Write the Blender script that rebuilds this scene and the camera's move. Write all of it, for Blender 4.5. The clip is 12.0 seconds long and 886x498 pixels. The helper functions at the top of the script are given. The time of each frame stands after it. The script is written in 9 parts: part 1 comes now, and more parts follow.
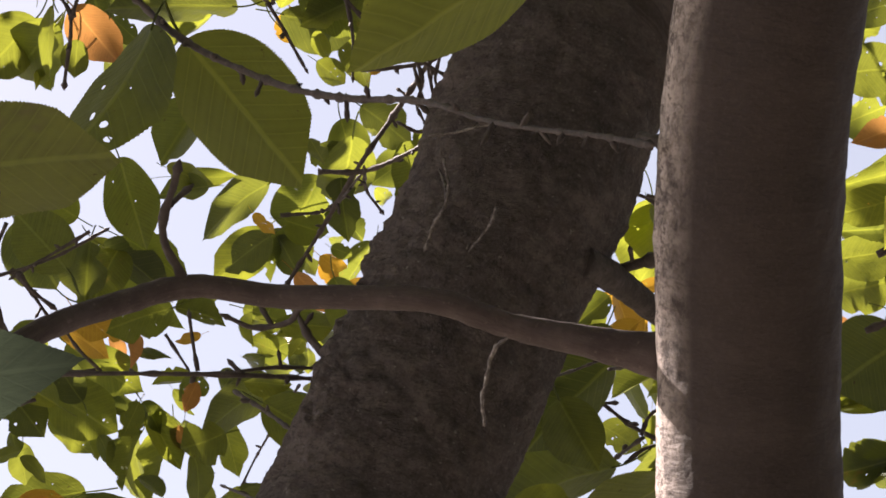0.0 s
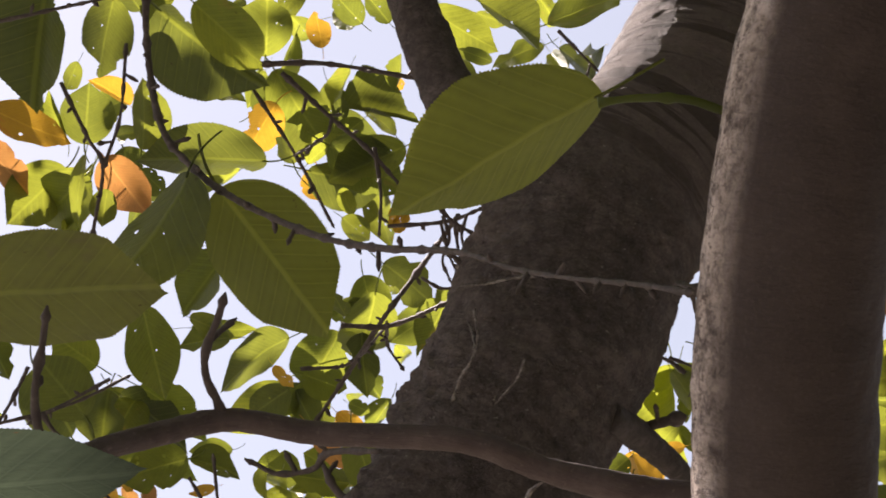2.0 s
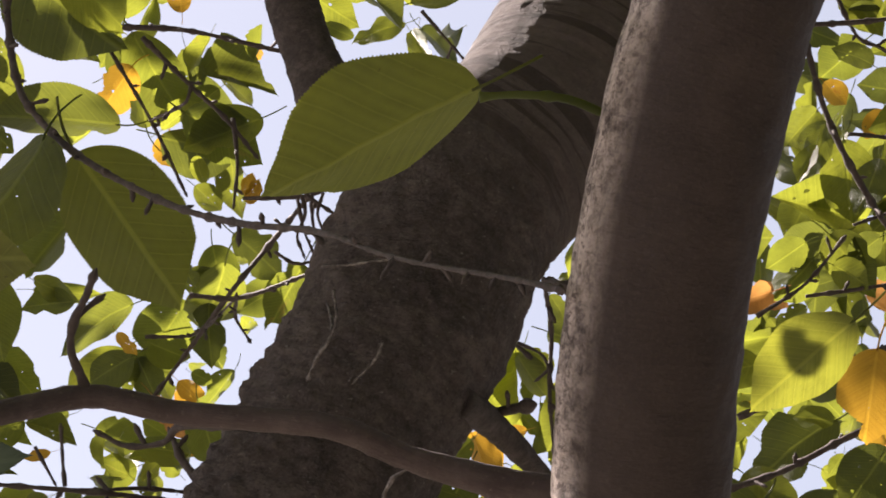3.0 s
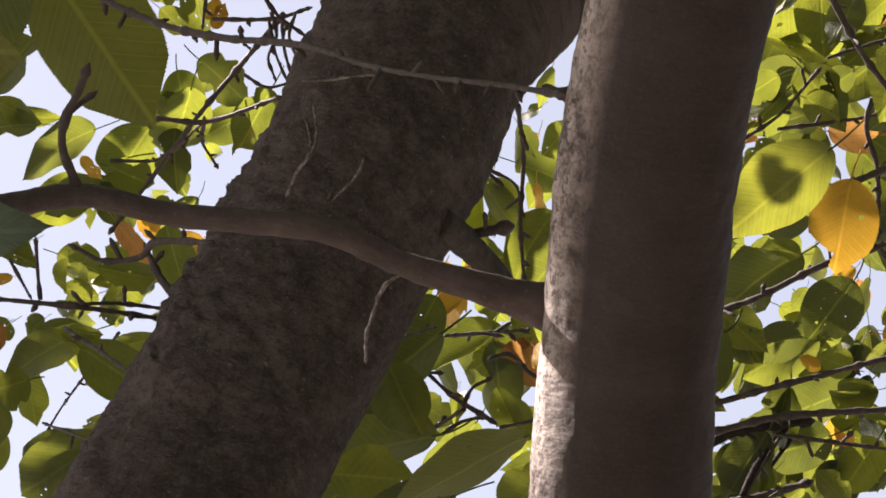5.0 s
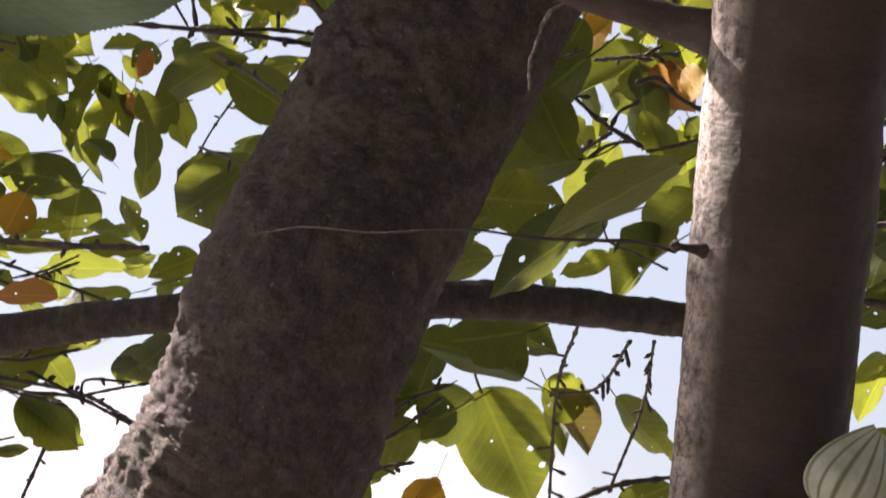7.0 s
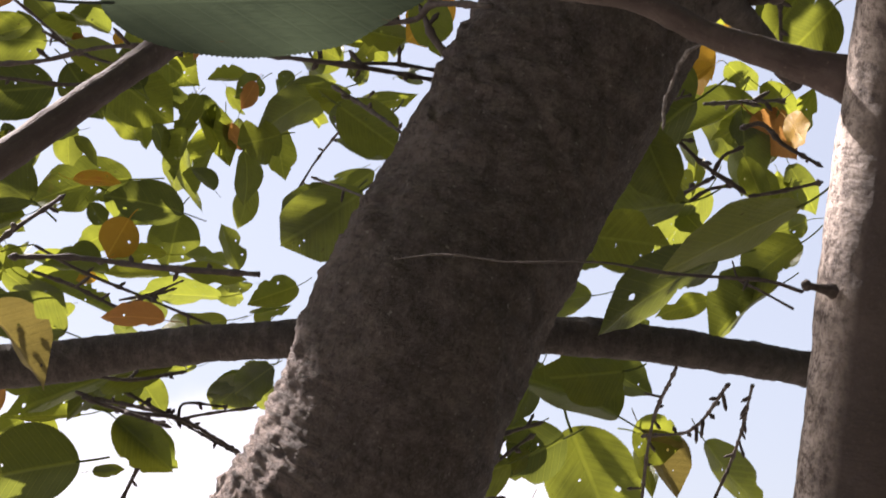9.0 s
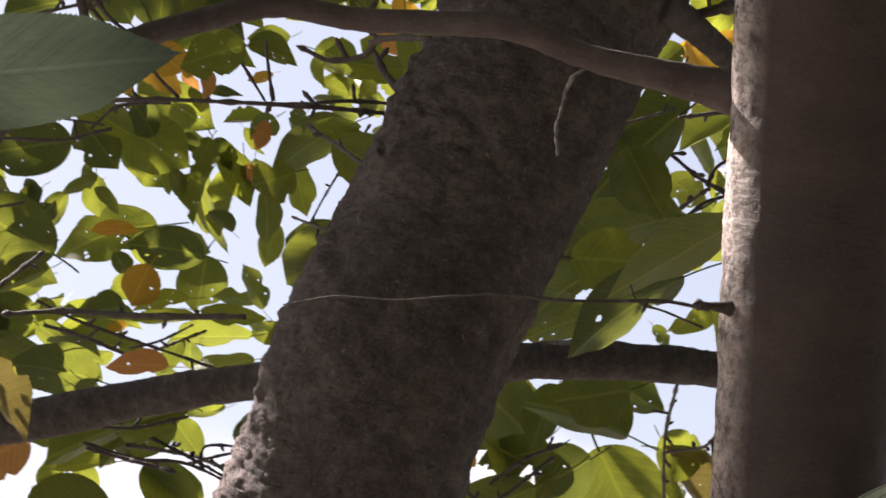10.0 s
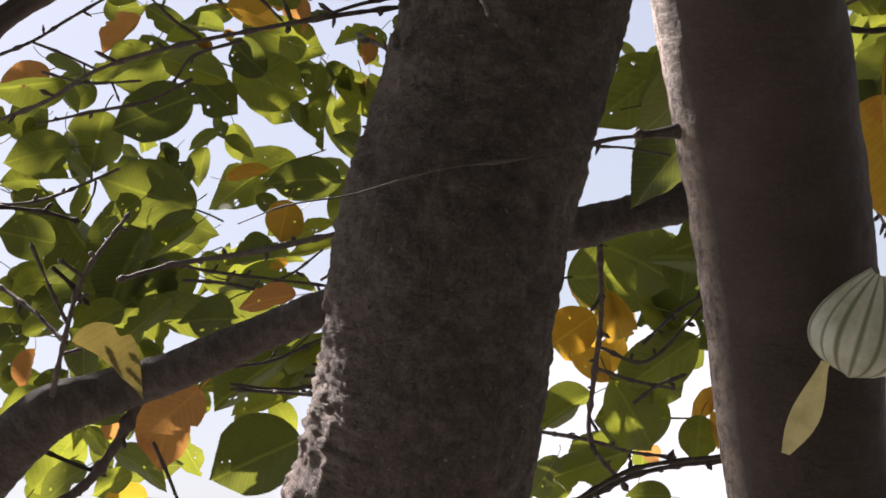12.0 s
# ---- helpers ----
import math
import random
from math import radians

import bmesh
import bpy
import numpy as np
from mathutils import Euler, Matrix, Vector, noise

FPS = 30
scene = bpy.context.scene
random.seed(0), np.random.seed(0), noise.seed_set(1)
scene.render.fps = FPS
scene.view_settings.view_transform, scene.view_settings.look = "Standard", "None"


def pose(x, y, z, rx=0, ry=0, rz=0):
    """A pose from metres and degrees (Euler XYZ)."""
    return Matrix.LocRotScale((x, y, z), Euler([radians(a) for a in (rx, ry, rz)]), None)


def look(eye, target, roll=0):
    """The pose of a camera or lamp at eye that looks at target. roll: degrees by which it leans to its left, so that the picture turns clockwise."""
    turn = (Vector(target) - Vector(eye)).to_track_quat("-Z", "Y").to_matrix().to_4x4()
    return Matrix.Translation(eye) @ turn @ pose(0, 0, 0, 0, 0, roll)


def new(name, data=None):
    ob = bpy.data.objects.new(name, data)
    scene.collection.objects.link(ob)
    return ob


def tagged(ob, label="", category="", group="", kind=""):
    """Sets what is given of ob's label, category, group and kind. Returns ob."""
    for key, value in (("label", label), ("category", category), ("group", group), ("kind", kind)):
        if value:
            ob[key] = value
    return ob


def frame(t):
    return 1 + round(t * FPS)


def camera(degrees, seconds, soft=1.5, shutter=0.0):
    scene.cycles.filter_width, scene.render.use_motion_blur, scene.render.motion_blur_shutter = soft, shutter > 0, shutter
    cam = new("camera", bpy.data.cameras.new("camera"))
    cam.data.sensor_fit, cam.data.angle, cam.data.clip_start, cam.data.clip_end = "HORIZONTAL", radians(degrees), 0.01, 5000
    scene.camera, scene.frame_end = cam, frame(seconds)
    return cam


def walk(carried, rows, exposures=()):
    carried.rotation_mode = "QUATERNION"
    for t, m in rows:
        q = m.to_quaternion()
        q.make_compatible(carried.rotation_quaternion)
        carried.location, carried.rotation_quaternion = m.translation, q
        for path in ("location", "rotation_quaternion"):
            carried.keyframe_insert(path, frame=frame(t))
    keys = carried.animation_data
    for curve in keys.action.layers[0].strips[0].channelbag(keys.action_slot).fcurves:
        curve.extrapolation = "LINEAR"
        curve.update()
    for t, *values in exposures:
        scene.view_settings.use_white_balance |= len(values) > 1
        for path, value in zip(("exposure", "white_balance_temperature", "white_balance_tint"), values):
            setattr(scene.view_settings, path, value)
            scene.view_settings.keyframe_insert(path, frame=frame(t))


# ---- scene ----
from mathutils import geometry

# ---- camera and walk ----
cam = camera(30, 12.0, soft=1.7, shutter=0.25)
walk(cam, [
    (0, pose(0.0014, -0.0056, 1.5035, 113.55, 0.61, 0.45)),
    (0.5, pose(-0.0066, -0.0061, 1.5065, 113.57, 0.39, 0.79)),
    (1, pose(-0.0117, -0.0110, 1.4995, 113.52, -0.42, 1.82)),
    (1.5, pose(-0.0123, -0.0077, 1.4944, 118.68, -0.93, 1.25)),
    (2, pose(-0.0107, -0.0067, 1.4910, 119.42, -1.10, -0.08)),
    (2.5, pose(-0.0143, -0.0048, 1.4966, 118.57, 0.07, -3.57)),
    (3, pose(-0.0251, -0.0108, 1.4959, 118.50, -0.85, -6.38)),
    (3.5, pose(-0.0317, -0.0116, 1.4938, 118.07, 0.06, -8.85)),
    (3.7, pose(-0.0325, -0.0072, 1.4947, 116.89, 0.31, -8.73)),
    (5.3, pose(-0.0426, 0.0046, 1.4840, 113.16, -1.22, -8.22)),
    (5.5, pose(-0.0432, 0.0042, 1.4858, 113.35, -1.35, -8.10)),
    (6, pose(-0.0472, 0.0004, 1.4865, 112.71, -1.50, -7.57)),
    (6.5, pose(-0.0526, 0.0020, 1.4869, 107.56, -2.16, -5.37)),
    (7, pose(-0.0543, 0.0031, 1.4870, 103.38, -2.32, -4.09)),
    (7.2, pose(-0.0540, 0.0065, 1.4842, 102.43, -2.48, -4.08)),
    (8.8, pose(-0.0787, -0.0132, 1.4786, 103.40, -4.51, -2.09)),
    (9, pose(-0.0786, -0.0094, 1.4775, 104.69, -4.84, -2.17)),
    (9.5, pose(-0.0574, -0.0025, 1.4809, 105.57, -4.99, -2.55)),
    (10, pose(-0.0027, -0.0118, 1.4884, 105.17, -2.13, 1.85)),
    (10.5, pose(0.0329, -0.0161, 1.4940, 105.46, -0.06, 8.19)),
    (11, pose(0.0711, -0.0122, 1.4951, 105.20, 3.60, 10.85)),
    (11.5, pose(0.0951, 0.0028, 1.4849, 102.77, 6.75, 11.50)),
    (12, pose(0.1054, 0.0060, 1.4802, 101.90, 7.91, 12.90)),
], exposures=[(0.0, 2.1, 6720, 23), (3.5, 2.12, 6720, 23), (5.5, 2.12, 6700, 23), (6.5, 2.05, 6680, 22), (9.0, 2.06, 6550, 21), (11.0, 2.02, 6550, 21), (11.5, 1.86, 6550, 21), (12.0, 1.88, 6550, 20)])

# ---- world and sun ----
SUN_HEIGHT, SUN_TURN = radians(44), radians(-51)
world = bpy.data.worlds.new("world")
scene.world = world
world.use_nodes = True
wn, wl = world.node_tree.nodes, world.node_tree.links
wn.clear()
sky = wn.new("ShaderNodeTexSky")
sky.sky_type = "NISHITA"
sky.sun_disc = False
sky.sun_elevation, sky.sun_rotation = SUN_HEIGHT, SUN_TURN
sky.air_density, sky.dust_density, sky.ozone_density = 1.0, 2.0, 1.0
veil = wn.new("ShaderNodeMix")
veil.data_type = "RGBA"
veil.inputs["Factor"].default_value = 0.72
veil.inputs["B"].default_value = (3.35, 3.72, 4.1, 1)
wbg = wn.new("ShaderNodeBackground")
wbg.inputs["Strength"].default_value = 0.05
wout = wn.new("ShaderNodeOutputWorld")
wl.new(sky.outputs["Color"], veil.inputs["A"])
# a bright cloud bank low ahead, with ragged edges
way = wn.new("ShaderNodeTexCoord")
puff = wn.new("ShaderNodeTexNoise")
puff.inputs["Scale"].default_value, puff.inputs["Detail"].default_value = 9.0, 6.0
wl.new(way.outputs["Generated"], puff.inputs["Vector"])
bank = wn.new("ShaderNodeMapping")
bank.vector_type = "POINT"
bank.inputs["Location"].default_value = (0.06 / 0.21, 0.0, -0.08 / 0.085)
bank.inputs["Scale"].default_value = (1 / 0.21, 0.0, 1 / 0.085)
wl.new(way.outputs["Generated"], bank.inputs["Vector"])
span = wn.new("ShaderNodeVectorMath")
span.operation = "LENGTH"
wl.new(bank.outputs["Vector"], span.inputs[0])
rag = wn.new("ShaderNodeMath")
rag.operation = "MULTIPLY_ADD"
wl.new(puff.outputs["Fac"], rag.inputs[0])
rag.inputs[1].default_value = 1.4
wl.new(span.outputs["Value"], rag.inputs[2])
cover = wn.new("ShaderNodeMapRange")
cover.interpolation_type = "SMOOTHSTEP"
cover.inputs["From Min"].default_value, cover.inputs["From Max"].default_value = 1.95, 1.35
wl.new(rag.outputs[0], cover.inputs["Value"])
cloud = wn.new("ShaderNodeMix")
cloud.data_type = "RGBA"
cloud.inputs["B"].default_value = (6.3, 6.4, 6.7, 1)
wl.new(cover.outputs[0], cloud.inputs["Factor"])
wl.new(veil.outputs["Result"], cloud.inputs["A"])
wl.new(cloud.outputs["Result"], wbg.inputs["Color"])
wl.new(wbg.outputs["Background"], wout.inputs["Surface"])

sun_data = bpy.data.lights.new("sun", "SUN")
sun_data.energy, sun_data.angle, sun_data.color = 5.0, radians(0.55), (1.0, 0.95, 0.86)
sun = new("sun", sun_data)
sun_way = Vector((math.sin(SUN_TURN) * math.cos(SUN_HEIGHT), math.cos(SUN_TURN) * math.cos(SUN_HEIGHT), math.sin(SUN_HEIGHT)))
sun.matrix_world = look(sun_way * 30, (0, 0, 0))


# ---- materials ----
class Nodes:
    """Short hand for building a node material."""

    def __init__(self, name):
        self.mat = bpy.data.materials.new(name)
        self.mat.use_nodes = True
        self.tree = self.mat.node_tree
        self.tree.nodes.clear()
        self.out = self.tree.nodes.new("ShaderNodeOutputMaterial")

    def add(self, kind, **values):
        node = self.tree.nodes.new(kind)
        for key, value in values.items():
            if key in ("operation", "data_type", "blend_type", "feature", "noise_dimensions", "distance", "uv_map"):
                if key == "operation":
                    node.operation = value
                elif key == "data_type":
                    node.data_type = value
                elif key == "blend_type":
                    node.blend_type = value
                elif key == "feature":
                    node.feature = value
            else:
                node.inputs[key.replace("_", " ")].default_value = value
        return node

    def link(self, a, b):
        self.tree.links.new(a, b)

    def coords(self, which, scale=(1, 1, 1)):
        tc = self.add("ShaderNodeTexCoord")
        mp = self.add("ShaderNodeMapping")
        mp.inputs["Scale"].default_value = scale
        self.link(tc.outputs[which], mp.inputs["Vector"])
        return mp.outputs["Vector"]

    def noise(self, vec, scale, detail=4.0, rough=0.6):
        n = self.add("ShaderNodeTexNoise")
        n.inputs["Scale"].default_value, n.inputs["Detail"].default_value, n.inputs["Roughness"].default_value = scale, detail, rough
        self.link(vec, n.inputs["Vector"])
        return n.outputs["Fac"]

    def ramp(self, fac, stops):
        r = self.add("ShaderNodeValToRGB")
        el = r.color_ramp.elements
        el[0].position, el[0].color = stops[0][0], (*stops[0][1], 1)
        el[1].position, el[1].color = stops[-1][0], (*stops[-1][1], 1)
        for pos, col in stops[1:-1]:
            e = el.new(pos)
            e.color = (*col, 1)
        self.link(fac, r.inputs["Fac"])
        return r.outputs["Color"]

    def mask(self, fac, lo, hi):
        m = self.add("ShaderNodeMapRange")
        m.inputs["From Min"].default_value, m.inputs["From Max"].default_value = lo, hi
        self.link(fac, m.inputs["Value"])
        return m.outputs["Result"]

    def math(self, op, a, b=None):
        m = self.add("ShaderNodeMath", operation=op)
        for i, v in enumerate((a, b)):
            if v is None:
                continue
            if isinstance(v, (int, float)):
                m.inputs[i].default_value = v
            else:
                self.link(v, m.inputs[i])
        return m.outputs[0]

    def mix(self, fac, a, b, blend="MIX"):
        m = self.add("ShaderNodeMix", data_type="RGBA", blend_type=blend)
        for socket, v in ((m.inputs["Factor"], fac), (m.inputs[6], a), (m.inputs[7], b)):
            if isinstance(v, (int, float)):
                socket.default_value = v
            elif isinstance(v, tuple):
                socket.default_value = (*v, 1)
            else:
                self.link(v, socket)
        return m.outputs[2]

    def bump(self, height, strength, distance):
        b = self.add("ShaderNodeBump")
        b.inputs["Strength"].default_value, b.inputs["Distance"].default_value = strength, distance
        self.link(height, b.inputs["Height"])
        return b.outputs["Normal"]

    def random(self):
        return self.add("ShaderNodeObjectInfo").outputs["Random"]

    def principled(self, colour, rough=0.8, normal=None, spec=0.3):
        p = self.add("ShaderNodeBsdfPrincipled")
        if isinstance(colour, tuple):
            p.inputs["Base Color"].default_value = (*colour, 1)
        else:
            self.link(colour, p.inputs["Base Color"])
        if isinstance(rough, (int, float)):
            p.inputs["Roughness"].default_value = rough
        else:
            self.link(rough, p.inputs["Roughness"])
        p.inputs["Specular IOR Level"].default_value = spec
        if normal:
            self.link(normal, p.inputs["Normal"])
        return p.outputs["BSDF"]

    def done(self, shader):
        self.link(shader, self.out.inputs["Surface"])
        return self.mat


FOLDS_FROM = 2.15  # metres along the old trunk at which its cross-wise folds begin


def bark_old():
    """Weathered cherry bark: dark brown and blotchy, peeling cross-wise on one side, where side light is also painted
    in as a paler tone, with dark folds round its head. UV is in metres, u round the stem.
    """
    n = Nodes("old_cherry_bark")
    uv = n.coords("UV")
    place = n.add("ShaderNodeSeparateXYZ")
    n.link(uv, place.inputs[0])
    fine = n.noise(uv, 520, 6, 0.75)
    mottle = n.noise(n.coords("UV", (110, 150, 1)), 1.0, 6, 0.72)
    blotch = n.noise(n.coords("UV", (34, 46, 1)), 1.0, 6, 0.7)
    broad = n.noise(uv, 11, 5, 0.6)
    peel = n.noise(n.coords("UV", (34, 120, 1)), 1.0, 6, 0.72)
    crack = n.noise(n.coords("UV", (230, 170, 1)), 1.0, 8, 0.8)
    lip = n.noise(n.coords("UV", (70, 230, 1)), 1.0, 6, 0.78)
    fleck = n.noise(n.coords("UV", (210, 290, 1)), 1.0, 3, 0.6)
    lit_worn = n.mask(n.math("ADD", n.math("ABSOLUTE", n.math("SUBTRACT", place.outputs[0], 0.2)), n.math("MULTIPLY", n.math("SUBTRACT", blotch, 0.5), 0.12)), 0.1, 0.03)
    tone = n.math("ADD", n.math("ADD", n.math("MULTIPLY", broad, 0.25), n.math("MULTIPLY", blotch, 0.42)), n.math("MULTIPLY", mottle, 0.33))
    col = n.ramp(tone, [(0.39, (0.056, 0.043, 0.04)), (0.5, (0.104, 0.081, 0.074)), (0.61, (0.19, 0.15, 0.137))])
    # side light put into the colour: the peeling side is mixed paler
    pale = n.math("MULTIPLY", lit_worn, n.mask(n.math("ADD", n.math("MULTIPLY", tone, 0.6), n.math("MULTIPLY", peel, 0.4)), 0.42, 0.6))
    col = n.mix(n.math("MULTIPLY", pale, 0.6), col, (0.27, 0.215, 0.2))
    col = n.mix(n.math("MULTIPLY", n.mask(fine, 0.52, 0.66), 0.5), col, (0.24, 0.2, 0.19))
    col = n.mix(n.math("MULTIPLY", n.mask(peel, 0.57, 0.64), n.math("MULTIPLY", lit_worn, 0.6)), col, (0.3, 0.245, 0.225))
    band = n.math("MULTIPLY", lit_worn, n.mask(n.math("ABSOLUTE", n.math("SUBTRACT", n.math("ADD", place.outputs[1], n.math("MULTIPLY", blotch, 0.06)), 1.67)), 0.11, 0.05))
    strip = n.noise(n.coords("UV", (24, 190, 1)), 1.0, 6, 0.74)
    col = n.mix(n.math("MULTIPLY", band, n.mask(strip, 0.42, 0.56)), col, (0.36, 0.275, 0.245))
    col = n.mix(n.math("MULTIPLY", n.mask(crack, 0.48, 0.36), 0.65), col, (0.03, 0.022, 0.02))
    col = n.mix(n.math("MULTIPLY", n.mask(lip, 0.42, 0.35), n.math("ADD", 0.25, n.math("MULTIPLY", lit_worn, 0.5))), col, (0.035, 0.026, 0.024))
    col = n.mix(n.math("MULTIPLY", n.mask(fleck, 0.66, 0.71), 0.45), col, (0.42, 0.39, 0.36))
    head = n.mask(place.outputs[1], FOLDS_FROM - 0.01, FOLDS_FROM + 0.07)
    fold = n.noise(n.coords("UV", (5, 80, 1)), 1.0, 4, 0.6)
    col = n.mix(n.math("MULTIPLY", head, 0.55), col, (0.17, 0.13, 0.12))
    col = n.mix(n.math("MULTIPLY", n.mask(fold, 0.45, 0.4), n.math("MULTIPLY", head, 0.75)), col, (0.05, 0.035, 0.03))
    h = n.math("ADD", n.math("MULTIPLY", fine, 0.6), n.math("ADD", n.math("MULTIPLY", peel, n.math("ADD", 0.5, n.math("MULTIPLY", lit_worn, 1.6))), n.math("MULTIPLY", crack, 1.2)))
    h = n.math("ADD", h, n.math("ADD", n.math("MULTIPLY", mottle, 0.9), n.math("MULTIPLY", n.math("MULTIPLY", fold, head), 1.5)))
    h = n.math("ADD", h, n.math("ADD", n.math("MULTIPLY", lip, n.math("MULTIPLY", lit_worn, 1.6)), n.math("MULTIPLY", strip, n.math("MULTIPLY", band, 2.0))))
    return n.done(n.principled(col, 0.82, n.bump(h, 1.0, 0.0065), 0.25))


def bark_young():
    """Smooth young cherry bark, dark brown with lenticels and cross-wise scars, weathered pale in patches on its sunny
    side, where the sunlit rim is painted in as well.
    """
    n = Nodes("young_cherry_bark")
    uv = n.coords("UV")
    dots = n.noise(n.coords("UV", (170, 300, 1)), 1.0, 3, 0.6)
    scars = n.noise(n.coords("UV", (30, 230, 1)), 1.0, 4, 0.6)
    broad = n.noise(uv, 30, 5, 0.65)
    fine = n.noise(uv, 560, 5, 0.7)
    mottle = n.noise(n.coords("UV", (150, 110, 1)), 1.0, 7, 0.78)
    sep = n.add("ShaderNodeSeparateXYZ")
    n.link(uv, sep.inputs[0])
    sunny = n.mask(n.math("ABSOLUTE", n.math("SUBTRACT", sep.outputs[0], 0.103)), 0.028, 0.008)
    col = n.ramp(broad, [(0.3, (0.029, 0.02, 0.0175)), (0.52, (0.039, 0.0275, 0.024)), (0.72, (0.056, 0.04, 0.035))])
    col = n.mix(n.math("MULTIPLY", n.mask(fine, 0.5, 0.72), 0.4), col, (0.08, 0.059, 0.051))
    # sunlit rim put into the colour as pale patches along this strip
    lit_worn = n.math("MULTIPLY", sunny, n.mask(n.math("ADD", mottle, n.math("MULTIPLY", broad, 0.5)), 0.6, 0.84))
    col = n.mix(n.math("MULTIPLY", lit_worn, 0.8), col, (0.52, 0.43, 0.38))
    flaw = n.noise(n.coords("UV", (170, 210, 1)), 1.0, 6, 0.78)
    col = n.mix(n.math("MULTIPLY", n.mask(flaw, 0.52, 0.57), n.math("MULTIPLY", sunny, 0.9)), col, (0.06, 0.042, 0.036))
    col = n.mix(n.math("MULTIPLY", n.mask(dots, 0.58, 0.68), 0.45), col, (0.045, 0.032, 0.028))
    col = n.mix(n.math("MULTIPLY", n.mask(scars, 0.6, 0.7), 0.35), col, (0.035, 0.025, 0.022))
    h = n.math("ADD", n.math("ADD", n.math("MULTIPLY", dots, 1.0), n.math("MULTIPLY", scars, 0.35)), n.math("ADD", n.math("MULTIPLY", fine, 0.35), n.math("MULTIPLY", mottle, 0.6)))
    return n.done(n.principled(col, 0.75, n.bump(h, 0.5, 0.0022), 0.25))


def bark_branch():
    """Smooth grey-brown bark of a living branch, with fine lengthwise grain and small pale dots."""
    n = Nodes("branch_bark")
    uv = n.coords("UV")
    grain = n.noise(n.coords("UV", (300, 60, 1)), 1.0, 5, 0.7)
    broad = n.noise(uv, 45, 5, 0.65)
    col = n.ramp(broad, [(0.3, (0.044, 0.031, 0.029)), (0.52, (0.066, 0.048, 0.045)), (0.72, (0.1, 0.075, 0.07))])
    col = n.mix(n.math("MULTIPLY", n.mask(grain, 0.5, 0.36), 0.6), col, (0.08, 0.062, 0.056))
    col = n.mix(n.math("MULTIPLY", n.mask(n.noise(uv, 330, 3, 0.6), 0.62, 0.7), 0.2), col, (0.24, 0.19, 0.17))
    return n.done(n.principled(col, 0.8, n.bump(n.math("ADD", grain, broad), 0.6, 0.002), 0.25))


def bark_limb():
    """Grey-brown bark of a great limb, ringed and cracked, its shade put in as a darker tone than the trunk's."""
    n = Nodes("shaded_limb_bark")
    uv = n.coords("UV")
    blotch = n.noise(n.coords("UV", (60, 80, 1)), 1.0, 6, 0.72)
    rings = n.noise(n.coords("UV", (40, 190, 1)), 1.0, 6, 0.72)
    fine = n.noise(uv, 480, 5, 0.72)
    col = n.ramp(blotch, [(0.32, (0.042, 0.034, 0.032)), (0.5, (0.07, 0.057, 0.053)), (0.7, (0.125, 0.103, 0.096))])
    col = n.mix(n.math("MULTIPLY", n.mask(rings, 0.58, 0.66), 0.5), col, (0.15, 0.125, 0.117))
    col = n.mix(n.math("MULTIPLY", n.mask(fine, 0.48, 0.36), 0.5), col, (0.02, 0.015, 0.014))
    return n.done(n.principled(col, 0.82, n.bump(n.math("ADD", rings, n.math("ADD", blotch, fine)), 0.9, 0.003), 0.22))


def bark_dead():
    """Pale dry bark with lichen, of dead twigs."""
    n = Nodes("dead_twig_bark")
    obj = n.coords("Object")
    col = n.ramp(n.noise(obj, 300, 5, 0.7), [(0.35, (0.05, 0.042, 0.038)), (0.5, (0.1, 0.086, 0.08)), (0.7, (0.27, 0.24, 0.22))])
    return n.done(n.principled(col, 0.85, n.bump(n.noise(obj, 900, 3), 0.6, 0.0008), 0.2))


def withered():
    """A ribbed, dried leaf; sun highlights between its ribs are painted as pale stripes."""
    n = Nodes("withered_leaf")
    obj = n.coords("Object")
    uv = n.add("ShaderNodeTexCoord").outputs["UV"]
    sep = n.add("ShaderNodeSeparateXYZ")
    n.link(uv, sep.inputs[0])
    rib = n.math("ABSOLUTE", n.math("SUBTRACT", n.math("FRACT", n.math("MULTIPLY", sep.outputs[0], 9.0)), 0.5))
    col = n.ramp(n.noise(obj, 90, 5, 0.6), [(0.3, (0.3, 0.3, 0.22)), (0.55, (0.45, 0.45, 0.37)), (0.75, (0.56, 0.55, 0.46))])
    col = n.mix(n.mask(rib, 0.3, 0.44), col, (0.16, 0.17, 0.11))
    p = n.principled(col, 0.45, n.bump(n.noise(obj, 500, 3), 0.3, 0.0006), 0.4)
    t = n.add("ShaderNodeBsdfTranslucent")
    n.link(col, t.inputs["Color"])
    m = n.add("ShaderNodeMixShader")
    m.inputs[0].default_value = 0.3
    n.link(p, m.inputs[1])
    n.link(t.outputs[0], m.inputs[2])
    return n.done(m.outputs[0])


def bark_twig():
    n = Nodes("twig_bark")
    obj = n.coords("Object")
    col = n.ramp(n.noise(obj, 160, 4, 0.6), [(0.3, (0.038, 0.029, 0.027)), (0.55, (0.058, 0.045, 0.041)), (0.75, (0.1, 0.08, 0.073))])
    return n.done(n.principled(col, 0.75, n.bump(n.noise(obj, 700, 3), 0.5, 0.0008), 0.25))


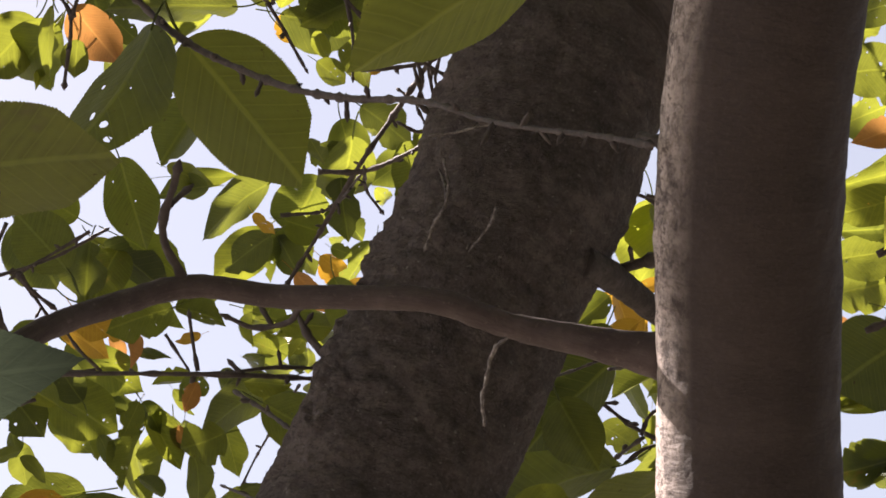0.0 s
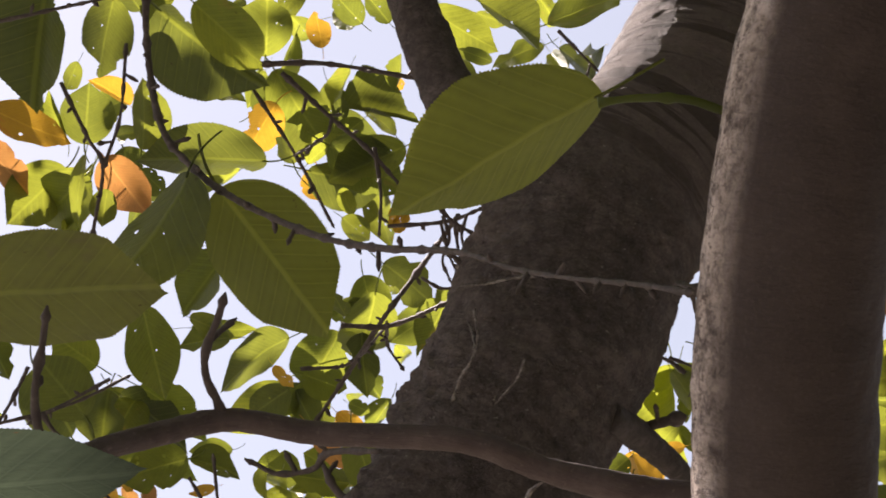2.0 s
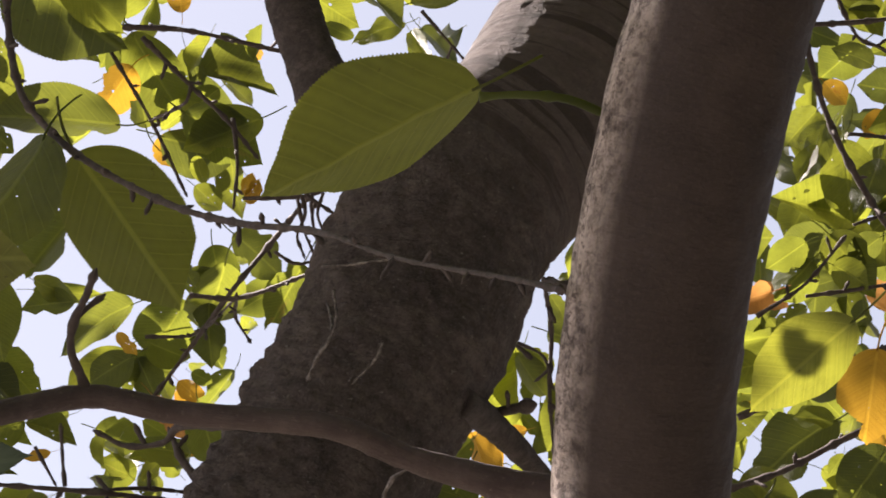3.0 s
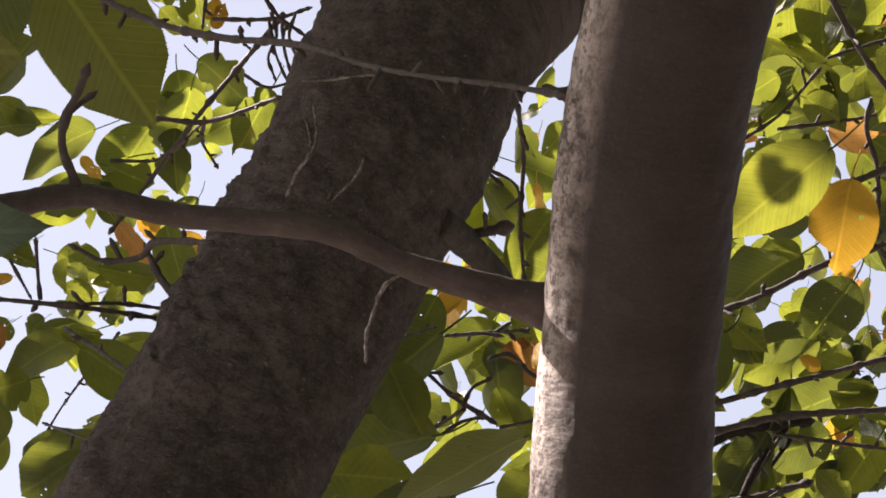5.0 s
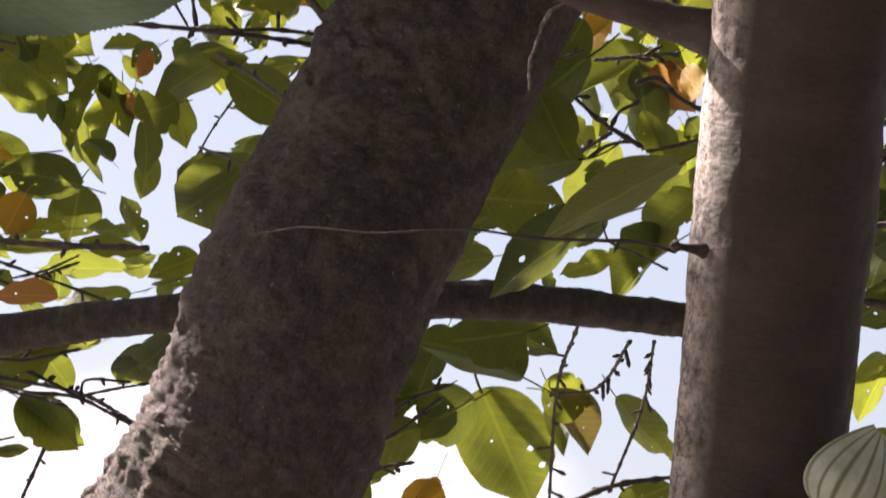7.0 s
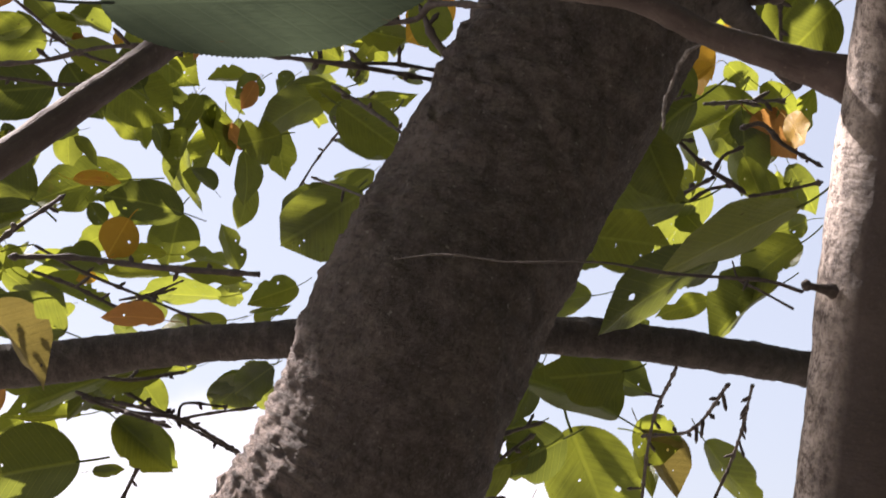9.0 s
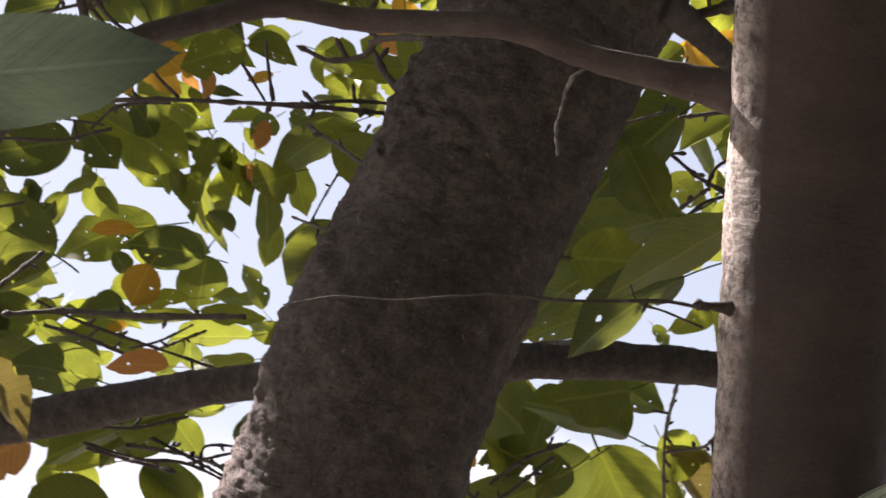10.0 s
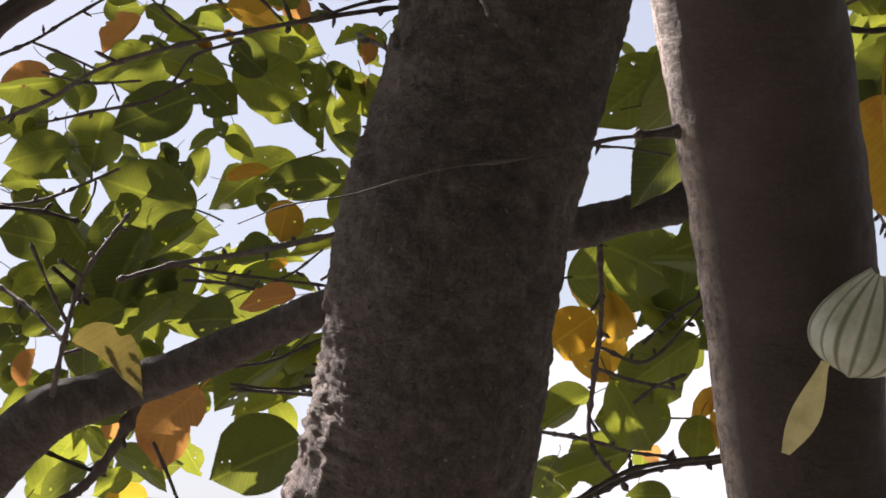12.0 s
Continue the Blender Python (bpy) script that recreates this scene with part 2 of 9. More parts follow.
def leaf_material(name, deep, bright, patch, through_deep, through_bright, patch_share, gloss=0.42):
    """A thin blade: a soft gloss on top, and light that comes through, with veins, blotches and small dark spots."""
    n = Nodes(name)
    uv = n.add("ShaderNodeTexCoord").outputs["UV"]
    sep = n.add("ShaderNodeSeparateXYZ")
    n.link(uv, sep.inputs[0])
    u, v = sep.outputs[0], n.math("ABSOLUTE", sep.outputs[1])
    rnd = n.random()
    obj = n.coords("Object")
    shift = n.add("ShaderNodeVectorMath", operation="ADD")
    n.link(obj, shift.inputs[0])
    comb = n.add("ShaderNodeCombineXYZ")
    for i in range(3):
        n.link(n.math("MULTIPLY", rnd, 37.0 + 11 * i), comb.inputs[i])
    n.link(comb.outputs[0], shift.inputs[1])
    where = shift.outputs[0]
    # side veins leave the midrib forwards at a slant
    slant = n.math("SUBTRACT", u, n.math("MULTIPLY", v, 0.55))
    wave = n.math("ABSOLUTE", n.math("SUBTRACT", n.math("FRACT", n.math("MULTIPLY", slant, 10.0)), 0.5))
    side = n.mask(wave, 0.075, 0.02)
    mid = n.mask(v, 0.03, 0.012)
    vein = n.math("MAXIMUM", n.math("MULTIPLY", side, 0.55), mid)
    quilt = n.math("MULTIPLY", n.mask(wave, 0.5, 0.1), n.mask(n.noise(where, 3.4, 3, 0.6), 0.35, 0.65))
    blotch = n.noise(where, 2.6, 4, 0.6)
    grain = n.noise(where, 26, 3, 0.6)
    age = n.math("ADD", n.math("MULTIPLY", rnd, 0.75), n.math("MULTIPLY", blotch, 0.5))
    tone = n.mask(age, 0.15, 1.0)
    patchy = n.math("MULTIPLY", n.mask(n.noise(where, 1.5, 4, 0.65), 0.70 - patch_share, 0.82 - patch_share), 0.9)
    spots = n.mask(n.noise(where, 11, 4, 0.7), 0.67, 0.72)

    def layer(a, b, p):
        c = n.mix(tone, a, b)
        c = n.mix(n.math("MULTIPLY", grain, 0.25), c, tuple(x * 0.7 for x in a))
        c = n.mix(patchy, c, p)
        c = n.mix(n.math("MULTIPLY", quilt, 0.4), c, tuple(x * 0.62 for x in a))
        return n.mix(n.math("MULTIPLY", spots, 0.8), c, (0.05, 0.03, 0.015))

    front = n.mix(n.math("MULTIPLY", vein, 0.22), layer(deep, bright, patch), tuple(min(1, x * 1.6 + 0.03) for x in bright))
    glow = n.mix(n.math("MULTIPLY", vein, 0.42), layer(through_deep, through_bright, tuple(min(1, 1.2 * x) for x in patch)), tuple(min(1, x * 1.25) for x in through_bright))
    height = n.math("ADD", n.math("MULTIPLY", vein, -1.0), n.math("MULTIPLY", grain, 0.5))
    nor = n.bump(height, 0.22, 0.006)
    surf = n.principled(front, gloss, nor, 0.22)
    trans = n.add("ShaderNodeBsdfTranslucent")
    n.link(glow, trans.inputs["Color"])
    n.link(nor, trans.inputs["Normal"])
    mix = n.add("ShaderNodeMixShader")
    mix.inputs[0].default_value = 0.5
    n.link(surf, mix.inputs[1])
    n.link(trans.outputs[0], mix.inputs[2])
    return n.done(mix.outputs[0])


def pale_tip():
    """The yellowed end of the curled leaf."""
    n = Nodes("yellowed_leaf_tip")
    obj = n.coords("Object")
    col = n.ramp(n.noise(obj, 120, 5, 0.6), [(0.3, (0.42, 0.36, 0.16)), (0.55, (0.54, 0.47, 0.23)), (0.75, (0.62, 0.55, 0.3))])
    t = n.add("ShaderNodeBsdfTranslucent")
    n.link(col, t.inputs["Color"])
    m = n.add("ShaderNodeMixShader")
    m.inputs[0].default_value = 0.4
    n.link(n.principled(col, 0.5, None, 0.35), m.inputs[1])
    n.link(t.outputs[0], m.inputs[2])
    return n.done(m.outputs[0])


LEAF_TIP = pale_tip()
BARK_OLD, BARK_YOUNG, BARK_TWIG, BARK_DEAD, WITHERED = bark_old(), bark_young(), bark_twig(), bark_dead(), withered()
BARK_BRANCH = bark_branch()
BARK_LIMB = bark_limb()
LEAF = {
    "g": leaf_material("green_leaf", (0.045, 0.06, 0.022), (0.068, 0.084, 0.026), (0.2, 0.13, 0.035), (0.125, 0.148, 0.02), (0.3, 0.325, 0.03), 0.03),
    # darker copy of the green leaf, with shade put into its colour
    "b": leaf_material("shaded_leaf", (0.04, 0.054, 0.025), (0.056, 0.071, 0.029), (0.1, 0.09, 0.03), (0.085, 0.1, 0.017), (0.21, 0.228, 0.022), 0.0),
    # brighter copy of the green leaf, with sunlight put into its colour
    "n": leaf_material("near_green_leaf", (0.075, 0.085, 0.035), (0.092, 0.1, 0.04), (0.12, 0.1, 0.045), (0.17, 0.182, 0.02), (0.3, 0.305, 0.028), 0.02, 0.55),
    "k": leaf_material("dull_olive_leaf", (0.075, 0.07, 0.05), (0.085, 0.085, 0.052), (0.1, 0.08, 0.05), (0.14, 0.145, 0.022), (0.25, 0.255, 0.03), 0.05, 0.5),
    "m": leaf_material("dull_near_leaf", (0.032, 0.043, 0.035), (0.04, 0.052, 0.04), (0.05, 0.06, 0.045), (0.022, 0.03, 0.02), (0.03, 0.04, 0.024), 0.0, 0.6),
    "q": leaf_material("fading_olive_leaf", (0.1, 0.08, 0.03), (0.125, 0.095, 0.035), (0.18, 0.09, 0.03), (0.09, 0.072, 0.02), (0.135, 0.105, 0.025), 0.08, 0.5),
    "y": leaf_material("yellow_leaf", (0.32, 0.18, 0.022), (0.42, 0.25, 0.03), (0.36, 0.13, 0.028), (0.42, 0.23, 0.022), (0.52, 0.31, 0.03), 0.08, 0.55),
    "o": leaf_material("orange_leaf", (0.24, 0.11, 0.04), (0.31, 0.155, 0.055), (0.24, 0.08, 0.03), (0.36, 0.16, 0.045), (0.47, 0.235, 0.06), 0.1, 0.6),
}


def ground_material():
    n = Nodes("bounce_earth")
    obj = n.coords("Object")
    # unseen ground, kept pale to bounce light up under the trees
    col = n.ramp(n.noise(obj, 0.8, 8, 0.7), [(0.3, (0.13, 0.125, 0.1)), (0.55, (0.19, 0.175, 0.15)), (0.75, (0.25, 0.23, 0.2))])
    return n.done(n.principled(col, 0.9, n.bump(n.noise(obj, 60, 4), 0.6, 0.02)))


# ---- helpers for building ----
def part(name, data, material, parent, label=""):
    """Links a mesh or bmesh as one object under a thing or part."""
    if isinstance(data, bmesh.types.BMesh):
        me = bpy.data.meshes.new(name)
        data.to_mesh(me)
        data.free()
    else:
        me = data
    if material and not me.materials:
        me.materials.append(material)
    ob = new(name, me)
    ob.parent = parent
    if label:
        tagged(ob, label)
    return ob


def along(points, step):
    """Evenly set places and radii on a smooth line through points of (x, y, z, radius)."""
    pts = [Vector(p[:3]) for p in points]
    rad = [p[3] for p in points]
    out = []
    for i in range(len(pts) - 1):
        a, b = pts[i], pts[i + 1]
        size = (b - a).length
        ta = (b - pts[i - 1]) * (size / (size + (a - pts[i - 1]).length)) if i else b - a
        tb = (pts[i + 2] - a) * (size / (size + (pts[i + 2] - b).length)) if i + 2 < len(pts) else b - a
        count = max(2, round((b - a).length / (step if max(a.z, b.z) > 1.5 else 0.03)))
        for k in range(count):
            u = k / count
            h = 2 * u**3 - 3 * u**2 + 1, u**3 - 2 * u**2 + u, -2 * u**3 + 3 * u**2, u**3 - u**2
            out.append((a * h[0] + ta * h[1] + b * h[2] + tb * h[3], rad[i] + (rad[i + 1] - rad[i]) * u))
    out.append((pts[-1], rad[-1]))
    return out


def stem_shape(points, step, sides, relief):
    """Places, faces and UV (metres) of a closed stem along points; relief(place, round, along, radius) gives its outward offset."""
    line = along(points, step)
    places = [p for p, _ in line]
    mean = sum(r for _, r in line) / len(line)
    verts, uvs, faces = [], [], []
    side = Vector((1, 0, 0)) if abs((places[-1] - places[0]).normalized().x) < 0.9 else Vector((0, 1, 0))
    run = 0.0
    for i, (p, r) in enumerate(line):
        way = (places[min(i + 1, len(line) - 1)] - places[max(i - 1, 0)]).normalized()
        side = (side - way * side.dot(way)).normalized()
        other = way.cross(side)
        run += (p - places[i - 1]).length if i else 0
        for k in range(sides + 1):
            a = 2 * math.pi * (k % sides) / sides
            d = side * math.cos(a) + other * math.sin(a)
            verts.append(p + d * (r + relief(p, a, run, r)))
            uvs.append((2 * math.pi * mean * k / sides, run))
    wide = sides + 1
    for i in range(len(line) - 1):
        for k in range(sides):
            a = i * wide + k
            faces.append((a, a + 1, a + 1 + wide, a + wide))
    faces.append(tuple(reversed(range(sides))))
    faces.append(tuple(range((len(line) - 1) * wide, len(line) * wide - 1)))
    return verts, uvs, faces


def tube(lines, step, sides, relief):
    """One mesh of a stem and its spurs, each a list of (x, y, z, radius)."""
    verts, uvs, faces = [], [], []
    for points in lines:
        v, u, f = stem_shape(points, step, sides, relief)
        b = len(verts)
        verts += v
        uvs += u
        faces += [tuple(b + i for i in face) for face in f]
    me = bpy.data.meshes.new("stem")
    me.from_pydata(verts, [], faces)
    layer = me.uv_layers.new(name="UVMap")
    corner = np.zeros(len(me.loops), dtype=np.int32)
    me.loops.foreach_get("vertex_index", corner)
    layer.data.foreach_set("uv", np.array(uvs, dtype=np.float32)[corner].ravel())
    me.polygons.foreach_set("use_smooth", [True] * len(me.polygons))
    return me


def dead_relief(p, a, run, r):
    """A dry twig, ringed and knobbly."""
    return r * (0.55 * max(0.0, math.sin(run * 900 + 2 * math.cos(a))) ** 2 - 0.25 + 0.5 * noise.noise(p * 330))


def twig_relief(p, a, run, r):
    """Growth rings and knots of a thin twig."""
    knot = max(0.0, math.sin(run * 190 + p.x * 40)) ** 6
    return r * (0.55 * knot + 0.3 * noise.noise(p * 220) + 0.1 * math.cos(a * 2 + run * 60))


def twig(tree, name, points):
    """A twig, branch or limb as a part of its tree, tapering, with a bud at its end."""
    thick = max(p[3] for p in points)
    if thick > 0.006:
        me = tube([points], 0.004, 28, lambda p, a, run, r: r * 0.1 * noise.noise(Vector((p.x, p.y, p.z * 0.6)) * 45) + min(0.0012, 0.12 * r) * noise.noise((p + Vector((0, math.cos(a), math.sin(a))) * r) * 260) + r * 0.22 * max(0.0, noise.noise((p + Vector((0, math.cos(a), math.sin(a))) * r) * 70)) ** 2)
        return part(name, me, BARK_LIMB if name == "limb" else BARK_BRANCH, tree)
    tip = Vector(points[-1][:3])
    way = (tip - Vector(points[-2][:3])).normalized()
    r = points[-1][3]
    end = [(*(tip + way * r * 1.6), r * 1.5), (*(tip + way * r * 4.5), r * 0.35)]
    lines = [list(points) + end]
    rng = random.Random(round(1000 * tip.x) + round(1000 * tip.z))
    walk_line = along(points, 0.004)
    gap = 0.0
    for i in range(2, len(walk_line) - 2 if name not in ("dead_twig", "leaf_stalk") else 2):
        gap += (walk_line[i][0] - walk_line[i - 1][0]).length
        if gap > rng.uniform(0.018, 0.045) and walk_line[i][1] > 0.0007:
            gap = 0.0
            p, q = walk_line[i]
            ahead = (walk_line[i + 1][0] - walk_line[i - 1][0]).normalized()
            out = Vector((rng.uniform(-1, 1), rng.uniform(-1, 1), rng.uniform(-1, 1)))
            out = (out - ahead * out.dot(ahead)).normalized() + ahead * 0.5
            long = rng.choice((0.003, 0.004, 0.006, 0.011))
            q = min(q, 0.0016)
            lines.append([(*p, q * 0.9), (*(p + out * long * 0.6), q * 0.8), (*(p + out * long), q * 1.1), (*(p + out * (long + 0.003)), q * 0.3)])
    me = tube(lines, 0.001, 9, dead_relief) if name == "dead_twig" else tube(lines, 0.004, 7, twig_relief)
    return part(name, me, {"dead_twig": BARK_DEAD, "leaf_stalk": LEAF["g"]}.get(name, BARK_TWIG), tree, "dry knobbly hanging twig" if name == "dead_twig" else "")


def ridge(tree, points):
    """A pale raised scar on the bark."""
    part("bark_ridge", tube([points], 0.0015, 6, dead_relief), BARK_DEAD, tree)


def blade(seed, teeth, bites, holes, fold, curl, wave, stalk=0.3):
    """A serrated oval blade of unit length along x and unit width along y, with bites and holes cut through, and its stalk."""
    rng = random.Random(seed)

    def half(u):
        """Half the width: widest short of the middle, round at the base, drawn out to a point."""
        if not 0 < u < 1:
            return 0.0
        return 0.5 * u**0.55 * (1 - u) ** 0.62 / 0.4455 * (1 - 0.5 * max(0.0, (u - 0.75) / 0.25))

    lean, sway, droop = rng.uniform(-0.06, 0.06), rng.uniform(-1.6, 1.6), rng.uniform(0.2, 1.4)
    n = teeth * 2
    ring = [(0.0, 0.0)]
    for sgn in (1, -1):
        us = [(k + 0.5) / n for k in range(n)]
        if sgn < 0:
            us.reverse()
            ring.append((1.02, lean))
        for k, u in enumerate(us):
            tooth = (0.006 if (round(u * n - 0.5)) % 2 else -0.004) * rng.uniform(0.5, 1.3)
            ring.append((u, sgn * (half(u) + tooth * (0.5 + min(1, 4 * u * (1 - u)))) + lean * u * u))
    for _ in range(bites):
        u = rng.uniform(0.2, 0.95)
        s = rng.choice((-1, 1))
        cx, cy, rr = u, s * half(u) * rng.uniform(0.95, 1.15), rng.choice((0.05, 0.08, 0.12, 0.2))
        moved = []
        for x, y in ring:
            d = math.hypot(x - cx, (y - cy) * 0.6)
            if d < rr:
                push = (rr - d) * rng.uniform(0.75, 1.0)
                y = y - s * push * 1.5
            moved.append((x, y))
        ring = moved
    loops = []
    for _ in range(holes):
        u = rng.uniform(0.15, 0.85)
        cx, cy = u, rng.uniform(-0.7, 0.7) * half(u)
        rr = rng.choice((0.005, 0.006, 0.008, 0.011, 0.015, 0.026))
        loops.append([(cx + rr * rng.uniform(0.6, 1.2) * math.cos(a), cy + 1.6 * rr * rng.uniform(0.6, 1.2) * math.sin(a)) for a in [k * math.pi / 3.5 for k in range(7)]])
    pts = list(ring)
    edges = [(k, (k + 1) % len(ring)) for k in range(len(ring))]
    for lp in loops:
        b = len(pts)
        pts += lp
        edges += [(b + k, b + (k + 1) % len(lp)) for k in range(len(lp))]
    for k in range(1, 14):
        u = k / 14
        for f in (-0.66, -0.33, 0.0, 0.33, 0.66):
            pts.append((u + 0.06 * abs(f), f * half(u) + lean * u * u))
    vo, _, fo, *_ = geometry.delaunay_2d_cdt([Vector(p) for p in pts], edges, [], 0, 1e-5)

    def inside(p, poly):
        hit = False
        for (x1, y1), (x2, y2) in zip(poly, poly[1:] + poly[:1]):
            if (y1 > p[1]) != (y2 > p[1]) and p[0] < (x2 - x1) * (p[1] - y1) / (y2 - y1) + x1:
                hit = not hit
        return hit

    def lift(x, y):
        return fold * abs(y - lean * x * x) - curl * x * x + wave * math.sin(9 * x + seed) * y + 0.02 * noise.noise(Vector((x * 5, y * 5, seed)))

    verts = [(p.x, p.y, lift(p.x, p.y)) for p in vo]
    flat = [(p.x, p.y) for p in vo]
    faces = []
    for f in fo:
        c = (sum(vo[i].x for i in f) / len(f), sum(vo[i].y for i in f) / len(f))
        if inside(c, ring) and not any(inside(c, lp) for lp in loops):
            faces.append(tuple(f))
    # stalk
    b = len(verts)
    steps = [-stalk + (stalk + 0.04) * k / 10 for k in range(11)]
    for x in steps:
        r = 0.0065
        y = 0.0 if x > 0 else sway * x * x
        z = lift(x, y) if x > 0 else droop * x * x + lift(0, 0)
        for dy, dz in ((0, r * 1.2), (-r * 2.2, 0), (0, -r * 1.4), (r * 2.2, 0)):
            verts.append((x, y + dy, z + dz))
            flat.append((max(0, x), 0.0))
    for k in range(10):
        for j in range(4):
            a, c = b + 4 * k + j, b + 4 * k + (j + 1) % 4
            faces.append((a, c, c + 4, a + 4))
    me = bpy.data.meshes.new("blade")
    me.from_pydata(verts, [], faces)
    layer = me.uv_layers.new(name="UVMap")
    for poly in me.polygons:
        poly.use_smooth = True
        for li in poly.loop_indices:
            layer.data[li].uv = flat[me.loops[li].vertex_index]
    return me


picker = random.Random(11)
BLADES = {}
for key, many in (("g", 26), ("y", 8), ("o", 8), ("n", 3), ("m", 2), ("k", 1), ("b", 16), ("q", 3)):
    BLADES[key] = []
    for k in range(many):
        fine = key in "nmk"
        BLADES[key].append(blade(
            100 * len(BLADES) + k, 64 if fine else 40, picker.choice((0, 1, 1, 2, 2, 3)) if key not in "nmk" else 0, picker.choice((0, 1, 2, 4, 7)) if key not in "nmk" else 0,
            picker.uniform(-0.05, 0.22) if fine or picker.random() < 0.7 else picker.uniform(0.35, 0.75), picker.uniform(-0.15, 0.4) if not fine else 0.05, picker.uniform(-0.08, 0.08)))


LEAF_LABELS = {"y": "bright yellow autumn leaf", "o": "orange-brown autumn leaf", "m": "dull grey-green leaf", "k": "dull olive leaf", "q": "fading olive-yellow leaf"}


def leaf(stem, base, tip, twist, share, kind):
    """One leaf from base to tip, its face turned by twist degrees round its length from facing up; share: width over length."""
    base, tip = Vector(base), Vector(tip)
    x = (tip - base).normalized()
    z0 = (Vector((0, 0, 1)) - x * x.z).normalized()
    z = Matrix.Rotation(radians(twist), 3, x) @ z0
    y = z.cross(x)
    size = (tip - base).length
    ob = part("leaf", picker.choice(BLADES[kind]), LEAF[kind], stem, LEAF_LABELS.get(kind, ""))
    m = Matrix((x, y, z)).transposed().to_4x4()
    ob.matrix_basis = Matrix.Translation(base) @ m @ Matrix.Diagonal((size, size * share, size, 1))
    return ob


def thing(name, place, label, category):
    ob = new(name)
    ob.empty_display_size = 0.1
    ob.location = place
    tagged(ob, label, category)
    bpy.context.view_layer.update()
    return ob


# ---- ground ----
bm = bmesh.new()
bmesh.ops.create_grid(bm, x_segments=60, y_segments=60, size=400)
for v in bm.verts:
    v.co.z = 0.03 * noise.noise(v.co * 0.3)
ground = part("ground", bm, ground_material(), None)
tagged(ground, "unseen ground under the cherry trees, pale to bounce light up", "ground", kind="structure")

# ---- the trees ----
old_tree = thing("cherry_tree", (0, 0, 0), "leaning old cherry tree with dark rough bark and green leaves", "tree")
young_tree = thing("cherry_tree", (0, 0, 0), "slender upright cherry stem with smooth brown bark", "tree")
back_tree = thing("cherry_tree", (0, 0, 0), "leafy cherry tree with yellowing holed leaves against the sky", "tree")


def old_relief(p, a, run, r):
    """Bumps and crusts all over, curled cross-wise flakes on the peeling side, soft folds round the head."""
    c, s = math.cos(a), math.sin(a)
    q = Vector((p.x + 0.06 * c, p.y + 0.06 * s, p.z))
    head = max(0.0, min(1.0, (run - FOLDS_FROM) / 0.08))
    crag = noise.noise(q * 75) + 0.7 * noise.noise(q * 170) + 0.4 * noise.noise(q * 360)
    crust = max(0.0, noise.noise(q * 48)) ** 1.5
    turned = max(0.0, min(1.0, (-c - 0.15) / 0.4))
    lit_worn = turned * max(0.0, min(1.0, 0.5 + 2.2 * noise.noise(q * 16)))
    bend = noise.noise(q * 45)
    flake = max(0.0, min(1.0, 5 * noise.noise(Vector((c * 3.0 + 1.2 * bend, s * 3.0, run * 130 + 2.0 * noise.noise(q * 55)))) - 0.5))
    zone = max(0.0, 1 - abs(run + 0.02 * noise.noise(q * 20) - 1.66) / 0.1) * turned
    lips = max(0.0, min(1.0, 5 * noise.noise(Vector((c * 1.5 + 0.4 * bend, s * 1.5, run * 210 + 1.2 * noise.noise(q * 40)))) - 0.2))
    folds = head * min(0.0, noise.noise(Vector((c * 1.2, s * 1.2 + 0.5 * c, run * 80))) + 0.1)
    return (0.0036 * noise.noise(q * 14) + (1 - 0.75 * head) * (0.0022 * crag + 0.0035 * crust + lit_worn * 0.0028 * flake)
            + 0.0018 * min(1.0, 1.6 * zone) * (lips - 0.8) + 0.0028 * folds)


def young_relief(p, a, run, r):
    q = Vector((p.x + 0.03 * math.cos(a), p.y + 0.03 * math.sin(a), p.z))
    return 0.0011 * noise.noise(q * 22) + 0.0007 * noise.noise(q * 60) + 0.0006 * noise.noise(q * 130) + 0.00035 * noise.noise(q * 400)


part("trunk", tube([[(-0.3600, 1.2000, -0.0500, 0.1000), (-0.2700, 1.0800, 0.6000, 0.0780), (-0.1359, 0.9484, 1.5000, 0.0684), (-0.0994, 0.9197, 1.5800, 0.0653), (-0.0736, 0.9100, 1.6600, 0.0648), (-0.0435, 0.9177, 1.7400, 0.0634), (-0.0131, 0.9208, 1.8100, 0.0639), (0.0182, 0.9195, 1.8800, 0.0650), (0.0488, 0.9210, 1.9500, 0.0672), (0.0778, 0.9239, 2.0300, 0.0703), (0.1415, 0.9396, 2.1200, 0.0688), (0.1859, 0.9549, 2.2200, 0.0680), (0.2700, 1.0000, 2.4000, 0.0620), (0.3600, 1.0400, 2.6000, 0.0550)]],
    0.002, 260, old_relief), BARK_OLD, old_tree, "leaning trunk with dark flaking bark")
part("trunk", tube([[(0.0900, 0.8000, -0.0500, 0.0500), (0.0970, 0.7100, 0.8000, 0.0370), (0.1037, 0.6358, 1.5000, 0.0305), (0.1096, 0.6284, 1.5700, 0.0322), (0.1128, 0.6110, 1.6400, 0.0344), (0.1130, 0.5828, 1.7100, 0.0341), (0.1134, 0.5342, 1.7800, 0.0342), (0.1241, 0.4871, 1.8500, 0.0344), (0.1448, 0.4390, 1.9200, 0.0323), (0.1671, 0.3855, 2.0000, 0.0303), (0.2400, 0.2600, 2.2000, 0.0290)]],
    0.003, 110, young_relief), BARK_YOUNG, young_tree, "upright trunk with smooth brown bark")

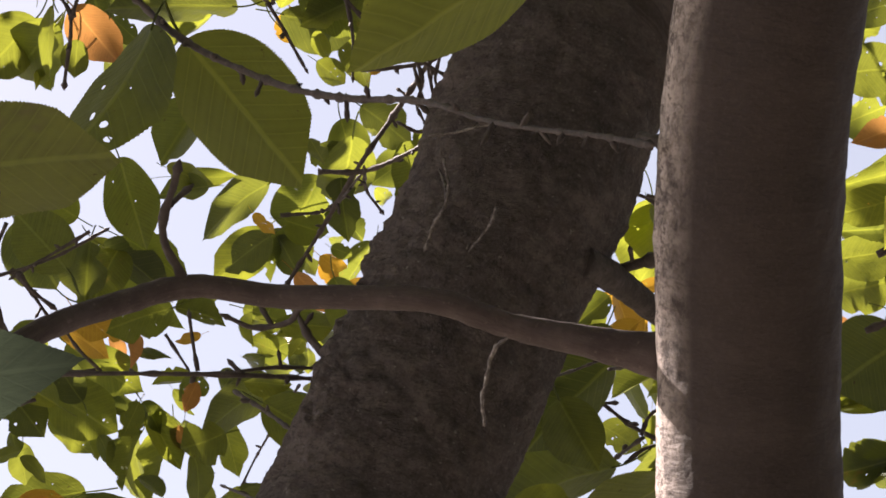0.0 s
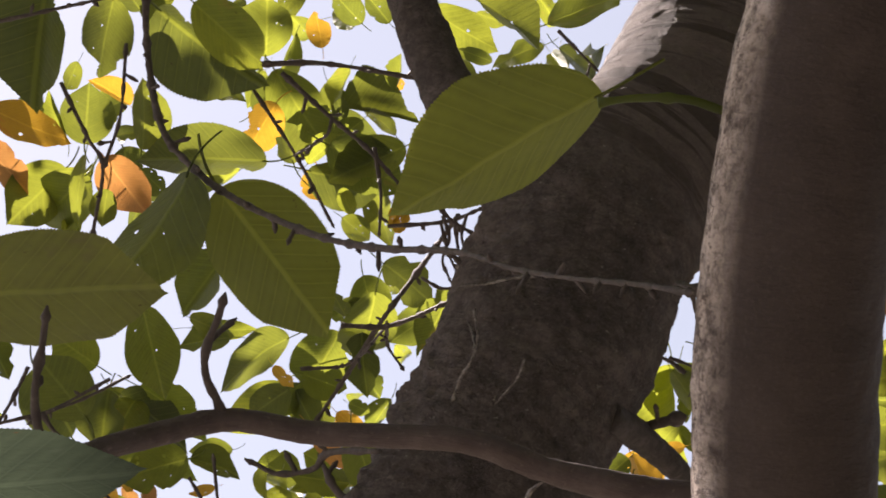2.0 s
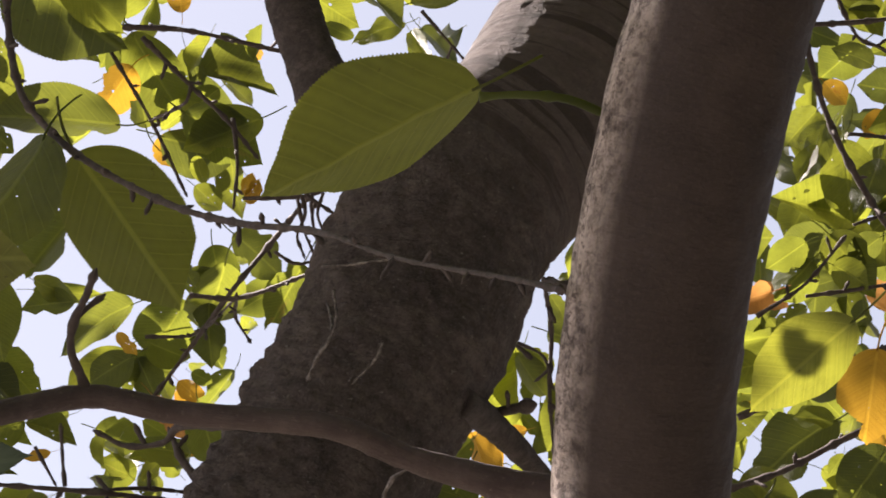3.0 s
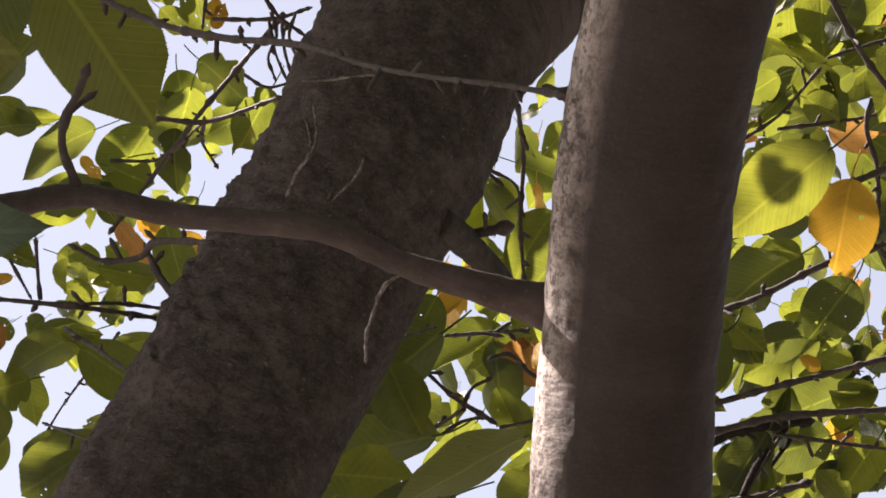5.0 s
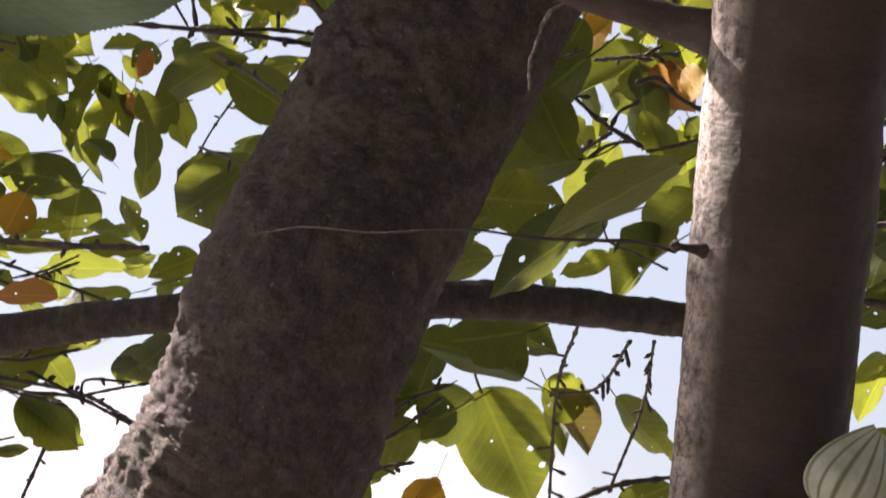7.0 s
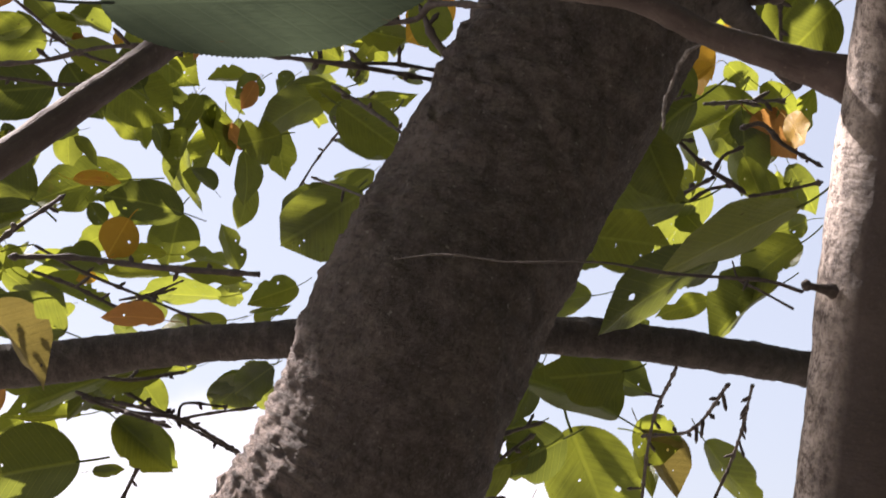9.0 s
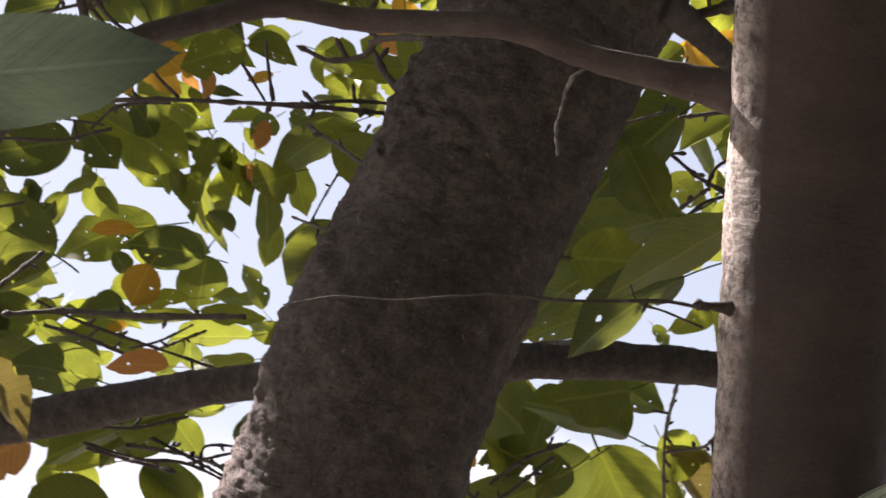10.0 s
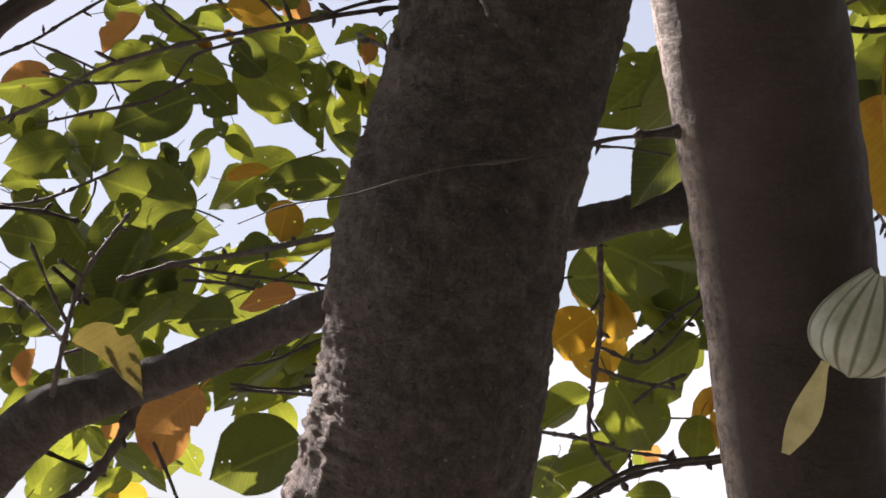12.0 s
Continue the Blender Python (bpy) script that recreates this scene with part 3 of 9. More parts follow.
# the third tree stands to one side, its limbs arching over
part("trunk", tube([[(2.1, 1.7, -0.05, 0.12), (2.05, 1.72, 0.8, 0.095), (2.0, 1.76, 1.9, 0.085), (1.85, 1.8, 2.8, 0.07), (1.5, 1.85, 3.6, 0.05)]], 0.02, 40, old_relief), BARK_OLD, back_tree)
for bend in ([(1.9, 1.78, 2.6, 0.045), (1.2, 1.6, 3.1, 0.032), (0.3, 1.5, 3.35, 0.02), (-0.6, 1.5, 3.3, 0.01)],
             [(1.98, 1.75, 2.2, 0.04), (1.75, 1.5, 2.7, 0.028), (1.3, 1.25, 2.95, 0.014)],
             [(1.6, 1.84, 3.4, 0.04), (1.2, 2.3, 3.7, 0.028), (0.6, 2.7, 3.75, 0.014)]):
    twig(back_tree, "limb", bend)

upshoot = twig(young_tree, "twig", [(-0.0981, 0.5699, 1.7420, 0.0021), (-0.1003, 0.5634, 1.7462, 0.0017), (-0.1032, 0.5566, 1.7502, 0.0015), (-0.1039, 0.5499, 1.7552, 0.0014), (-0.1020, 0.5434, 1.7602, 0.0014), (-0.0986, 0.5372, 1.7652, 0.0015), (-0.0965, 0.5314, 1.7686, 0.0014)])
hangtwig = twig(young_tree, "dead_twig", [(0.0275, 0.5881, 1.7266, 0.0008), (0.0232, 0.5890, 1.7247, 0.0008), (0.0200, 0.5928, 1.7234, 0.0008), (0.0174, 0.5973, 1.7198, 0.0008), (0.0158, 0.6037, 1.7139, 0.0008), (0.0140, 0.6090, 1.7077, 0.0008), (0.0148, 0.6144, 1.7008, 0.0007)])
thinfar = twig(back_tree, "twig", [(-0.2389, 0.9409, 2.2576, 0.0026), (-0.2390, 0.9579, 2.2193, 0.0026), (-0.2316, 0.9687, 2.1722, 0.0026), (-0.2176, 0.9645, 2.1285, 0.0026), (-0.2024, 0.9633, 2.1074, 0.0026), (-0.1734, 0.9523, 2.0759, 0.0024), (-0.1334, 0.9315, 2.0419, 0.0022), (-0.0930, 0.8978, 2.0072, 0.0022), (-0.0553, 0.8502, 1.9738, 0.0021), (-0.0215, 0.7989, 1.9444, 0.0019), (-0.0032, 0.7563, 1.9179, 0.0014), (0.0183, 0.7066, 1.8825, 0.0012), (0.0426, 0.6369, 1.8399, 0.0011), (0.0619, 0.5743, 1.8039, 0.0011), (0.0743, 0.5296, 1.7770, 0.0014)])
thintwig = twig(young_tree, "twig", [(0.0762, 0.6304, 1.6406, 0.0009), (0.0589, 0.6146, 1.6396, 0.0008), (0.0465, 0.6123, 1.6389, 0.0007), (0.0178, 0.6068, 1.6370, 0.0006), (-0.0075, 0.6016, 1.6375, 0.0005), (-0.0440, 0.5952, 1.6326, 0.0004), (-0.0684, 0.5904, 1.6320, 0.0003), (-0.0864, 0.5876, 1.6279, 0.0002)])
thinfork = twig(young_tree, "twig", [(0.0746, 0.6375, 1.6349, 0.0006), (0.0592, 0.6274, 1.6385, 0.0005), (0.0465, 0.6123, 1.6389, 0.0005), (0.0444, 0.6108, 1.6439, 0.0004)])
uplimb = twig(old_tree, "limb", [(0.0107, 0.9128, 2.0571, 0.0260), (-0.0108, 0.8956, 2.1026, 0.0195), (-0.0278, 0.8836, 2.1369, 0.0172), (-0.0405, 0.8726, 2.1678, 0.0166), (-0.0502, 0.8618, 2.1971, 0.0162), (-0.0593, 0.8454, 2.2316, 0.0158)])
stub1 = twig(old_tree, "branch", [(-0.0685, 0.9037, 1.8305, 0.0028), (-0.0810, 0.9096, 1.8468, 0.0021), (-0.0882, 0.9097, 1.8611, 0.0014)])
stub2 = twig(old_tree, "branch", [(-0.0504, 0.8347, 1.8379, 0.0018), (-0.0839, 0.8799, 1.8545, 0.0018), (-0.0915, 0.8946, 1.8509, 0.0017), (-0.1142, 0.9071, 1.8522, 0.0016), (-0.1275, 0.9048, 1.8574, 0.0015)])
stubr = twig(old_tree, "limb", [(0.0785, 0.8920, 1.8862, 0.0106), (0.1055, 0.9306, 1.8879, 0.0090), (0.1327, 0.9614, 1.8779, 0.0071), (0.1547, 0.9858, 1.8674, 0.0050)])
t1 = twig(back_tree, "twig", [(-0.1609, 1.1354, 2.3027, 0.0021), (-0.1176, 1.1546, 2.2702, 0.0019), (-0.0888, 1.1667, 2.2500, 0.0017), (-0.0623, 1.1810, 2.2256, 0.0015)])
t2 = twig(back_tree, "twig", [(-0.1847, 1.1315, 2.3083, 0.0024), (-0.1276, 1.1319, 2.3108, 0.0021), (-0.0466, 1.1390, 2.3022, 0.0018)])
t3 = twig(back_tree, "twig", [(-0.1972, 1.2269, 2.3488, 0.0019), (-0.1582, 1.2560, 2.2981, 0.0016), (-0.1244, 1.2864, 2.2452, 0.0013)])
t4 = twig(back_tree, "twig", [(-0.3710, 1.2215, 2.3495, 0.0019), (-0.3450, 1.2467, 2.3053, 0.0018), (-0.3319, 1.2580, 2.2855, 0.0017), (-0.3390, 1.2865, 2.2339, 0.0016)])
t5 = twig(back_tree, "twig", [(-0.3126, 1.2050, 2.3820, 0.0016), (-0.3170, 1.2372, 2.3238, 0.0016), (-0.3294, 1.2569, 2.2878, 0.0016)])
t6 = twig(back_tree, "twig", [(-0.0817, 1.1668, 2.2502, 0.0018), (-0.0755, 1.1853, 2.2170, 0.0015), (-0.0761, 1.2015, 2.1879, 0.0012)])
u10 = twig(back_tree, "twig", [(-0.0928, 1.2391, 1.5323, 0.0026), (-0.0583, 1.2439, 1.5378, 0.0024), (-0.0228, 1.2476, 1.5486, 0.0022), (0.0112, 1.2505, 1.5511, 0.0021), (0.0486, 1.2528, 1.5493, 0.0019)])
u9 = twig(back_tree, "twig", [(-0.2511, 1.2709, 1.6569, 0.0012), (-0.2283, 1.2732, 1.6637, 0.0011), (-0.1947, 1.2760, 1.6718, 0.0009)])
u8 = twig(back_tree, "twig", [(-0.3300, 1.2546, 1.6686, 0.0016), (-0.2914, 1.2639, 1.6585, 0.0015), (-0.2511, 1.2709, 1.6569, 0.0013), (-0.2061, 1.2793, 1.6382, 0.0012)])
u7 = twig(back_tree, "twig", [(-0.3312, 1.3914, 1.7716, 0.0012), (-0.3062, 1.3944, 1.7798, 0.0011), (-0.2815, 1.3956, 1.7935, 0.0009)])
u6 = twig(back_tree, "twig", [(-0.4042, 1.3720, 1.7857, 0.0017), (-0.3715, 1.3814, 1.7788, 0.0016), (-0.3426, 1.3897, 1.7687, 0.0014), (-0.3159, 1.3966, 1.7604, 0.0013)])
u5 = twig(back_tree, "twig", [(-0.3743, 1.0185, 2.2615, 0.0016), (-0.3291, 1.0213, 2.2776, 0.0014), (-0.2827, 1.0228, 2.2930, 0.0013)])
u4 = twig(back_tree, "twig", [(-0.3854, 1.1587, 1.8275, 0.0010), (-0.3894, 1.1600, 1.8172, 0.0009), (-0.3974, 1.1596, 1.8065, 0.0008)])
u3 = twig(back_tree, "twig", [(-0.4566, 1.1294, 1.8152, 0.0014), (-0.4303, 1.1421, 1.8155, 0.0013), (-0.4102, 1.1499, 1.8204, 0.0012), (-0.3707, 1.1629, 1.8337, 0.0010)])
u2 = twig(back_tree, "twig", [(-0.3665, 1.0280, 1.8960, 0.0010), (-0.3503, 1.0388, 1.8874, 0.0009), (-0.3321, 1.0510, 1.8759, 0.0008)])
u1 = twig(back_tree, "twig", [(-0.3957, 1.0178, 1.8866, 0.0013), (-0.3656, 1.0280, 1.8970, 0.0012), (-0.3414, 1.0338, 1.9092, 0.0010), (-0.3131, 1.0403, 1.9221, 0.0010)])
t7 = twig(back_tree, "twig", [(-0.1176, 1.1546, 2.2702, 0.0015), (-0.1212, 1.1610, 2.2586, 0.0014), (-0.1582, 1.2560, 2.2981, 0.0013)])
t8 = twig(back_tree, "twig", [(-0.0688, 1.1883, 2.1857, 0.0017), (-0.0170, 1.1869, 2.1909, 0.0016), (0.0065, 1.1827, 2.1996, 0.0014)])
t9 = twig(back_tree, "twig", [(-0.0236, 1.1361, 2.1584, 0.0014), (-0.0166, 1.1483, 2.1368, 0.0012), (-0.0027, 1.1616, 2.1134, 0.0011)])
t10 = twig(back_tree, "twig", [(0.0818, 1.2560, 2.4427, 0.0019), (0.0980, 1.2640, 2.4291, 0.0016), (0.1222, 1.2761, 2.4086, 0.0013)])
t11 = twig(back_tree, "twig", [(-0.0093, 1.2495, 2.2341, 0.0024), (-0.0481, 1.3244, 2.2132, 0.0023), (-0.0738, 1.3390, 2.1804, 0.0022), (-0.1194, 1.4208, 2.1443, 0.0021), (-0.1487, 1.4392, 2.1029, 0.0019)])
t12 = twig(back_tree, "twig", [(-0.1112, 1.2899, 2.1433, 0.0024), (-0.0708, 1.2899, 2.1433, 0.0021), (-0.0113, 1.2265, 2.1380, 0.0017)])
t13 = twig(back_tree, "twig", [(-0.1567, 1.4143, 2.1589, 0.0019), (-0.1140, 1.4125, 2.1628, 0.0016), (-0.0708, 1.2899, 2.1433, 0.0012)])
t14 = twig(back_tree, "twig", [(-0.0708, 1.2899, 2.1433, 0.0018), (-0.0712, 1.3515, 2.1523, 0.0015), (-0.0594, 1.3582, 2.1373, 0.0012)])
t15 = twig(back_tree, "twig", [(-0.3342, 1.4071, 2.1419, 0.0016), (-0.3686, 1.4153, 2.1236, 0.0015), (-0.4057, 1.4239, 2.1043, 0.0014)])
t16 = twig(back_tree, "twig", [(-0.4602, 1.5992, 2.1860, 0.0025), (-0.4394, 1.6089, 2.1643, 0.0021), (-0.4216, 1.6197, 2.1398, 0.0018)])
t19 = twig(old_tree, "twig", [(-0.1476, 1.0821, 1.8722, 0.0016), (-0.1158, 1.0316, 1.8381, 0.0013), (-0.0840, 0.9706, 1.7982, 0.0011)])
t23 = twig(back_tree, "twig", [(-0.1299, 1.3655, 1.9733, 0.0012), (-0.1834, 1.5075, 1.9494, 0.0011), (-0.2020, 1.5226, 1.9153, 0.0010)])
t24 = twig(back_tree, "twig", [(0.1742, 1.1961, 2.0588, 0.0016), (0.1607, 1.1921, 2.0678, 0.0015), (0.1480, 1.1903, 2.0719, 0.0014)])
t25 = twig(back_tree, "twig", [(0.0414, 1.0813, 1.8740, 0.0012), (0.0804, 1.1357, 1.8993, 0.0011), (0.1189, 1.1878, 1.9299, 0.0010)])
t26 = twig(back_tree, "twig", [(0.0715, 1.1957, 1.9122, 0.0017), (0.1201, 1.2581, 1.9194, 0.0018), (0.1471, 1.2664, 1.9009, 0.0018), (0.1764, 1.2728, 1.8865, 0.0019)])
t27 = twig(back_tree, "twig", [(0.1561, 1.2700, 1.8926, 0.0016), (0.1208, 1.3393, 1.8846, 0.0016), (0.0689, 1.3469, 1.8674, 0.0014)])
t28 = twig(back_tree, "twig", [(0.1665, 1.0916, 2.0781, 0.0018), (0.1841, 1.1609, 2.0653, 0.0018), (0.1850, 1.1789, 2.0239, 0.0017), (0.1923, 1.1997, 1.9743, 0.0016)])
t29 = twig(back_tree, "twig", [(0.1578, 1.1673, 2.0587, 0.0014), (0.1787, 1.1689, 2.0487, 0.0012), (0.1869, 1.1768, 2.0281, 0.0011)])
r1 = twig(back_tree, "twig", [(0.3330, 0.9328, 2.2014, 0.0022), (0.3516, 0.9551, 2.1544, 0.0022), (0.3778, 0.9743, 2.1112, 0.0022), (0.4099, 0.9906, 2.0716, 0.0022), (0.4672, 1.0087, 2.0213, 0.0022)])
r2 = twig(back_tree, "twig", [(0.3192, 1.1205, 1.9849, 0.0023), (0.3808, 1.0978, 2.0090, 0.0024), (0.4297, 1.0776, 2.0321, 0.0025), (0.4914, 1.0553, 2.0554, 0.0026)])
r3 = twig(back_tree, "twig", [(0.3111, 1.1484, 1.9354, 0.0023), (0.3565, 1.1335, 1.9498, 0.0024), (0.4054, 1.1133, 1.9730, 0.0025), (0.4467, 1.0994, 1.9866, 0.0025), (0.4963, 1.0832, 2.0022, 0.0026)])
r4 = twig(back_tree, "twig", [(0.3450, 1.1345, 2.0790, 0.0016), (0.3809, 1.1168, 2.1012, 0.0015), (0.4071, 1.0965, 2.1313, 0.0014)])
r5 = twig(back_tree, "twig", [(0.4353, 1.1391, 2.1717, 0.0014), (0.4602, 1.1310, 2.1794, 0.0013), (0.4829, 1.1239, 2.1858, 0.0011)])
r6 = twig(back_tree, "twig", [(0.4005, 1.1725, 2.1198, 0.0017), (0.4695, 1.1569, 2.1287, 0.0016), (0.5013, 1.1468, 2.1381, 0.0014)])
r7 = twig(back_tree, "twig", [(0.4268, 1.1045, 2.2383, 0.0017), (0.4829, 1.0965, 2.2367, 0.0017), (0.4948, 1.0827, 2.2588, 0.0017), (0.5204, 1.0651, 2.2840, 0.0017)])
r8 = twig(back_tree, "twig", [(0.4905, 1.0857, 2.2546, 0.0017), (0.4893, 1.1061, 2.2171, 0.0016), (0.4794, 1.1312, 2.1733, 0.0014)])
r9 = twig(back_tree, "twig", [(0.4218, 1.1360, 2.0537, 0.0014), (0.4270, 1.1502, 2.0259, 0.0012), (0.4340, 1.1637, 1.9988, 0.0011)])
r10 = twig(back_tree, "twig", [(0.3291, 1.1596, 1.8729, 0.0023), (0.3793, 1.1468, 1.8867, 0.0023), (0.4630, 1.1259, 1.9085, 0.0023)])
r11 = twig(back_tree, "twig", [(0.3306, 1.1681, 1.8532, 0.0028), (0.3809, 1.1561, 1.8650, 0.0027), (0.4658, 1.1417, 1.8717, 0.0026)])
r12 = twig(back_tree, "twig", [(0.3977, 1.2175, 1.8704, 0.0016), (0.4383, 1.2139, 1.8660, 0.0016), (0.4924, 1.2090, 1.8606, 0.0016)])
r13 = twig(back_tree, "twig", [(0.4022, 1.2172, 1.8697, 0.0014), (0.3904, 1.2279, 1.8488, 0.0012), (0.3786, 1.2390, 1.8271, 0.0011)])
b3 = twig(back_tree, "twig", [(-0.4053, 1.6875, 1.7301, 0.0022), (-0.3093, 1.6246, 1.7103, 0.0020), (-0.2259, 1.4461, 1.6605, 0.0017)])
b4 = twig(back_tree, "twig", [(-0.3471, 1.7563, 1.6860, 0.0021), (-0.3764, 1.7754, 1.6127, 0.0018)])
b5 = twig(back_tree, "twig", [(0.1257, 1.2245, 1.7237, 0.0014), (0.1288, 1.3546, 1.6956, 0.0014), (0.1434, 1.4977, 1.6091, 0.0014)])
b6 = twig(back_tree, "twig", [(0.1661, 1.2243, 1.7144, 0.0014), (0.1701, 1.4114, 1.7058, 0.0014), (0.1414, 1.4744, 1.7079, 0.0014)])
b7 = twig(back_tree, "twig", [(0.1842, 1.2231, 1.7150, 0.0012), (0.2103, 1.4133, 1.6878, 0.0014), (0.1978, 1.4899, 1.6282, 0.0014)])
b8 = twig(back_tree, "twig", [(0.1536, 1.4971, 1.6094, 0.0025), (0.2013, 1.4891, 1.6308, 0.0023), (0.2622, 1.4829, 1.6416, 0.0022)])
b9 = twig(back_tree, "twig", [(-0.0150, 1.4313, 1.6691, 0.0018), (0.0164, 1.4838, 1.7002, 0.0017), (0.0440, 1.4796, 1.7110, 0.0015)])
b10 = twig(back_tree, "twig", [(-0.0324, 1.4439, 1.6207, 0.0018), (-0.0084, 1.4396, 1.6324, 0.0016), (0.0111, 1.4375, 1.6363, 0.0015)])
branch = twig(young_tree, "branch", [(0.0948, 0.6001, 1.7185, 0.0120), (0.0850, 0.5987, 1.7202, 0.0095), (0.0547, 0.5946, 1.7254, 0.0064), (0.0248, 0.5877, 1.7297, 0.0051), (-0.0036, 0.5755, 1.7353, 0.0049), (-0.0343, 0.5755, 1.7373, 0.0046), (-0.0649, 0.5810, 1.7404, 0.0046), (-0.0954, 0.5723, 1.7414, 0.0045), (-0.1194, 0.5560, 1.7280, 0.0045), (-0.1368, 0.5346, 1.7117, 0.0045), (-0.1492, 0.5124, 1.6918, 0.0046), (-0.1602, 0.4907, 1.6712, 0.0046), (-0.1724, 0.4715, 1.6499, 0.0046), (-0.1874, 0.4567, 1.6280, 0.0046), (-0.2050, 0.4464, 1.6061, 0.0047), (-0.2233, 0.4377, 1.5842, 0.0047)])
upshoot2 = twig(young_tree, "twig", [(-0.1476, 0.5141, 1.6939, 0.0021), (-0.1485, 0.5071, 1.7024, 0.0018), (-0.1503, 0.4984, 1.7139, 0.0015), (-0.1494, 0.4919, 1.7212, 0.0014), (-0.1472, 0.4856, 1.7286, 0.0014), (-0.1457, 0.4795, 1.7349, 0.0013)])
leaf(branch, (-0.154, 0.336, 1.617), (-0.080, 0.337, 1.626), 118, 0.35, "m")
side = twig(old_tree, "branch", [(-0.0705, 0.9448, 1.8321, 0.0016), (-0.1278, 0.9132, 1.8251, 0.0015), (-0.1945, 0.9039, 1.8235, 0.0014), (-0.2294, 0.9051, 1.8235, 0.0014), (-0.2736, 0.9116, 1.8218, 0.0014), (-0.3142, 0.9265, 1.8145, 0.0013), (-0.3746, 0.9490, 1.8148, 0.0013)])
side2 = twig(old_tree, "branch", [(-0.0748, 0.9539, 1.8425, 0.0014), (-0.1034, 0.9326, 1.8361, 0.0012), (-0.1287, 0.9185, 1.8284, 0.0009)])
s1 = twig(old_tree, "twig", [(-0.2011, 0.9027, 1.8245, 0.0010), (-0.2138, 0.8976, 1.8360, 0.0009), (-0.2247, 0.8920, 1.8507, 0.0008)])
s2 = twig(old_tree, "twig", [(-0.1461, 0.9101, 1.8266, 0.0011), (-0.1487, 0.9060, 1.8402, 0.0010), (-0.1512, 0.9010, 1.8571, 0.0010)])
s3 = twig(old_tree, "twig", [(-0.3134, 0.9218, 1.8323, 0.0009), (-0.2844, 0.9233, 1.8194, 0.0008), (-0.2520, 0.9232, 1.8139, 0.0007)])
s4 = twig(old_tree, "twig", [(-0.1650, 0.9018, 1.8469, 0.0010), (-0.1526, 0.9085, 1.8289, 0.0008)])
s5 = twig(old_tree, "twig", [(-0.2893, 1.0219, 1.9384, 0.0016), (-0.2802, 1.0263, 1.9270, 0.0014), (-0.2672, 1.0308, 1.9175, 0.0012)])
b12 = twig(old_tree, "twig", [(-0.1567, 1.1010, 1.8106, 0.0010), (-0.1323, 1.0445, 1.7879, 0.0008), (-0.1064, 0.9882, 1.7646, 0.0008)])
b13 = twig(back_tree, "twig", [(-0.4085, 1.8389, 1.8599, 0.0019), (-0.3533, 1.8320, 1.8815, 0.0015)])
c1 = twig(old_tree, "twig", [(-0.4088, 1.0970, 1.6580, 0.0021), (-0.3783, 1.0642, 1.6954, 0.0019), (-0.3553, 1.0495, 1.7286, 0.0016), (-0.3160, 1.0383, 1.7605, 0.0014)])
c2 = twig(old_tree, "twig", [(-0.3553, 1.0495, 1.7286, 0.0014), (-0.3665, 1.0449, 1.7397, 0.0011)])
c3 = twig(old_tree, "twig", [(-0.3757, 1.0640, 1.6988, 0.0014), (-0.3828, 1.0576, 1.7229, 0.0013), (-0.3903, 1.0494, 1.7547, 0.0012)])
c4 = twig(back_tree, "twig", [(-0.4504, 1.1134, 1.7491, 0.0017), (-0.4166, 1.0946, 1.7219, 0.0016), (-0.3864, 1.0757, 1.6921, 0.0014)])
c5 = twig(old_tree, "branch", [(-0.3689, 1.1616, 1.6567, 0.0043), (-0.3884, 1.1634, 1.6286, 0.0041), (-0.4136, 1.1636, 1.6033, 0.0039), (-0.4412, 1.1614, 1.5867, 0.0036)])
c6 = twig(back_tree, "twig", [(-0.3834, 1.2145, 1.6284, 0.0016), (-0.3773, 1.2208, 1.6039, 0.0014), (-0.3728, 1.2263, 1.5818, 0.0013)])
c7 = twig(back_tree, "twig", [(-0.3759, 1.2473, 1.7788, 0.0014), (-0.3427, 1.2569, 1.7650, 0.0013), (-0.2917, 1.2701, 1.7509, 0.0012), (-0.2407, 1.2834, 1.7368, 0.0012)])
c8 = twig(back_tree, "twig", [(-0.3170, 1.2179, 1.6767, 0.0016), (-0.2851, 1.2244, 1.6764, 0.0014), (-0.2492, 1.2297, 1.6862, 0.0013)])
c9 = twig(back_tree, "twig", [(-0.3180, 1.2212, 1.6597, 0.0016), (-0.2893, 1.2284, 1.6534, 0.0014), (-0.2565, 1.2364, 1.6465, 0.0013)])
d1 = twig(old_tree, "twig", [(-0.0245, 1.2961, 1.7363, 0.0024), (-0.0371, 1.3359, 1.6828, 0.0023), (-0.0552, 1.3726, 1.6388, 0.0022), (-0.0703, 1.4104, 1.5921, 0.0021), (-0.0531, 1.4533, 1.5529, 0.0020)])
d2 = twig(back_tree, "twig", [(-0.0493, 1.3989, 1.6680, 0.0017), (-0.0153, 1.4399, 1.6545, 0.0016), (0.0381, 1.4730, 1.6975, 0.0015)])
d3 = twig(back_tree, "twig", [(-0.0548, 1.4014, 1.6509, 0.0017), (-0.0321, 1.4393, 1.6411, 0.0016), (-0.0008, 1.4787, 1.6320, 0.0015)])
d4 = twig(back_tree, "twig", [(-0.1238, 1.4579, 1.6120, 0.0018), (-0.0703, 1.4104, 1.5921, 0.0016), (-0.0433, 1.4496, 1.5803, 0.0015), (-0.0115, 1.4887, 1.5733, 0.0015)])
d5 = twig(back_tree, "twig", [(-0.0328, 0.9945, 1.5257, 0.0014), (0.0053, 0.9995, 1.5388, 0.0014), (0.0573, 1.0100, 1.5389, 0.0014)])
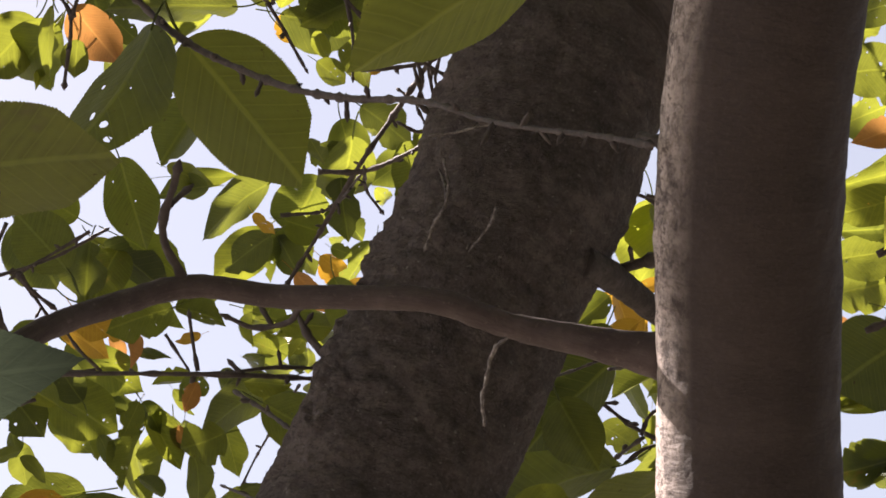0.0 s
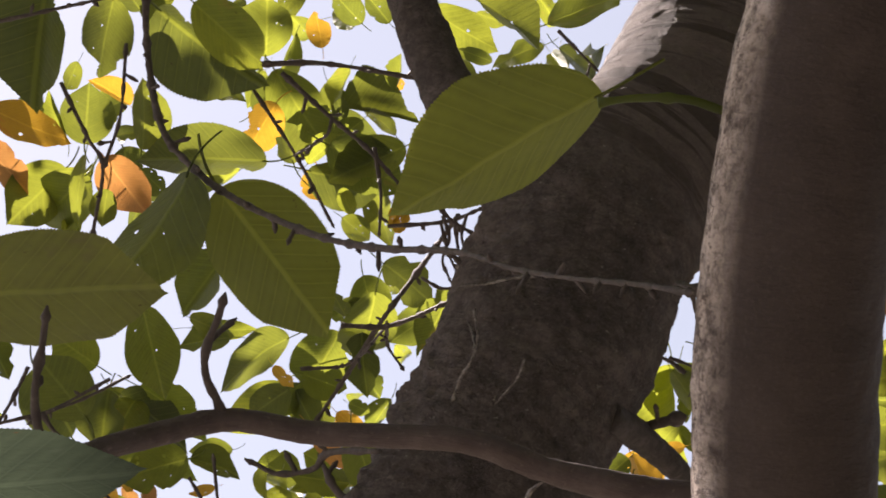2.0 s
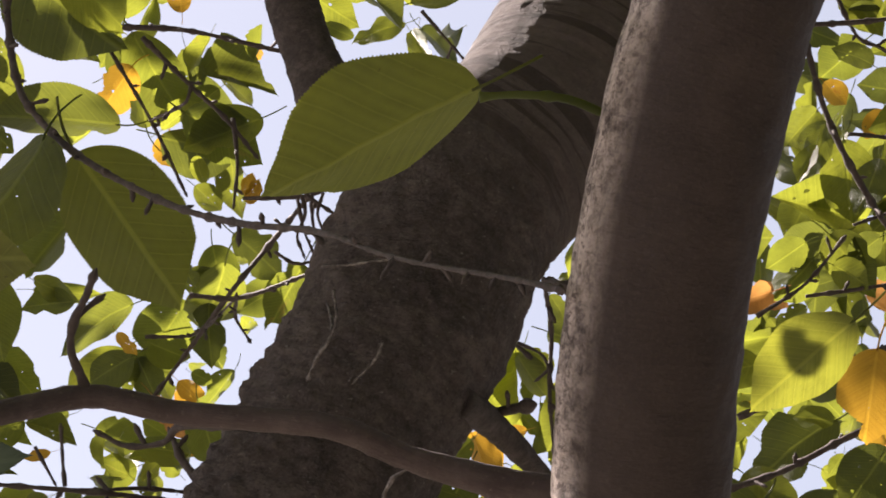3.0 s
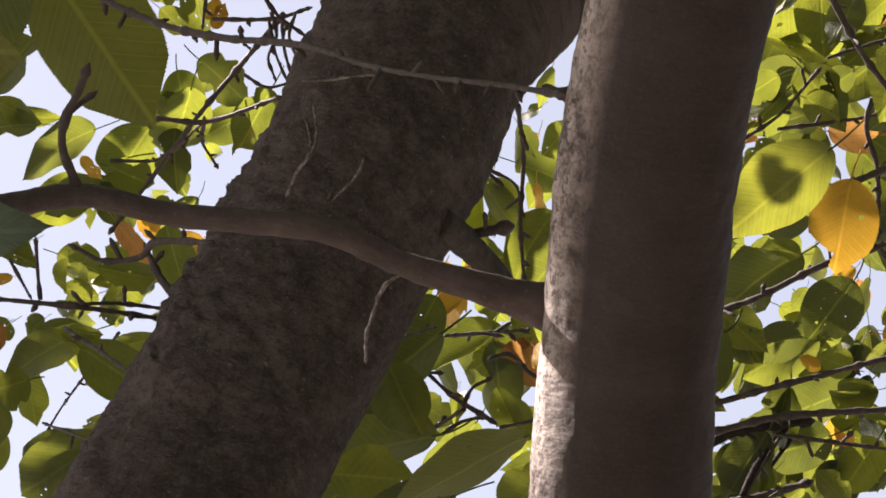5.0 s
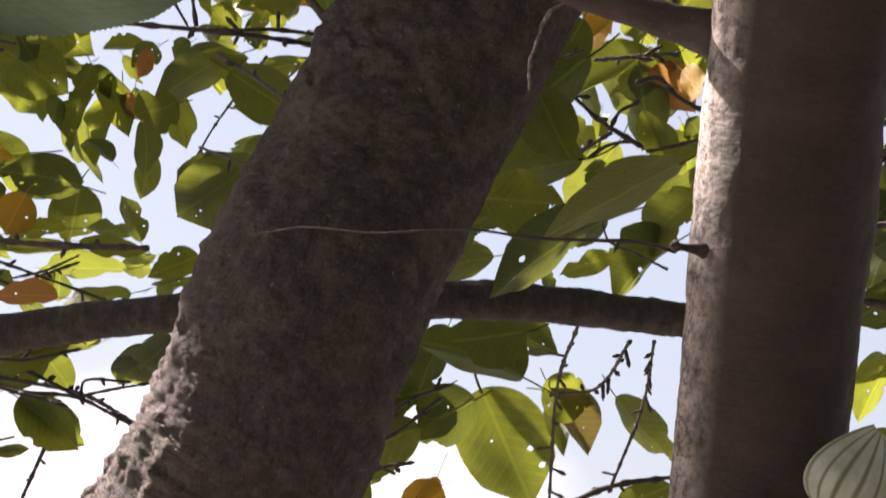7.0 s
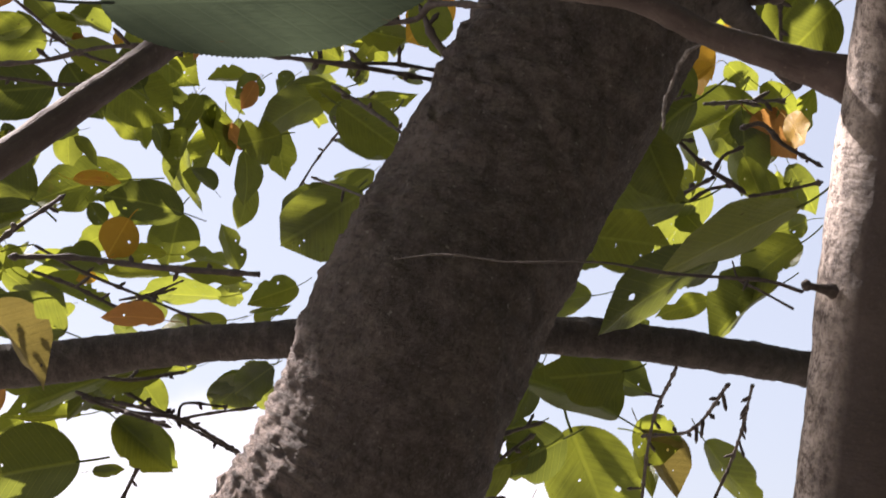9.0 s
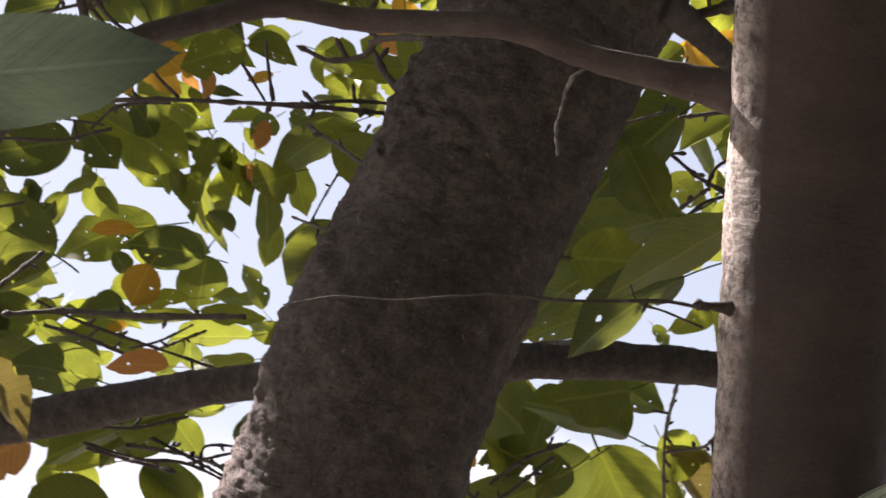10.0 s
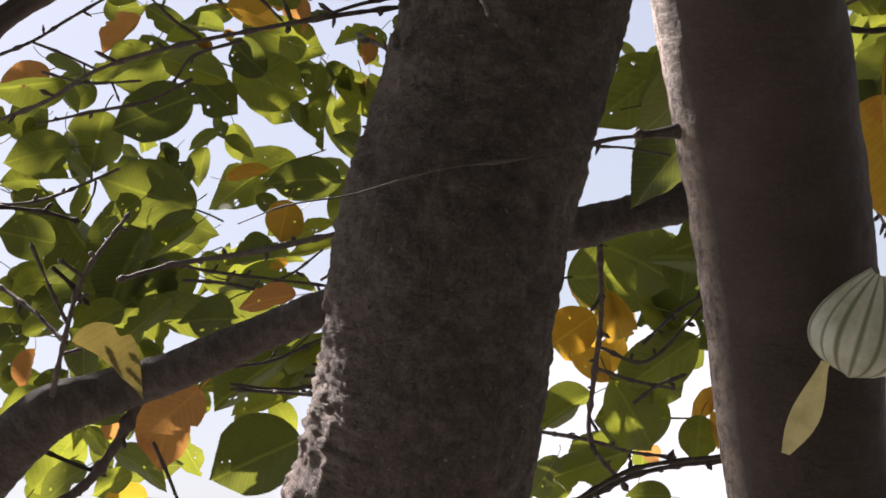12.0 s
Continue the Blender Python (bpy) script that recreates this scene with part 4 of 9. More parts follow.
biglimb = twig(old_tree, "limb", [(-0.5391, 1.1313, 1.5761, 0.0235), (-0.4922, 1.1337, 1.6102, 0.0225), (-0.4356, 1.1363, 1.6501, 0.0200), (-0.3898, 1.1554, 1.6629, 0.0178), (-0.3389, 1.1638, 1.6720, 0.0155), (-0.2728, 1.1682, 1.6887, 0.0138), (-0.2108, 1.1538, 1.6979, 0.0135), (-0.0839, 1.1273, 1.7095, 0.0135), (-0.0116, 1.0889, 1.7080, 0.0132), (0.0373, 1.0871, 1.7113, 0.0130), (0.0921, 1.0980, 1.7130, 0.0128), (0.1543, 1.1215, 1.7138, 0.0125), (0.2205, 1.1509, 1.7156, 0.0120), (0.3109, 1.1809, 1.7131, 0.0115)])
q1 = twig(back_tree, "branch", [(0.3458, 1.2296, 1.8621, 0.0036), (0.3722, 1.2238, 1.8735, 0.0034), (0.4167, 1.2178, 1.8810, 0.0032)])
q2 = twig(back_tree, "twig", [(0.3747, 1.2392, 1.8240, 0.0024), (0.3869, 1.2300, 1.8501, 0.0023), (0.4080, 1.2199, 1.8765, 0.0022)])
q3 = twig(back_tree, "twig", [(0.3914, 1.2669, 1.8319, 0.0025), (0.4041, 1.2595, 1.8520, 0.0024), (0.4277, 1.2470, 1.8856, 0.0022)])
g1 = twig(back_tree, "twig", [(-0.3827, 1.5614, 1.7356, 0.0019), (-0.3324, 1.5662, 1.7143, 0.0017), (-0.2840, 1.5100, 1.6889, 0.0014), (-0.2161, 1.3951, 1.6496, 0.0011)])
g2 = twig(back_tree, "twig", [(-0.2840, 1.5100, 1.6889, 0.0015), (-0.2804, 1.5058, 1.7041, 0.0014), (-0.2445, 1.5049, 1.7049, 0.0012)])
g3 = twig(back_tree, "twig", [(0.1118, 1.0761, 1.8826, 0.0014), (0.1511, 1.1308, 1.9074, 0.0014), (0.1914, 1.1854, 1.9325, 0.0013)])
g4 = twig(back_tree, "twig", [(0.1529, 1.2596, 1.8912, 0.0016), (0.1604, 1.2554, 1.9063, 0.0015), (0.1711, 1.2535, 1.9125, 0.0014)])
g5 = twig(back_tree, "twig", [(0.1717, 1.2489, 1.9292, 0.0019), (0.1894, 1.2473, 1.9338, 0.0018), (0.2066, 1.2507, 1.9201, 0.0017), (0.2351, 1.2537, 1.9073, 0.0016)])
g6 = twig(back_tree, "twig", [(0.1458, 1.3233, 1.8863, 0.0017), (0.1613, 1.3200, 1.8973, 0.0016), (0.1774, 1.3185, 1.9019, 0.0014)])
g7 = twig(back_tree, "twig", [(0.1838, 1.2631, 1.8765, 0.0014), (0.2103, 1.2607, 1.8832, 0.0014), (0.2367, 1.2580, 1.8913, 0.0014)])
g8 = twig(back_tree, "twig", [(0.0720, 1.3299, 1.8673, 0.0017), (0.0971, 1.3270, 1.8764, 0.0016), (0.1223, 1.3242, 1.8846, 0.0014)])
e1 = twig(young_tree, "twig", [(0.1650, 0.8856, 1.7467, 0.0016), (0.1791, 0.8889, 1.7432, 0.0016), (0.2027, 0.8932, 1.7432, 0.0016)])
e2 = twig(young_tree, "twig", [(0.1417, 0.8120, 1.6387, 0.0011), (0.1579, 0.8145, 1.6406, 0.0012), (0.1795, 0.8178, 1.6432, 0.0013)])
e3 = twig(back_tree, "twig", [(-0.3920, 1.3344, 2.1187, 0.0018), (-0.4036, 1.3408, 2.0891, 0.0017), (-0.4120, 1.3443, 2.0719, 0.0015)])
e4 = twig(back_tree, "twig", [(-0.4314, 1.2887, 2.0351, 0.0015), (-0.3696, 1.2927, 2.0536, 0.0014), (-0.3348, 1.2940, 2.0675, 0.0013), (-0.2947, 1.2934, 2.0909, 0.0012)])
f1 = twig(back_tree, "twig", [(-0.4400, 1.1037, 1.8060, 0.0017), (-0.4091, 1.1117, 1.7975, 0.0015), (-0.3883, 1.1177, 1.7888, 0.0012)])
f2 = twig(back_tree, "twig", [(-0.1860, 1.1066, 1.7389, 0.0016), (-0.2587, 1.1227, 1.7409, 0.0015), (-0.3209, 1.1401, 1.7468, 0.0014), (-0.3584, 1.1335, 1.7420, 0.0012)])
f3 = twig(old_tree, "twig", [(-0.3773, 1.0490, 1.7395, 0.0016), (-0.3677, 1.0534, 1.7275, 0.0014), (-0.3595, 1.0578, 1.7144, 0.0012)])
f4 = twig(back_tree, "twig", [(-0.4677, 1.1962, 1.6341, 0.0018), (-0.4486, 1.2026, 1.6219, 0.0016), (-0.4274, 1.2094, 1.6098, 0.0013)])
r14 = twig(back_tree, "twig", [(0.3641, 1.0210, 2.2826, 0.0019), (0.4086, 1.0132, 2.2842, 0.0019), (0.4439, 1.0059, 2.2872, 0.0019), (0.4968, 0.9941, 2.2936, 0.0019)])
r15 = twig(back_tree, "twig", [(0.4079, 1.0508, 2.3415, 0.0017), (0.4296, 1.0656, 2.3086, 0.0016), (0.4491, 1.0670, 2.3004, 0.0016), (0.4790, 1.0736, 2.2800, 0.0015), (0.5127, 1.0745, 2.2686, 0.0014)])
r16 = twig(back_tree, "twig", [(0.4486, 1.0062, 2.2853, 0.0019), (0.4646, 1.0190, 2.2577, 0.0018), (0.4800, 1.0285, 2.2360, 0.0016)])
r17 = twig(back_tree, "twig", [(0.4537, 1.0994, 2.1149, 0.0022), (0.4511, 1.1108, 2.0950, 0.0021), (0.4627, 1.1242, 2.0674, 0.0020), (0.4690, 1.1472, 2.0238, 0.0019)])
r18 = twig(back_tree, "twig", [(0.4702, 1.1536, 2.0119, 0.0016), (0.4947, 1.1628, 1.9883, 0.0016), (0.5263, 1.1598, 1.9846, 0.0016)])
lich1 = twig(old_tree, "dead_twig", [(-0.0080, 0.8129, 1.9294, 0.0009), (0.0075, 0.8060, 1.9277, 0.0009), (0.0197, 0.7986, 1.9271, 0.0009), (0.0306, 0.7973, 1.9283, 0.0009)])
lich2 = twig(old_tree, "dead_twig", [(-0.0005, 0.8242, 1.9206, 0.0010), (0.0019, 0.8263, 1.9040, 0.0009), (-0.0003, 0.8319, 1.8943, 0.0009), (-0.0062, 0.8396, 1.8873, 0.0010), (-0.0108, 0.8483, 1.8782, 0.0010)])
lich3 = twig(old_tree, "dead_twig", [(0.0281, 0.8171, 1.8866, 0.0009), (0.0247, 0.8219, 1.8784, 0.0008), (0.0144, 0.8314, 1.8687, 0.0006)])
q1 = twig(back_tree, "branch", [(0.3458, 1.2296, 1.8621, 0.0036), (0.3722, 1.2238, 1.8735, 0.0034), (0.4167, 1.2178, 1.8810, 0.0032)])
q2 = twig(back_tree, "twig", [(0.3747, 1.2392, 1.8240, 0.0024), (0.3869, 1.2300, 1.8501, 0.0023), (0.4080, 1.2199, 1.8765, 0.0022)])
q3 = twig(back_tree, "twig", [(0.3914, 1.2669, 1.8319, 0.0025), (0.4041, 1.2595, 1.8520, 0.0024), (0.4277, 1.2470, 1.8856, 0.0022)])
q4 = twig(back_tree, "branch", [(0.3481, 1.2434, 1.8178, 0.0032), (0.3749, 1.2400, 1.8214, 0.0031), (0.3882, 1.2380, 1.8243, 0.0030), (0.4192, 1.2325, 1.8337, 0.0029)])
q5 = twig(back_tree, "branch", [(0.3509, 1.2604, 1.7631, 0.0036), (0.3870, 1.2585, 1.7597, 0.0036), (0.4321, 1.2551, 1.7586, 0.0036)])
q6 = twig(back_tree, "twig", [(0.3900, 1.2406, 1.8157, 0.0022), (0.3884, 1.2529, 1.7769, 0.0020), (0.3886, 1.2678, 1.7295, 0.0019)])
e1 = twig(young_tree, "twig", [(0.1650, 0.8856, 1.7467, 0.0016), (0.1791, 0.8889, 1.7432, 0.0016), (0.2027, 0.8932, 1.7432, 0.0016)])
e2 = twig(young_tree, "twig", [(0.1417, 0.8120, 1.6387, 0.0011), (0.1579, 0.8145, 1.6406, 0.0012), (0.1795, 0.8178, 1.6432, 0.0013)])
h1 = twig(back_tree, "twig", [(-0.0223, 1.1329, 2.1643, 0.0016), (-0.0167, 1.1417, 2.1487, 0.0014), (-0.0219, 1.1504, 2.1328, 0.0013), (-0.0164, 1.1570, 2.1210, 0.0011)])
h2 = twig(back_tree, "twig", [(-0.0123, 1.1600, 2.1778, 0.0017), (-0.0093, 1.1724, 2.1557, 0.0014), (-0.0003, 1.1848, 2.1337, 0.0011)])
h3 = twig(back_tree, "twig", [(-0.0034, 1.1332, 2.1647, 0.0014), (-0.0068, 1.1419, 2.1489, 0.0012), (0.0015, 1.1508, 2.1333, 0.0011)])
h4 = twig(back_tree, "twig", [(-0.0306, 1.1262, 2.1760, 0.0016), (-0.0169, 1.1341, 2.1625, 0.0015), (0.0081, 1.1421, 2.1492, 0.0014)])
h5 = twig(back_tree, "twig", [(-0.0401, 1.2094, 2.1491, 0.0014), (-0.0211, 1.2143, 2.1413, 0.0013), (-0.0023, 1.2123, 2.1458, 0.0011)])
stalk = twig(young_tree, "leaf_stalk", [(0.0417, 0.5084, 1.8458, 0.0015), (0.0564, 0.5077, 1.8478, 0.0015), (0.0755, 0.5082, 1.8478, 0.0016), (0.0892, 0.5105, 1.8444, 0.0017)])
f1 = twig(back_tree, "twig", [(-0.4400, 1.1037, 1.8060, 0.0017), (-0.4091, 1.1117, 1.7975, 0.0015), (-0.3883, 1.1177, 1.7888, 0.0012)])
f2 = twig(back_tree, "twig", [(-0.1860, 1.1066, 1.7389, 0.0022), (-0.2587, 1.1227, 1.7409, 0.0021), (-0.3209, 1.1401, 1.7468, 0.0020), (-0.3584, 1.1335, 1.7420, 0.0017)])
f3 = twig(old_tree, "twig", [(-0.3773, 1.0490, 1.7395, 0.0016), (-0.3677, 1.0534, 1.7275, 0.0014), (-0.3595, 1.0578, 1.7144, 0.0012)])
f4 = twig(back_tree, "twig", [(-0.4677, 1.1962, 1.6341, 0.0018), (-0.4486, 1.2026, 1.6219, 0.0016), (-0.4274, 1.2094, 1.6098, 0.0013)])
f5 = twig(back_tree, "twig", [(-0.3580, 0.9448, 1.9536, 0.0018), (-0.3611, 0.9512, 1.9287, 0.0016), (-0.3678, 0.9570, 1.9038, 0.0015), (-0.3836, 0.9613, 1.8797, 0.0013)])
f6 = twig(back_tree, "twig", [(-0.3609, 0.9504, 1.9315, 0.0013), (-0.3792, 0.9477, 1.9317, 0.0012), (-0.3990, 0.9434, 1.9369, 0.0011)])
f7 = twig(back_tree, "twig", [(-0.3236, 1.2291, 1.9173, 0.0016), (-0.3617, 1.2240, 1.9048, 0.0014), (-0.4068, 1.2154, 1.9023, 0.0013), (-0.4476, 1.2078, 1.8992, 0.0011)])
f8 = twig(back_tree, "twig", [(-0.2789, 1.2330, 1.9422, 0.0016), (-0.3204, 1.2262, 1.9348, 0.0014), (-0.3367, 1.2261, 1.9191, 0.0011)])
g1 = twig(back_tree, "twig", [(-0.3827, 1.5614, 1.7356, 0.0019), (-0.3324, 1.5662, 1.7143, 0.0017), (-0.2840, 1.5100, 1.6889, 0.0014), (-0.2161, 1.3951, 1.6496, 0.0011)])
g2 = twig(back_tree, "twig", [(-0.2840, 1.5100, 1.6889, 0.0015), (-0.2804, 1.5058, 1.7041, 0.0014), (-0.2445, 1.5049, 1.7049, 0.0012)])
stubs = twig(old_tree, "branch", [(0.0900, 0.9427, 1.8943, 0.0025), (0.1059, 0.9287, 1.8957, 0.0028), (0.1191, 0.9160, 1.8945, 0.0030)])
knob = twig(young_tree, "branch", [(0.0908, 0.5539, 1.7901, 0.0059), (0.0839, 0.5488, 1.7879, 0.0045), (0.0796, 0.5486, 1.7886, 0.0024), (0.0770, 0.5590, 1.7950, 0.0014)])
knobs = twig(young_tree, "branch", [(0.0886, 0.6054, 1.6351, 0.0045), (0.0808, 0.5999, 1.6341, 0.0034), (0.0752, 0.5943, 1.6332, 0.0017), (0.0687, 0.5887, 1.6324, 0.0010)])

# ---- leaves on their twigs ----
leaf(thinfar, (-0.224, 1.047, 2.307), (-0.170, 1.095, 2.279), 128, 0.58, "g")
leaf(thinfar, (-0.194, 0.947, 2.086), (-0.233, 0.987, 1.983), 81, 0.69, "b")
leaf(thinfar, (-0.175, 0.964, 2.083), (-0.098, 1.031, 2.008), -33, 0.66, "n")
leaf(t1, (-0.061, 1.308, 2.343), (-0.132, 1.313, 2.305), -97, 0.60, "g")
leaf(t1, (-0.192, 1.349, 2.418), (-0.225, 1.382, 2.379), 45, 0.70, "y")
leaf(t2, (-0.199, 1.368, 2.472), (-0.148, 1.443, 2.417), 163, 0.53, "g")
leaf(t2, (-0.089, 1.420, 2.505), (-0.071, 1.473, 2.520), 148, 0.32, "y")
leaf(t2, (0.021, 1.319, 2.451), (-0.013, 1.300, 2.452), -138, 0.40, "g")
leaf(t2, (-0.007, 1.448, 2.546), (0.006, 1.459, 2.516), 145, 0.47, "b")
leaf(t2, (0.169, 1.658, 2.724), (0.144, 1.739, 2.753), -156, 0.29, "b")
leaf(t2, (0.091, 1.498, 2.593), (0.115, 1.455, 2.516), 62, 0.24, "g")
leaf(t2, (-0.367, 1.125, 2.404), (-0.394, 1.197, 2.306), -22, 0.70, "b")
leaf(t2, (-0.336, 1.226, 2.450), (-0.357, 1.275, 2.393), 31, 0.69, "b")
leaf(t2, (-0.278, 1.159, 2.387), (-0.193, 1.222, 2.342), -71, 0.69, "b")
leaf(t2, (-0.197, 1.284, 2.427), (-0.193, 1.242, 2.466), 15, 1.02, "g")
leaf(t2, (-0.315, 1.331, 2.349), (-0.305, 1.290, 2.403), -36, 0.68, "b")
leaf(t2, (-0.106, 1.281, 2.466), (-0.134, 1.257, 2.484), 32, 0.69, "g")
leaf(t2, (-0.083, 1.348, 2.518), (-0.107, 1.326, 2.539), 24, 0.66, "g")
leaf(t2, (-0.074, 1.353, 2.439), (-0.066, 1.331, 2.466), 33, 0.68, "g")
leaf(t2, (-0.042, 1.372, 2.556), (0.024, 1.401, 2.518), -70, 0.68, "g")
leaf(t2, (0.079, 1.431, 2.555), (0.022, 1.433, 2.536), -71, 0.67, "g")
leaf(t2, (-0.278, 1.270, 2.504), (-0.324, 1.304, 2.467), -19, 0.68, "b")
leaf(t2, (-0.117, 1.306, 2.432), (-0.132, 1.322, 2.396), -21, 0.67, "g")
leaf(t2, (-0.145, 1.377, 2.465), (-0.122, 1.407, 2.433), 88, 0.68, "b")
leaf(t3, (-0.106, 1.483, 2.298), (-0.092, 1.523, 2.258), 141, 0.80, "g")
leaf(t3, (-0.138, 1.651, 2.219), (-0.105, 1.638, 2.185), 93, 0.48, "y")
leaf(t3, (-0.128, 1.640, 2.236), (-0.102, 1.695, 2.247), 141, 0.24, "g")
leaf(t3, (-0.189, 1.445, 2.577), (-0.214, 1.525, 2.585), 170, 0.27, "g")
leaf(t3, (-0.151, 1.442, 2.596), (-0.113, 1.384, 2.552), 119, 0.33, "g")
leaf(t3, (-0.078, 1.491, 2.387), (-0.066, 1.452, 2.338), 61, 0.35, "y")
leaf(t3, (-0.197, 1.436, 2.593), (-0.168, 1.503, 2.602), 149, 0.37, "g")
leaf(t3, (-0.158, 1.469, 2.454), (-0.114, 1.431, 2.389), 62, 0.28, "g")
leaf(t3, (-0.251, 1.461, 2.632), (-0.262, 1.446, 2.582), -83, 0.43, "g")
leaf(t3, (-0.249, 1.647, 2.669), (-0.264, 1.638, 2.608), -89, 0.43, "g")
leaf(t3, (-0.211, 1.676, 2.830), (-0.235, 1.638, 2.748), -49, 0.33, "b")
leaf(t3, (-0.292, 1.511, 2.552), (-0.239, 1.470, 2.498), 82, 0.33, "g")
leaf(t3, (0.293, 1.979, 2.246), (0.244, 1.933, 2.186), -69, 0.33, "g")
leaf(t3, (0.306, 1.872, 2.180), (0.295, 1.836, 2.131), -40, 0.29, "b")
leaf(t3, (0.328, 2.016, 2.253), (0.359, 2.061, 2.231), 163, 0.32, "g")
leaf(t3, (-0.075, 1.640, 2.392), (-0.086, 1.688, 2.375), -169, 0.40, "b")
leaf(t3, (-0.039, 1.687, 2.801), (-0.035, 1.742, 2.771), 151, 0.50, "g")
leaf(t3, (0.007, 1.565, 2.700), (0.042, 1.600, 2.712), 139, 0.37, "b")
leaf(t3, (0.084, 1.622, 2.773), (0.115, 1.665, 2.754), 147, 0.53, "g")
leaf(t3, (0.116, 1.704, 2.749), (0.114, 1.691, 2.692), 2, 0.45, "b")
leaf(t3, (-0.024, 1.680, 2.711), (-0.015, 1.657, 2.633), 30, 0.30, "b")
leaf(t3, (-0.243, 1.491, 2.429), (-0.297, 1.509, 2.395), -5, 0.68, "g")
leaf(t3, (-0.154, 1.391, 2.517), (-0.162, 1.372, 2.550), 12, 0.68, "y")
leaf(t3, (-0.187, 1.492, 2.438), (-0.211, 1.445, 2.516), -7, 0.68, "b")
leaf(t3, (-0.169, 1.520, 2.530), (-0.079, 1.540, 2.497), 67, 0.68, "g")
leaf(t3, (-0.160, 1.429, 2.468), (-0.052, 1.433, 2.472), 6, 0.55, "b")
leaf(t3, (-0.165, 1.435, 2.394), (-0.079, 1.437, 2.371), -88, 0.67, "b")
leaf(t3, (-0.163, 1.501, 2.442), (-0.149, 1.517, 2.402), -56, 1.02, "y")
leaf(t3, (-0.093, 1.476, 2.407), (-0.097, 1.507, 2.345), -42, 0.67, "b")
leaf(t3, (-0.078, 1.458, 2.507), (-0.095, 1.454, 2.516), 71, 0.66, "o")
leaf(t3, (-0.251, 1.500, 2.329), (-0.298, 1.525, 2.274), 27, 0.68, "b")
leaf(t3, (-0.189, 1.593, 2.280), (-0.270, 1.587, 2.233), 20, 0.68, "b")
leaf(t3, (-0.131, 1.545, 2.264), (-0.170, 1.581, 2.205), 28, 0.79, "g")
leaf(t3, (-0.086, 1.485, 2.314), (-0.028, 1.495, 2.275), -50, 0.65, "b")
leaf(t3, (-0.029, 1.575, 2.308), (-0.080, 1.598, 2.280), 44, 0.67, "g")
leaf(t3, (-0.230, 1.463, 2.483), (-0.188, 1.440, 2.519), 76, 0.66, "g")
leaf(t3, (-0.077, 1.448, 2.447), (-0.107, 1.428, 2.476), -14, 0.68, "b")
leaf(t3, (-0.141, 1.679, 2.221), (-0.115, 1.691, 2.203), -49, 0.75, "y")
leaf(t3, (-0.117, 1.613, 2.259), (-0.091, 1.637, 2.229), -19, 0.66, "g")
leaf(t3, (-0.168, 1.668, 2.245), (-0.143, 1.677, 2.207), -27, 0.67, "g")
leaf(t4, (-0.393, 1.441, 2.389), (-0.467, 1.526, 2.366), -148, 0.55, "g")
leaf(t4, (-0.412, 1.538, 2.465), (-0.455, 1.643, 2.412), -161, 0.19, "g")
leaf(t4, (-0.533, 1.499, 2.471), (-0.525, 1.506, 2.382), 109, 0.38, "g")
leaf(t4, (-0.421, 1.532, 2.419), (-0.426, 1.501, 2.351), -24, 0.28, "g")
leaf(t4, (-0.513, 1.412, 2.502), (-0.520, 1.438, 2.465), -168, 0.59, "g")
leaf(t4, (-0.433, 1.620, 2.624), (-0.440, 1.678, 2.595), 158, 0.44, "g")
leaf(t4, (-0.444, 1.599, 2.566), (-0.376, 1.530, 2.549), 116, 0.37, "g")
leaf(t4, (-0.601, 1.596, 2.769), (-0.673, 1.659, 2.799), -144, 0.27, "b")
leaf(t4, (-0.554, 1.689, 2.640), (-0.498, 1.671, 2.613), 107, 0.39, "g")
leaf(t4, (-0.497, 1.712, 2.724), (-0.513, 1.718, 2.676), -159, 0.51, "b")
leaf(t4, (-0.475, 1.346, 2.405), (-0.403, 1.388, 2.386), 71, 0.72, "y")
leaf(t4, (-0.506, 1.440, 2.423), (-0.457, 1.468, 2.381), -13, 0.70, "o")
leaf(t4, (-0.395, 1.421, 2.412), (-0.390, 1.388, 2.465), -1, 0.90, "b")
leaf(t4, (-0.424, 1.472, 2.415), (-0.481, 1.478, 2.350), 40, 0.73, "b")
leaf(t4, (-0.355, 1.382, 2.335), (-0.360, 1.394, 2.299), -11, 0.75, "b")
leaf(t4, (-0.412, 1.419, 2.415), (-0.423, 1.382, 2.453), 89, 0.33, "g")
leaf(t4, (-0.274, 1.491, 2.253), (-0.259, 1.498, 2.241), -49, 0.73, "y")
leaf(t4, (-0.319, 1.438, 2.235), (-0.297, 1.487, 2.158), -67, 0.68, "g")
leaf(t5, (-0.382, 1.532, 2.481), (-0.361, 1.589, 2.431), 135, 0.72, "b")
leaf(t5, (-0.333, 1.396, 2.413), (-0.372, 1.430, 2.428), -123, 0.35, "g")
leaf(t5, (-0.337, 1.465, 2.647), (-0.372, 1.474, 2.635), -148, 0.49, "g")
leaf(t5, (-0.353, 1.509, 2.437), (-0.323, 1.520, 2.413), 138, 0.66, "b")
leaf(t5, (-0.334, 1.340, 2.406), (-0.368, 1.313, 2.424), 0, 0.70, "y")
leaf(t5, (-0.366, 1.394, 2.380), (-0.328, 1.437, 2.339), -54, 0.69, "o")
leaf(t5, (-0.365, 1.318, 2.334), (-0.384, 1.357, 2.281), -54, 0.43, "g")
leaf(t5, (-0.331, 1.320, 2.507), (-0.362, 1.286, 2.536), 17, 0.71, "b")
leaf(t6, (-0.104, 1.493, 2.276), (-0.140, 1.515, 2.262), -144, 0.74, "g")
leaf(t6, (-0.125, 1.406, 2.356), (-0.120, 1.417, 2.326), -56, 0.66, "g")
